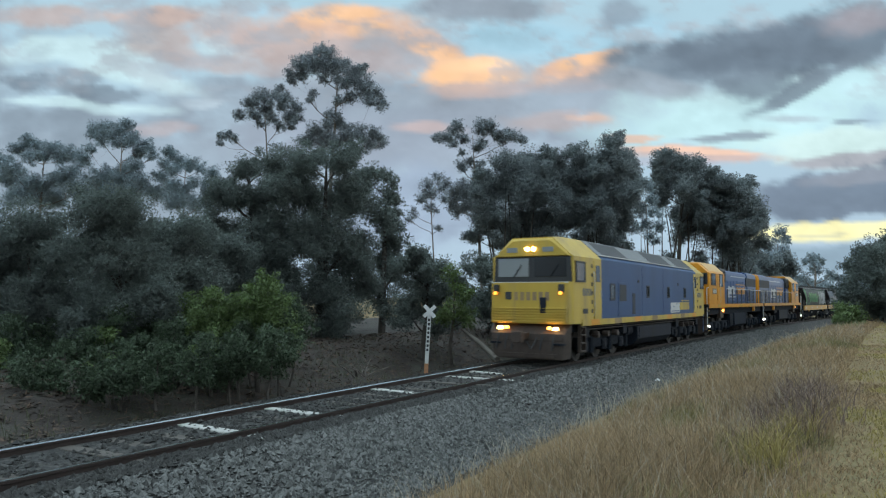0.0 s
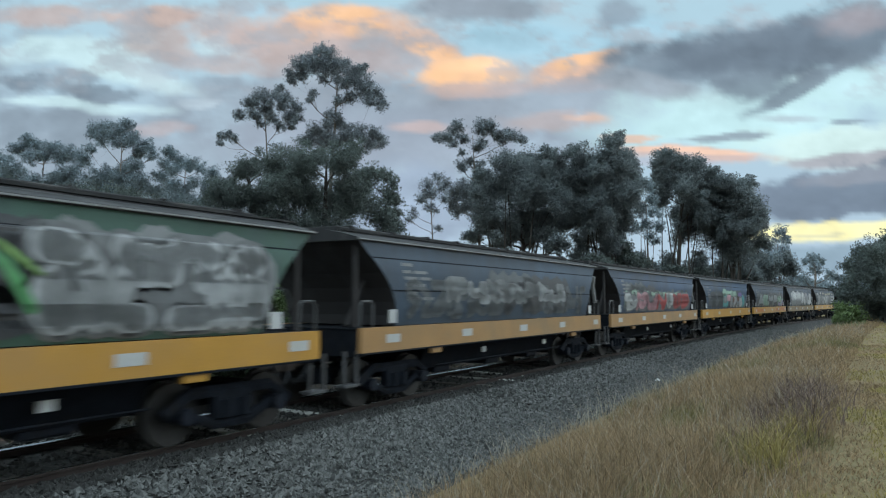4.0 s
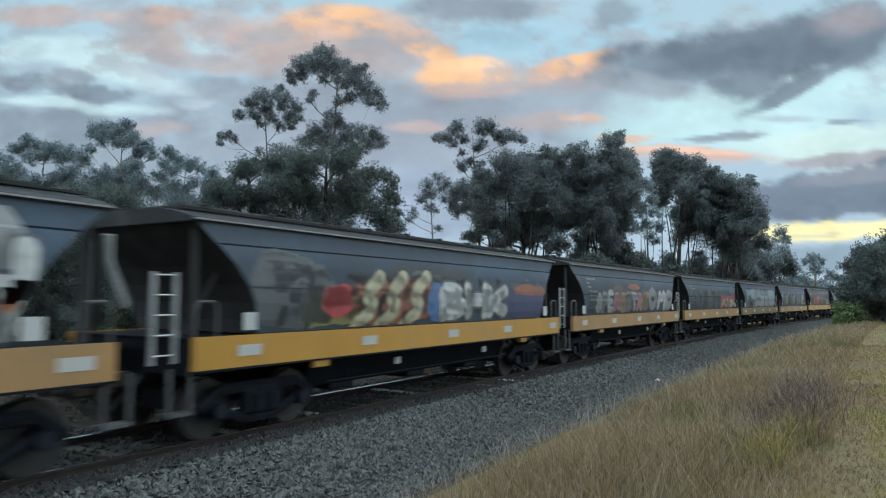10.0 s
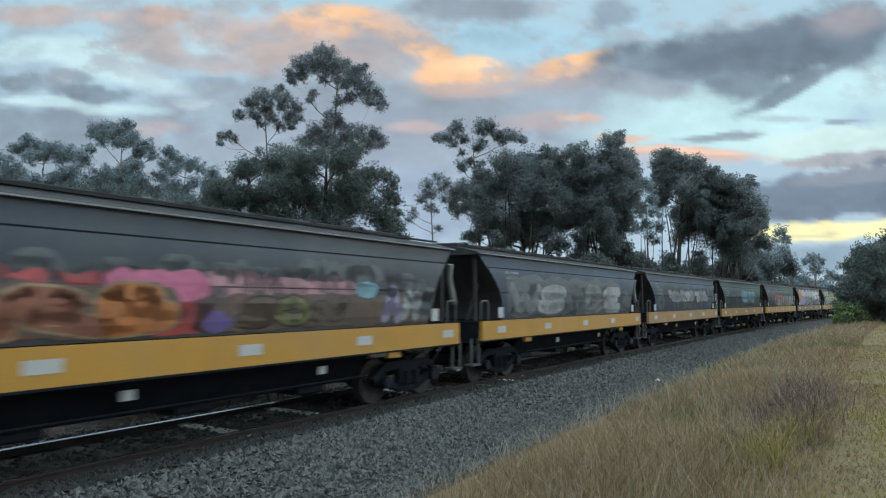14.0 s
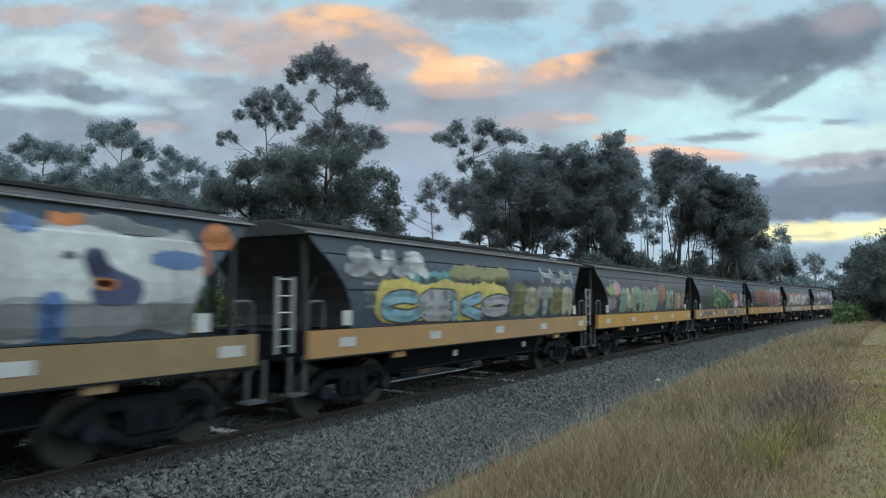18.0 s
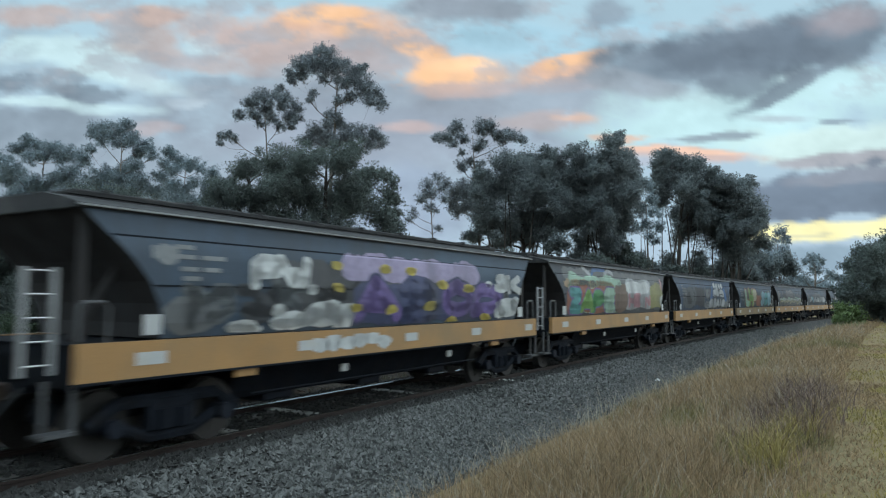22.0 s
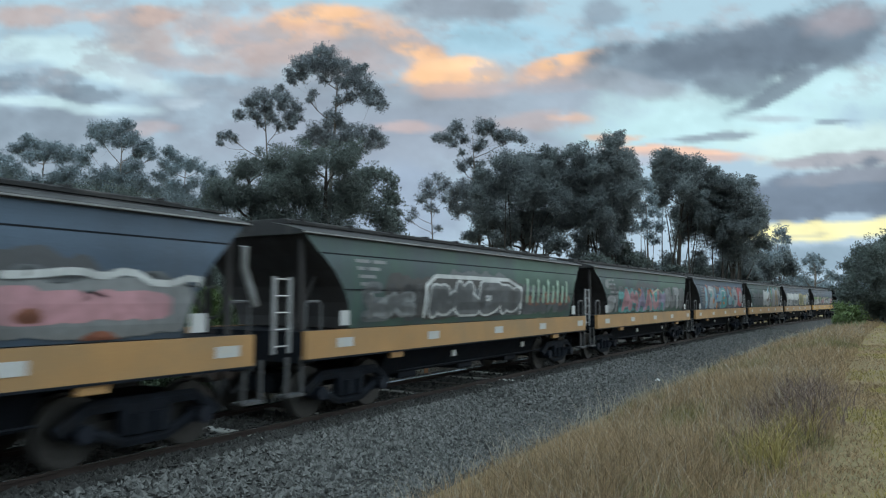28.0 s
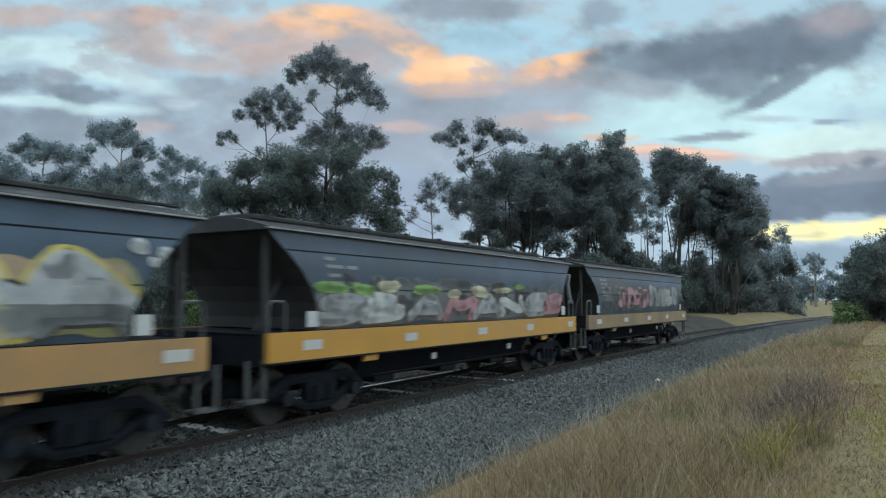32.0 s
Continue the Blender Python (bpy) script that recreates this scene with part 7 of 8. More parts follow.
        part("step_side", Shape().box(min(x, x + s * 0.38), max(x, x + s * 0.38), -1.2, -1.16, 0.3, 1.8), NAVY, top)
        part("end_rail", Shape().tube([(x + s * 0.3, -1.42, 0.5), (x + s * 0.3, -1.42, 2.7), (x - s * 0.1, -1.42, 2.74)], 0.022, 6), WHITE, top)
        part("step_light", Shape().tube([(x + s * 0.1, -1.40, 0.62), (x + s * 0.1, -1.50, 0.6)], 0.05, 12), STEPLIGHT, top, "lit white step lamp")
        part("pilot", Shape().loft([(x, [(-1.35, 0.25), (1.35, 0.25), (1.35, 1.6), (-1.35, 1.6)]), (x + s * 0.22, [(-1.2, 0.25), (1.2, 0.25), (1.25, 0.8), (-1.25, 0.8)])]), BLACK if s > 0 else PILOT, top)
        coupler(top, x, s)
    part("side_lamp", Shape().tube([(-L + 3.3, -1.42, 1.42), (-L + 3.3, -1.5, 1.42)], 0.06, 10), DITCH, top, "amber lit side lamp")
    part("lamp_box", Shape().box(-L + 2.9, -L + 3.7, -1.40, -1.2, 1.0, 1.58, 0.02), PILOT, top)
    part("underframe", Shape().box(-L + 0.2, L - 0.2, -1.3, 1.3, 1.22, 1.62), BLACK, top)
    part("fuel_tank", Shape().prism([(-1.4, 1.22), (-1.4, 0.5), (-1.2, 0.34), (1.2, 0.34), (1.4, 0.5), (1.4, 1.22)], -1.5, 2.1), TANK, top, "dark grey fuel tank")
    part("tank_end", Shape().box(-2.5, -1.6, -1.35, 1.35, 0.45, 1.2, 0.03), BLACK, top)
    part("air_tank", Shape().tube([(2.3, -1.15, 1.1), (3.4, -1.15, 1.1)], 0.13, 10), TANK, top)
    for x in (-5.0, 5.0):
        bogie(top, x, 3.5, 0.5, 3, heavy=True)
    return tagged(top, "navy blue hood diesel locomotive with amber yellow cab", "locomotive", "trailing locomotives")


def turned(top):
    """Mirrors a vehicle end for end, so that it runs the other way round."""
    for o in top.children_recursive:
        o.data.transform(Matrix.Diagonal((-1, 1, 1, 1)))
        o.data.flip_normals()
        o.matrix_basis.translation.x *= -1
    return top


def locos():
    TRAIN.append((lead_loco(), -55.2 + 9.5))
    TRAIN.append((hood_loco(), -35.3 + 8.2))
    third = tagged(turned(hood_loco(True)), "navy blue hood diesel locomotive running cab last")
    TRAIN.append((third, -1.9 - 8.2))


locos()


# ---- trees ----
AHEAD, RIGHT = Vector((math.cos(HEADING), math.sin(HEADING), 0)), Vector((math.sin(HEADING), -math.cos(HEADING), 0))


def spot(x, y, d):
    """The point d metres ahead of the bank in the direction of the sheet's (x, y)."""
    drop = y - 527 - 0.0053 * (x - 784)
    return AHEAD * d + RIGHT * ((x - 784) / 1230 * d) + Vector((0, 0, 2.09 - drop / 1230 * d))


def leaf_cloud(rng, centres, radii, per, length, width, flat=0.75):
    """Loose leaves in ragged clumps: triangles n x 3 x 3, their normals, and the middles of the sprays."""
    quads, normals, hubs = [], [], []
    for c, r in zip(centres, radii):
        k = 30
        d = rng.normal(size=(k, 3))
        d /= np.linalg.norm(d, axis=1)[:, None]
        sub = np.array(c) + d * r * rng.uniform(0.15, 0.92, (k, 1)) * np.array((1, 1, flat))
        hubs.append(sub)
        n = int(per * (r ** 2))
        pick = rng.integers(0, k, n)
        p = sub[pick] + np.clip(rng.normal(size=(n, 3)), -1.5, 1.5) * r * rng.uniform(0.12, 0.24, (k, 1))[pick] * np.array((1, 1, flat))
        a = rng.normal(size=(n, 3)) * np.array((1, 1, 0.9)) + np.array((0, 0, -0.3))
        a /= np.linalg.norm(a, axis=1)[:, None]
        b = np.cross(a, rng.normal(size=(n, 3)))
        b /= np.linalg.norm(b, axis=1)[:, None] + 1e-9
        l, w = length * rng.uniform(0.6, 1.3, (n, 1)), width * rng.uniform(0.6, 1.3, (n, 1))
        quads.append(np.stack([p - a * l * 0.5 + b * w * 0.5, p - a * l * 0.5 - b * w * 0.5, p + a * l * 0.5], 1))
        nv = (p - np.array(c)) / r + np.array((0, 0, 0.15)) + rng.normal(size=(n, 3)) * 0.55
        nv /= np.linalg.norm(nv, axis=1)[:, None] + 1e-9
        tri = quads[-1]
        away = np.einsum("ij,ij->i", np.cross(tri[:, 1] - tri[:, 0], tri[:, 2] - tri[:, 0]), nv) < 0
        tri[away] = tri[away][:, ::-1]
        normals.append(nv)
    return np.concatenate(quads), np.concatenate(normals), hubs


def tree(name, label, d, root, clumps, leaf, bark, seed, trunk=0.22, density=1.0, fork=0.45, category="tree", depth=1.0, flat=0.86, leaf_size=1.0, group="", fill=None, full=1.0, stems=0):
    """A tree or tall shrub: a tapered trunk, limbs to every clump, twigs, and a crown of leaves."""
    rng = np.random.default_rng(seed)
    top = new(name)
    base = spot(root, 527, d)
    base.z = -0.4
    top.location = base
    centres, radii = [], []
    for x, y, r in clumps:
        p = spot(x, y, d + rng.uniform(-1, 1) * depth * min(3.5, d * 0.05)) - base
        centres.append(tuple(p))
        radii.append(r * d / 1230 * full * (1.1 if bark is DARKBARK else 0.98))
    wooded = len(centres)
    if fill is None:
        fill = 2 if density > 1 and bark is DARKBARK else 1
    for x, y, r in clumps * fill:
        p = spot(x + rng.uniform(-1, 1) * r * 0.75, y + rng.uniform(-0.6, 0.7) * r, d + rng.uniform(-1, 1) * min(4.0, d * 0.06)) - base
        centres.append(tuple(p))
        radii.append(r * d / 1230 * rng.uniform(0.5, 0.85))
    px = d / 1230
    length, width = max(0.09, 4.8 * px) * leaf_size, max(0.042, 2.3 * px) * leaf_size
    quads, normals, hubs = leaf_cloud(rng, centres, radii, density * 1.05 / (px * px) * (length / (5.4 * px)) ** -2, length, width, flat)
    wood = Shape()
    mean = np.mean(np.array(centres), 0)
    highest = max(c[2] for c in centres)
    spine = [Vector((0, 0, 0)), Vector((mean[0] * 0.2 + rng.normal() * 0.1, mean[1] * 0.2, highest * 0.2)), Vector((mean[0] * 0.5, mean[1] * 0.5, highest * fork)), Vector((mean[0] * 0.8, mean[1] * 0.8, highest * 0.68)), Vector((mean[0], mean[1], highest * 0.9))]
    wood.tube(spine, [trunk * 1.25, trunk, trunk * 0.8, trunk * 0.5, trunk * 0.16], 8)
    for i in range(stems):
        foot, end = Vector((rng.uniform(-1, 1) * stems * 0.33, rng.uniform(-1, 1) * 1.5, 0)), Vector(centres[int(rng.integers(0, wooded))])
        r = trunk * rng.uniform(0.25, 0.5)
        bow = Vector((rng.normal() * 0.5, rng.normal() * 0.3, 0))
        wood.tube([foot, foot.lerp(end, 0.35) + bow, foot.lerp(end, 0.7) + bow * 0.6, end], [r, r * 0.85, r * 0.6, r * 0.2], 6)
    # each limb springs from the nearest wood below its clump
    nodes = [spine[i].lerp(spine[i + 1], k / 4) for i in range(1, 4) for k in range(4)] + [spine[0].lerp(spine[1], 0.6)]
    thick = [trunk * (0.9 - 0.7 * n.z / highest) for n in nodes]
    order = sorted(range(wooded), key=lambda i: math.hypot(centres[i][0] - mean[0], centres[i][1] - mean[1]) + 0.3 * centres[i][2])
    for i in order:
        c, r, sub = Vector(centres[i]), radii[i], hubs[i]
        cost = [(c - n).length + 3.0 * max(0, n.z - (c.z - 0.8 * r)) + 0.5 * max(0, (c - n).length - 2.2 * max(0.1, c.z - n.z)) for n in nodes]
        j = int(np.argmin(cost))
        a, lr = nodes[j], min(thick[j] * 0.75, trunk * 0.5)
        span = (c - a).length
        side = Vector((rng.normal(), rng.normal(), 0)) * 0.06 * span
        p1 = a.lerp(c, 0.33) + side - Vector((0, 0, 0.05 * span))
        p2 = a.lerp(c, 0.66) + side * 0.6 - Vector((0, 0, 0.07 * span))
        wood.tube([a, p1, p2, c], [lr, lr * 0.8, lr * 0.6, lr * 0.25], 5)
        nodes += [p1, p2]
        thick += [lr * 0.8, lr * 0.6]
        for h in sub[:9]:
            h = Vector(h)
            st = p2.lerp(c, rng.uniform(0.1, 0.95))
            wood.tube([st, st.lerp(h, 0.55) + Vector((rng.normal() * 0.06 * r, rng.normal() * 0.06 * r, -0.05 * r)), h], [lr * 0.34, lr * 0.22, lr * 0.07], 4)
    part("trunk", wood.mesh("trunk", bark), bark, top)
    part("crown", big_mesh("crown", quads, leaf, normals), leaf, top)
    return tagged(top, label, category, group)


def woods():
    tall = "tall gum tree with pale limbs and tufted open crown"
    tree("gum_tree", tall, 42, 568, [(561, 86, 18), (543, 96, 18), (580, 95, 18), (526, 106, 17), (511, 122, 13), (545, 113, 17), (563, 108, 18), (582, 112, 18), (600, 108, 17), (528, 126, 13), (511, 138, 9), (616, 120, 17), (634, 121, 16), (608, 140, 15), (627, 138, 16), (650, 146, 17), (640, 157, 15), (618, 166, 14), (597, 174, 12), (660, 163, 16), (672, 182, 14), (652, 174, 13), (549, 160, 9), (542, 172, 8), (566, 134, 10), (590, 134, 10), (586, 200, 13), (578, 216, 16), (603, 221, 16), (556, 226, 15), (545, 242, 17), (632, 230, 16), (657, 234, 16), (672, 248, 13), (650, 251, 14), (616, 240, 18), (570, 243, 20), (592, 246, 20)], LEAF_GUM, BARK, 11, 0.16, 0.95, fill=2, full=1.32, leaf_size=0.74, flat=0.86, group="gum trees beyond the line")
    tree("gum_tree", "slender leaning gum with two round tufts", 41, 500, [(456, 164, 16), (480, 158, 16), (436, 179, 15), (418, 199, 12), (464, 186, 16), (493, 178, 17), (518, 183, 14), (443, 199, 13), (473, 206, 14), (506, 202, 15), (523, 204, 11), (456, 215, 10), (490, 218, 11), (511, 218, 9), (500, 165, 11), (388, 238, 11), (408, 243, 9), (384, 250, 8), (396, 234, 8)], LEAF_GUM, BARK, 12, 0.10, 1.0, fork=0.5, fill=2, full=1.25, leaf_size=0.74, flat=0.86, group="gum trees beyond the line")
    # far gums on the near end of the wood
    far = "distant hazy gum tree with flat-topped crown"
    tree("gum_tree", far, 62, 60, [(38, 250, 19), (24, 262, 17), (59, 258, 19), (84, 260, 18), (108, 266, 18), (131, 272, 17), (46, 278, 16), (12, 296, 22), (97, 280, 15), (139, 286, 15), (72, 276, 14), (-8, 280, 22), (118, 309, 24), (92, 314, 24), (17, 316, 26), (55, 326, 28), (130, 336, 28), (20, 350, 34), (80, 352, 34)], LEAF_HAZED, BARK, 13, 0.17, 1.15, fill=1, full=1.15, leaf_size=0.8, flat=0.86, group="gum trees beyond the line")
    tree("gum_tree", far, 60, 200, [(158, 228, 18), (178, 226, 20), (203, 225, 20), (192, 240, 18), (228, 238, 18), (216, 248, 16), (253, 254, 15), (237, 267, 15), (262, 274, 12), (148, 258, 12), (246, 262, 14), (170, 244, 14), (186, 306, 22), (219, 304, 24), (160, 318, 24), (206, 330, 30), (246, 326, 26), (176, 346, 32), (226, 352, 32)], LEAF_HAZED, BARK, 14, 0.17, 1.15, fill=1, full=1.15, leaf_size=0.8, flat=0.86, group="gum trees beyond the line")
    tree("gum_tree", far, 58, 318, [(295, 271, 17), (312, 284, 17), (286, 288, 15), (333, 288, 16), (350, 297, 14), (302, 300, 13), (283, 314, 20), (300, 330, 20), (322, 334, 20), (371, 306, 18), (362, 330, 22), (388, 330, 20), (340, 320, 12), (276, 340, 24), (310, 356, 26), (350, 360, 26)], LEAF_HAZED, BARK, 15, 0.15, 1.15, fill=1, full=1.15, leaf_size=0.8, flat=0.86, group="gum trees beyond the line")
    # the dark wattles before the tall gum
    wattle = "dense dark green wattle tree beside the cutting"
    tree("wattle_tree", wattle, 31, 470, [(430, 300, 36), (484, 288, 38), (400, 344, 40), (462, 352, 56), (380, 402, 46), (448, 430, 60), (400, 470, 50), (480, 490, 50), (420, 540, 40)], LEAF_DARK, DARKBARK, 16, 0.22, 1.5, leaf_size=0.86, category="tree", group="wattle trees")
    tree("wattle_tree", wattle, 30, 572, [(540, 280, 42), (600, 284, 42), (540, 350, 56), (612, 352, 58), (548, 430, 62), (622, 430, 56), (572, 505, 60), (640, 500, 44), (510, 530, 46), (600, 560, 46)], LEAF_DARK, DARKBARK, 17, 0.24, 1.5, leaf_size=0.86, group="wattle trees")
    tree("wattle_tree", "dark wattle with feathery upright outer twigs", 32, 676, [(650, 318, 34), (684, 310, 18), (692, 350, 22), (672, 380, 36), (700, 376, 16), (690, 424, 32), (668, 460, 36), (700, 480, 30), (680, 530, 36)], LEAF_DARK, DARKBARK, 18, 0.16, 1.2, group="wattle trees", leaf_size=1.1)
    # thicket close to the line
    bush = "dense dark green shrub at the cutting's edge"
    tree("shrub", bush, 21, 90, [(60, 410, 62), (20, 470, 70), (110, 450, 66), (40, 545, 70), (110, 540, 66), (10, 600, 54), (96, 610, 50), (-50, 430, 70), (-60, 530, 80)], LEAF_DARK, DARKBARK, 19, 0.12, 1.5, category="shrub", group="thicket shrubs")
    tree("shrub", bush, 20, 215, [(160, 370, 56), (216, 384, 52), (180, 450, 66), (246, 460, 60), (190, 535, 64), (260, 540, 54), (170, 600, 40), (236, 600, 36)], LEAF_DARK, DARKBARK, 20, 0.12, 1.5, category="shrub", group="thicket shrubs")
    tree("shrub", bush, 23, 320, [(290, 410, 46), (340, 424, 42), (300, 470, 54), (352, 490, 46), (300, 540, 40)], LEAF_DARK, DARKBARK, 21, 0.1, 1.5, category="shrub", group="thicket shrubs")
    tree("shrub", "fresh green wattle shrub catching the light", 18.5, 462, [(470, 500, 26), (452, 530, 34), (490, 540, 34), (430, 560, 40), (480, 580, 44), (512, 572, 26), (420, 604, 38), (470, 620, 36), (508, 612, 26)], LEAF_GREEN, DARKBARK, 22, 0.06, 1.3, category="shrub", group="green shrubs")
    tree("shrub", "low bright green shrub beside the cutting", 19.5, 380, [(344, 536, 28), (380, 530, 28), (360, 566, 34), (396, 570, 30), (330, 580, 26), (380, 606, 34)], LEAF_GREEN, DARKBARK, 23, 0.05, 1.1, category="shrub", group="green shrubs")
    tree("shrub", bush, 27, 752, [(742, 450, 22), (716, 474, 30), (770, 480, 34), (740, 510, 44), (790, 520, 36), (724, 550, 36), (780, 560, 36), (812, 500, 18)], LEAF_DARK, DARKBARK, 24, 0.09, 1.4, category="shrub", group="thicket shrubs")
    tree("shrub", "grey-green shrub with upright sprays", 26, 800, [(800, 486, 22), (822, 520, 26), (794, 550, 28), (826, 560, 24)], LEAF_GREEN, DARKBARK, 25, 0.06, 0.9, category="shrub", group="green shrubs")
    tree("shrub", bush, 36, 850, [(850, 470, 34), (880, 520, 46), (840, 540, 40), (920, 560, 40), (900, 480, 40), (960, 520, 44), (990, 560, 40)], LEAF_DARK, DARKBARK, 26, 0.1, 1.3, category="shrub", group="thicket shrubs")
    # low growth along the foot of the thicket
    rng = random.Random(31)
    for i in range(30):
        x = -90 + i * 21 + rng.uniform(-9, 9)
        row = i % 3
        d, y = (15.2, 17.0, 19.0)[row] + rng.uniform(0, 0.9), (690, 655, 618)[row] - max(0, x) * (0.13, 0.11, 0.09)[row] + rng.uniform(-10, 10)
        k = (1.0, 0.9, 1.0)[row]
        tree("shrub", "low scrubby undergrowth on the soil bank", d, x, [(x - 18, y, 30 * k), (x + 20, y + 8, 30 * k), (x, y + 24, 26 * k), (x + 6, y - 30, 26 * k)], LEAF_GREEN if i % 9 == 4 else SCRUB, DARKBARK, 140 + i, 0.03, 1.0, category="shrub", group="thicket shrubs")
    for i in range(9):
        x = -60 + i * 66
        tree("shrub", bush, 26 + (i % 3) * 2, x, [(x, 470, 52), (x + 30, 520, 50), (x - 26, 540, 50), (x + 4, 420 + 20 * (i % 2), 40), (x, 590, 46)], LEAF_DARK, DARKBARK, 160 + i, 0.1, 1.2, category="shrub", group="thicket shrubs")
    # gums in the middle of the wood
    tree("gum_tree", "small sparse gum with thin bare limbs", 56, 776, [(774, 314, 13), (755, 327, 13), (788, 324, 11), (764, 342, 13), (778, 334, 11), (750, 346, 11), (786, 350, 9), (758, 364, 9), (730, 376, 10), (724, 388, 8), (776, 404, 8), (742, 352, 10), (770, 372, 8)], LEAF_GUM, BARK, 27, 0.09, 0.85, fork=0.4, fill=0, full=1.35, leaf_size=0.74, group="gum trees beyond the line")
    tree("gum_tree", tall, 66, 858, [(808, 220, 16), (800, 228, 14), (774, 241, 13), (786, 238, 11), (820, 243, 12), (797, 247, 12), (858, 217, 18), (848, 226, 14), (868, 224, 15), (882, 235, 16), (908, 235, 16), (890, 246, 14), (922, 243, 12), (848, 254, 12), (858, 250, 9), (816, 268, 9), (816, 290, 13), (831, 285, 12), (846, 294, 14), (816, 328, 15), (802, 337, 18), (824, 345, 19), (802, 357, 16), (812, 371, 17), (834, 367, 18), (842, 326, 16)], LEAF_GUM, BARK, 28, 0.16, 1.1, fill=1, full=1.15, leaf_size=0.74, flat=0.88, group="gum trees beyond the line")
    dense = "broad dense gum tree, dark against the sky"
    tree("gum_tree", dense, 64, 930, [(896, 290, 34), (944, 284, 34), (982, 278, 26), (890, 336, 40), (950, 336, 50), (870, 376, 34), (924, 388, 46), (862, 318, 26), (850, 346, 28), (924, 300, 30), (968, 310, 34), (1000, 320, 36), (1004, 360, 36), (976, 396, 34), (906, 402, 30), (858, 400, 26), (840, 420, 20), (944, 416, 26), (992, 430, 24), (884, 428, 20)], LEAF_DENSE, DARKBARK, 29, 0.26, 1.4, leaf_size=0.84, stems=15, group="gum trees beyond the line")
    tree("gum_tree", dense, 66, 1062, [(1014, 270, 20), (1052, 280, 36), (1086, 252, 24), (1098, 238, 14), (1112, 276, 26), (1030, 330, 46), (1086, 316, 48), (1056, 384, 48), (1108, 366, 34), (1026, 300, 34), (1070, 300, 36), (1100, 300, 32), (1118, 300, 24), (1124, 330, 24), (1040, 360, 36), (1080, 350, 40), (1016, 390, 32), (1060, 404, 32), (1100, 400, 30), (1034, 428, 22), (1082, 432, 24)], LEAF_DENSE, DARKBARK, 30, 0.26, 1.4, leaf_size=0.84, stems=15, group="gum trees beyond the line")
    tree("gum_tree", "young gum with thin leaves, paled for haze", 72, 1150, [(1132, 316, 16), (1148, 330, 18), (1128, 346, 16), (1152, 352, 18), (1136, 372, 18), (1160, 376, 18), (1144, 396, 18), (1168, 400, 16), (1126, 404, 16), (1152, 420, 16)], LEAF_HAZED, BARK, 31, 0.12, 0.8, leaf_size=0.85, stems=3, group="gum trees beyond the line")
    tree("gum_tree", dense, 80, 1196, [(1172, 286, 22), (1200, 284, 28), (1228, 292, 26), (1180, 318, 24), (1216, 326, 34), (1246, 336, 34), (1206, 374, 24), (1240, 390, 34), (1190, 300, 30), (1176, 340, 26), (1226, 310, 30), (1230, 360, 34), (1252, 370, 32), (1220, 404, 28)], LEAF_DENSE, DARKBARK, 32, 0.26, 1.35, leaf_size=0.84, stems=9, group="gum trees beyond the line")
    tree("gum_tree", dense, 82, 1292, [(1262, 312, 26), (1294, 328, 28), (1322, 330, 24), (1336, 356, 20), (1284, 370, 40), (1326, 386, 34), (1346, 392, 16), (1262, 410, 40), (1310, 430, 44), (1350, 430, 22), (1276, 336, 32), (1306, 350, 34), (1330, 372, 26), (1270, 386, 34), (1300, 400, 36)], LEAF_DENSE, DARKBARK, 33, 0.28, 1.35, leaf_size=0.84, stems=9, group="gum trees beyond the line")
    tree("gum_tree", "distant gum with a round tuft above the wood", 105, 1384, [(1384, 412, 18), (1372, 424, 10), (1390, 444, 16), (1366, 452, 20), (1390, 474, 20), (1352, 478, 20)], LEAF_HAZED, BARK, 34, 0.2, 0.9, group="gum trees beyond the line")
    tree("gum_tree", "distant gum with a round tuft above the wood", 150, 1442, [(1440, 456, 14), (1424, 464, 9), (1458, 462, 10), (1444, 480, 18), (1470, 486, 12), (1420, 490, 12)], LEAF_HAZED, BARK, 35, 0.25, 0.9, group="gum trees beyond the line")
    # undergrowth along the far side of the bend
    for i, (x, y, r, d) in enumerate(((1060, 500, 44, 60), (1130, 505, 44, 66), (1190, 510, 36, 74), (1240, 515, 36, 84), (1290, 520, 34, 92), (1340, 520, 28, 104), (1380, 522, 20, 118), (1090, 450, 34, 70))):
        tree("shrub", "dark undergrowth shrub along the bend", d, x, [(x, y, r), (x - r * 0.7, y + r * 0.4, r * 0.8), (x + r * 0.7, y + r * 0.3, r * 0.8), (x, y - r * 0.7, r * 0.6)], LEAF_DARK, DARKBARK, 60 + i, 0.1, 1.3, category="shrub", group="thicket shrubs")
    for i in range(15):
        x, d = 1020 + i * 26, 66 + i * 2.6
        y = 520 + 8 * (i % 2)
        tree("shrub", "dark undergrowth shrub along the bend", d, x, [(x, y, 30), (x - 14, y + 26, 28), (x + 14, y + 34, 26), (x + 6 * (i % 3 - 1), y - 30 - 8 * (i % 3), 26), (x + 8, y - 62 + 10 * (i % 2), 18)], LEAF_DENSE, DARKBARK, 230 + i, 0.1, 1.2, category="shrub", group="thicket shrubs", leaf_size=1.1)
    for i in range(11):
        x = 1330 + i * 26
        tree("far_tree", "distant dark tree on the horizon", 190 + 13 * (i % 4), x, [(x, 508, 19), (x + 13, 516, 17), (x - 8, 492 + 6 * (i % 3), 13), (x + 6, 526, 15)], LEAF_HAZED, BARK, 80 + i, 0.2, 1.3, group="far trees")
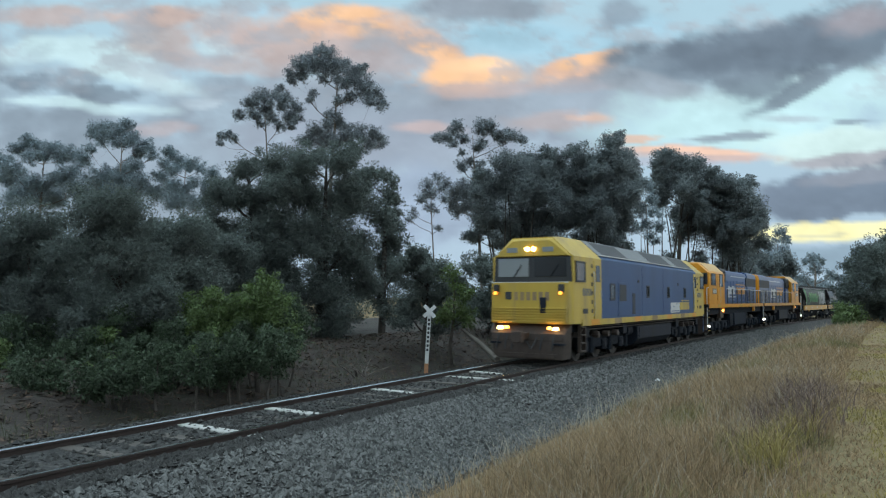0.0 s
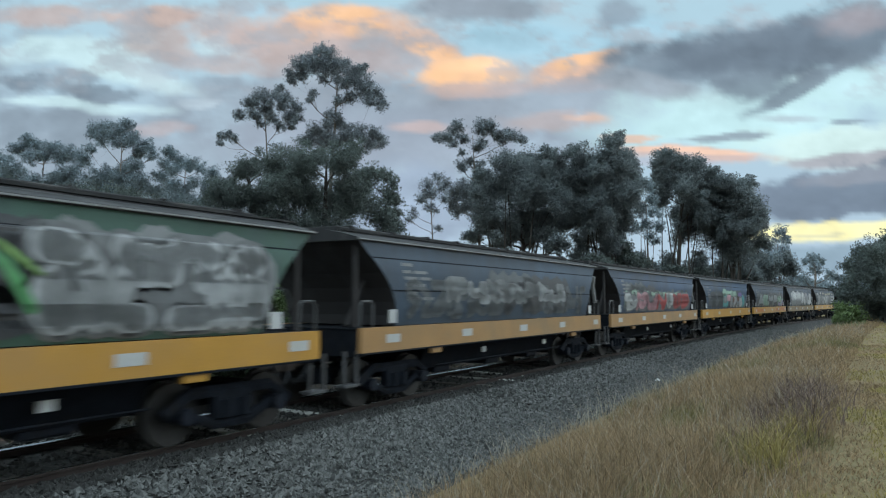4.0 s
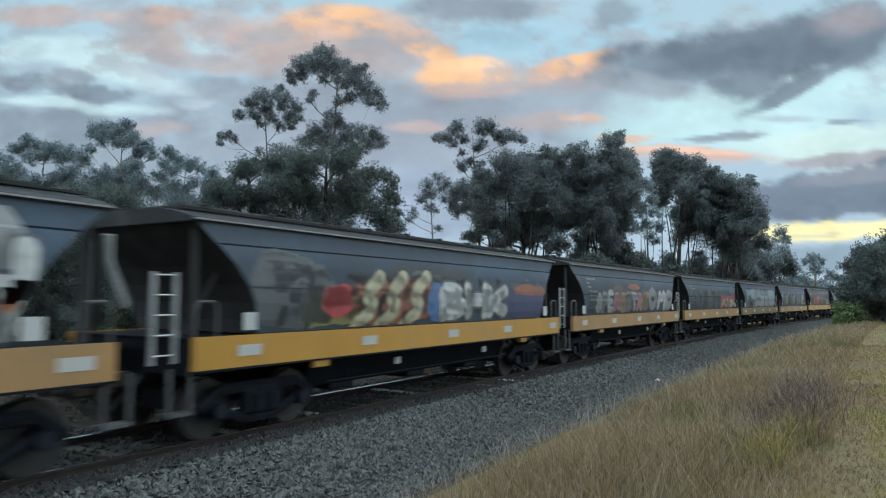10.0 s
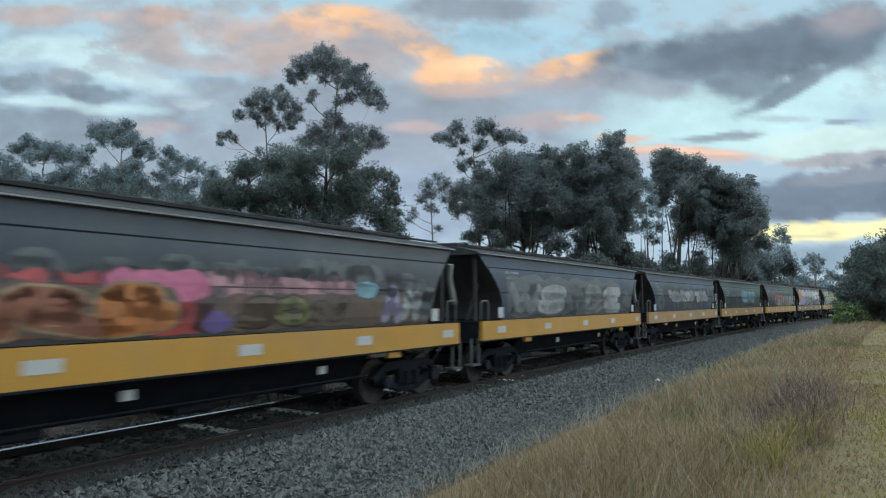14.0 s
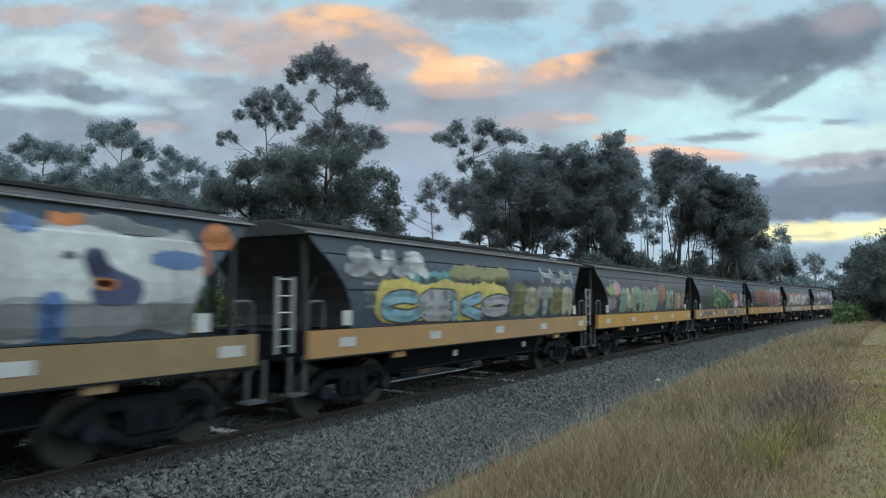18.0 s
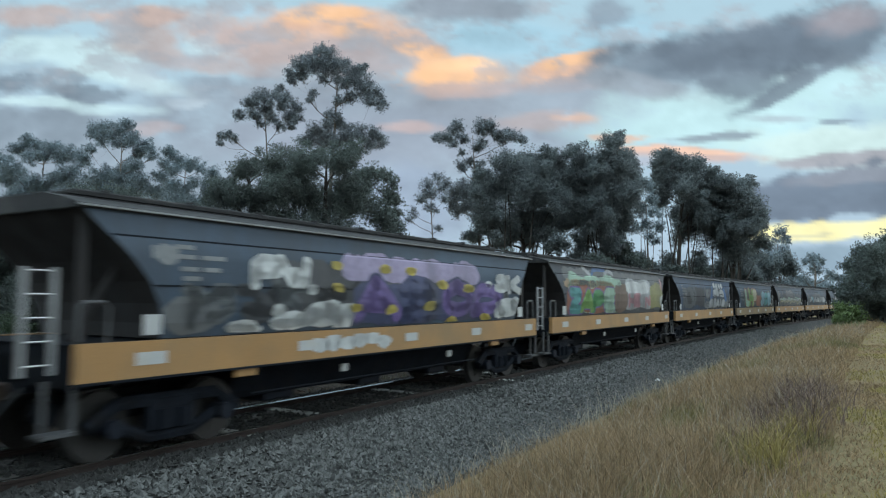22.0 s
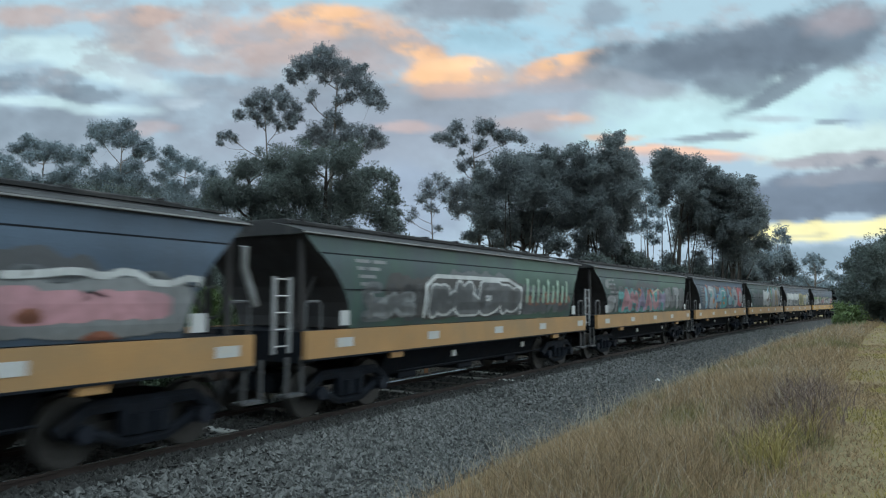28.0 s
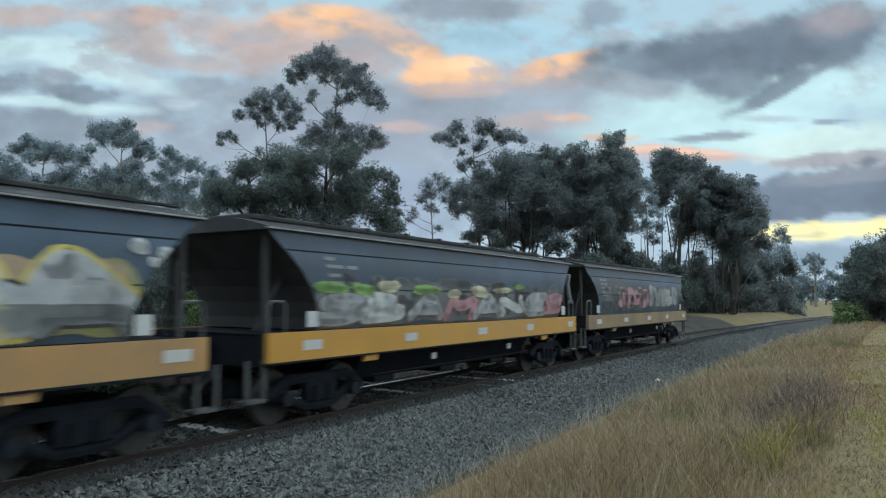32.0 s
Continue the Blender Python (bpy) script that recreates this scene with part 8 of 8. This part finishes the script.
    # shrubs on the camera's side of the bend
    tree("shrub", "dark rounded tree beside the grassy bank", 52, 1560, [(1566, 440, 30), (1540, 458, 32), (1516, 482, 26), (1552, 490, 44), (1500, 512, 24), (1520, 530, 36), (1590, 470, 44), (1570, 540, 44), (1610, 520, 50), (1640, 470, 50), (1494, 542, 20)], LEAF_DARK, DARKBARK, 40, 0.2, 1.5, group="near-side shrubs")
    tree("shrub", "small light green bush at the ballast edge", 47, 1492, [(1488, 548, 18), (1504, 554, 22), (1484, 566, 14), (1518, 568, 18), (1500, 576, 16)], LEAF_GREEN, DARKBARK, 41, 0.05, 1.2, category="shrub", group="near-side shrubs")


woods()


# ---- grass ----
def blades(rng, s, off, height, width, lean):
    """Bent blades, two quads each."""
    n = len(s)
    x, y = track_array(s, off)
    z = ground_z(s, off) - 0.02
    base = np.stack([x, y, z], -1)
    a = rng.uniform(0, 6.283, n)
    side = np.stack([np.cos(a), np.sin(a), np.zeros(n)], -1) * (width / 2)[:, None]
    b = rng.uniform(0, 6.283, n)
    d = np.stack([np.cos(b), np.sin(b), np.zeros(n)], -1) * (height * lean * rng.uniform(0.1, 1.0, n))[:, None]
    up = np.stack([np.zeros(n), np.zeros(n), height], -1)
    m = base + up * 0.55 + d * 0.3
    t = base + up * rng.uniform(0.8, 1.0, (n, 1)) + d
    q1 = np.stack([base - side, base + side, m + side * 0.7, m - side * 0.7], 1)
    q2 = np.stack([m - side * 0.7, m + side * 0.7, t + side * 0.12, t - side * 0.12], 1)
    return np.concatenate([q1, q2])


def grass():
    rng = np.random.default_rng(9)
    n = 78000
    s = np.concatenate([rng.uniform(1.5, 16, 34000), rng.uniform(12, 36, 26000), rng.uniform(30, 96, n - 60000)])
    off = rng.uniform(-8.9, -4.7, n)
    clump = fbm(s * 0.9, off * 0.9, 41, 4)
    edge = np.clip((-4.7 - off) / 1.3, 0.06, 1)
    keep = (rng.random(n) < np.clip(clump * 2.2 - 0.3, 0.15, 1)) & (rng.random(n) < edge + 0.05)
    s, off, clump, edge = s[keep], off[keep], clump[keep], edge[keep]
    n = len(s)
    high = rng.uniform(0.22, 0.62, n) * (0.5 + 0.8 * clump) * (0.45 + 0.55 * edge) * np.interp(off, [-8.9, -8.2, -7.4], [0.45, 0.8, 1.0])
    wide = 0.006 + 0.0007 * np.maximum(s, 4)
    hue = fbm(s * 0.6, off * 0.6, 52, 3) > 0.63
    tagged(part("dry_grass", big_mesh("dry_grass", blades(rng, s[~hue], off[~hue], high[~hue], wide[~hue], 0.75), STRAW), STRAW), "tall dry straw-coloured grass on the bank", "grass", kind="stuff")
    tagged(part("green_grass", big_mesh("green_grass", blades(rng, s[hue], off[hue], high[hue] * 0.9, wide[hue], 0.7), STRAWGREEN), STRAWGREEN), "patches of greener grass on the bank", "grass", kind="stuff")
    n = 80000
    s = np.concatenate([rng.uniform(3, 16, 44000), rng.uniform(12, 30, 22000), rng.uniform(25, 80, n - 66000)])
    off = rng.uniform(-14.5, -8.3, n)
    g = fbm(s * 0.8, off * 0.8, 63, 3) > 0.5
    for name, pick, m in (("mown_straw", g, STRAW), ("mown_green", ~g, VERGE)):
        k = int(pick.sum())
        tagged(part(name, big_mesh(name, blades(rng, s[pick], off[pick], rng.uniform(0.03, 0.11, k), 0.008 + 0.0008 * np.maximum(s[pick], 4), 1.3), m), m), "short mown grass on the verge", "grass", kind="stuff")


grass()


def stems():
    """Tall bleached seed stems standing out of the grass."""
    rng = np.random.default_rng(19)
    n = 3400
    s = np.concatenate([rng.uniform(3, 18, 2000), rng.uniform(14, 50, n - 2000)])
    off = rng.uniform(-8.7, -4.5, n)
    q = blades(rng, s, off, rng.uniform(0.3, 0.85, n) * np.interp(off, [-8.7, -7.8, -5.2, -4.5], [0.6, 1, 1, 0.5]), 0.003 + 0.0003 * np.maximum(s, 4), 1.1)
    tagged(part("grass_stems", big_mesh("grass_stems", q, STEM), STEM), "pale bleached grass stems on the bank", "grass", kind="stuff")


stems()


def weeds():
    """A russet drift of dead weed and a bright tuft in the tall grass."""
    rng = np.random.default_rng(77)
    n = 1300
    s, off = rng.normal(11.6, 1.5, n), rng.normal(-8.35, 0.3, n)
    keep = fbm(s * 1.3, off * 1.3, 23, 3) > 0.36
    s, off = s[keep], off[keep]
    n = len(s)
    q = blades(rng, s, off, rng.uniform(0.2, 0.62, n), np.full(n, 0.012), 0.9)
    tagged(part("dead_weed", big_mesh("dead_weed", q, WEED), WEED), "russet-brown drift of dead weed in the grass", "weed", kind="stuff")
    for cs, co, n in ((7.9, -8.35, 300), (9.4, -8.5, 120)):
        s, off = rng.normal(cs, 0.22, n), rng.normal(co, 0.13, n)
        q = blades(rng, s, off, rng.uniform(0.2, 0.6, n), np.full(n, 0.012), 0.9)
        tagged(part("grass_tuft", big_mesh("grass_tuft", q, VERGE), VERGE), "bright yellow-green tuft at the verge's edge", "grass", kind="stuff")


weeds()


def litter():
    """Fallen leaves, bark strips and tufts on the far bank."""
    rng = np.random.default_rng(15)
    n = 26000
    s, off = rng.uniform(-3, 34, n), 2.5 + 7.5 * rng.random(n) ** 1.4
    x, y = track_array(s, off)
    p = np.stack([x, y, ground_z(s, off) + 0.015], -1)
    a = rng.normal(size=(n, 3)) * np.array((1, 1, 0.3))
    a /= np.linalg.norm(a, axis=1)[:, None]
    b = np.cross(a, np.array((0, 0, 1.0)) + rng.normal(size=(n, 3)) * 0.3)
    l, w = rng.uniform(0.04, 0.16, (n, 1)), rng.uniform(0.012, 0.03, (n, 1))
    q = np.stack([p - a * l, p + b * w, p + a * l, p - b * w], 1)
    tagged(part("leaf_litter", big_mesh("leaf_litter", q, LITTER), LITTER), "brown fallen leaves and bark on the soil bank", "litter", kind="stuff")
    n = 9000
    s, off = rng.uniform(-3, 40, n), rng.uniform(2.6, 8.5, n)
    keep = fbm(s * 0.7, off * 0.7, 91, 3) > 0.5
    s, off = s[keep], off[keep]
    k = len(s)
    tagged(part("bank_grass", big_mesh("bank_grass", blades(rng, s, off, rng.uniform(0.1, 0.4, k), np.full(k, 0.012), 0.8), BANKGRASS), BANKGRASS), "dull green tufts on the far bank", "grass", kind="stuff")


litter()


# ---- small things beside the line ----
def crossing_post():
    top = new("crossing_sign")
    p = spot(755, 655, 21.3)
    top.matrix_basis = pose(p.x, p.y, -0.28, 0, 3.0, -90 + 30.8) @ pose(0, 0, 0, 0, 0, 0)
    part("post", Shape().box(-0.055, 0.055, -0.03, 0.03, 0.0, 1.95, 0.008), WHITE, top, "white flat post with a rusty foot")
    part("post_foot", Shape().box(-0.062, 0.062, -0.035, 0.035, 0.0, 0.38, 0.004), mat("rusty_foot", (0.25, 0.12, 0.06), 0.9, size=8), top)
    for r in (45, -45):
        part("cross_arm", Shape().box(-0.24, 0.24, -0.008, 0.008, -0.055, 0.055, 0.003), WHITE, top, "white diagonal board", pose(0, -0.045 - (0.014 if r > 0 else 0), 1.96, 0, r, 0))
    for k in range(8):
        part("lettering", Shape().box(-0.032, 0.032, -0.038, -0.032, 1.66 - k * 0.13, 1.74 - k * 0.13), GRILLE, top, "dark lettering bar")
    tagged(top, "leaning white crossing post with a cross head", "sign")


crossing_post()


def dead_branches():
    for x, y, d, seed in ((330, 668, 17.5, 3), (85, 676, 17, 5), (640, 660, 20, 7)):
        rng = np.random.default_rng(seed)
        p = spot(x, y, d)
        sh = Shape()
        for i in range(9):
            a = rng.uniform(0, 6.28)
            st = Vector((rng.normal() * 0.3, rng.normal() * 0.3, 0.05))
            e = st + Vector((math.cos(a), math.sin(a) * 0.6, rng.uniform(0.1, 0.6))) * rng.uniform(0.5, 1.2)
            mid = st.lerp(e, 0.5) + Vector((0, 0, rng.uniform(0, 0.15)))
            sh.tube([st, mid, e], [0.025, 0.018, 0.005], 5)
            for k in range(3):
                e2 = mid + Vector((rng.normal() * 0.3, rng.normal() * 0.3, rng.uniform(0.05, 0.4)))
                sh.tube([mid, e2], [0.01, 0.003], 4)
        ob = part("dead_branch", sh.mesh("dead_branch", TWIG), TWIG, None, "", pose(p.x, p.y, p.z - 0.1))
        tagged(ob, "bleached fallen branch on the soil bank", "branch", "fallen branches")


dead_branches()


def fallen_log():
    a, b = spot(818, 582, 25.5), spot(880, 634, 23.0)
    sh = Shape().tube([Vector((0, 0, 0)), (b - a) * 0.5 + Vector((0, 0, 0.06)), b - a], [0.05, 0.07, 0.09], 7)
    sh.tube([(b - a) * 0.3, (b - a) * 0.3 + Vector((0.2, 0.3, 0.5))], [0.035, 0.01], 5)
    tagged(part("fallen_log", sh.mesh("fallen_log", TWIG), TWIG, None, "", Matrix.Translation(a)), "thin fallen grey log leaning on the bank", "log")


fallen_log()


def white_stone():
    p = track(21.0, -4.0)
    sh = Shape().tube([(0, 0, -0.05), (0.01, 0.01, 0.0), (0, 0, 0.05)], [0.05, 0.08, 0.04], 7)
    tagged(part("white_stone", sh.mesh("white_stone", WHITE), WHITE, None, "", pose(p.x, p.y, -0.3)), "pale stone lying on the ballast edge", "stone")


white_stone()


# ---- what moves: the train along the line, the cloud sheet across the sky ----
RUN = [(0, 76.05), (1, 56.0), (2, 35.95), (3, 15.94), (3.5, 5.81), (6, -44.37), (7, -63.82), (8, -83.39), (9, -103.28), (10, -123.15), (11, -142.2), (12, -161.96), (13, -181.63), (14, -201.13),
       (17, -259.95), (18, -279.25), (19, -298.35), (20, -317.02), (21, -336.18), (22, -355.23), (23, -372.96), (24, -391.63), (25, -410.53), (28, -466.52), (29, -484.95), (30, -503.38), (31, -521.19), (32, -539.37)]


def run_at(t):
    """Where the first wagon's front is along the line at t seconds."""
    ts, ps = [r[0] for r in RUN], [r[1] for r in RUN]
    i = min(max(int(np.searchsorted(ts, t, "right")) - 1, 0), len(RUN) - 2)
    slope = []
    for j in (i, i + 1):
        a, b = max(j - 1, 0), min(j + 1, len(RUN) - 1)
        slope.append((ps[b] - ps[a]) / (ts[b] - ts[a]))
    h = ts[i + 1] - ts[i]
    u = (t - ts[i]) / h
    return ((2 * u ** 3 - 3 * u ** 2 + 1) * ps[i] + (u ** 3 - 2 * u ** 2 + u) * h * slope[0] + (3 * u ** 2 - 2 * u ** 3) * ps[i + 1] + (u ** 3 - u ** 2) * h * slope[1])


def motions():
    times = [0.5 * i for i in range(65)]
    for thing, middle in TRAIN:
        walk(thing, [(t, track_pose(run_at(t) + middle)) for t in times])
    # the wheelsets roll without slipping
    ticks = [i / FPS for i in range(32 * FPS + 1)]
    gone = [run_at(0) - run_at(t) for t in ticks]
    for thing, middle in TRAIN[36:]:
        for ob in thing.children_recursive:
            if ob.name.split(".")[0] == "wheelset":
                x, y, r = ob.matrix_basis.translation
                walk(ob, [(t, Matrix.Translation((x, y, r)) @ Matrix.Rotation(-g / r, 4, "Y")) for t, g in zip(ticks, gone)])
    home, drift = AHEAD * SKY_AT, RIGHT * (-38 * UNIT)
    walk(SKY, [(t, Matrix.Translation(home + drift * (t / 32 - 0.25))) for t in (0, 16, 32)])


motions()
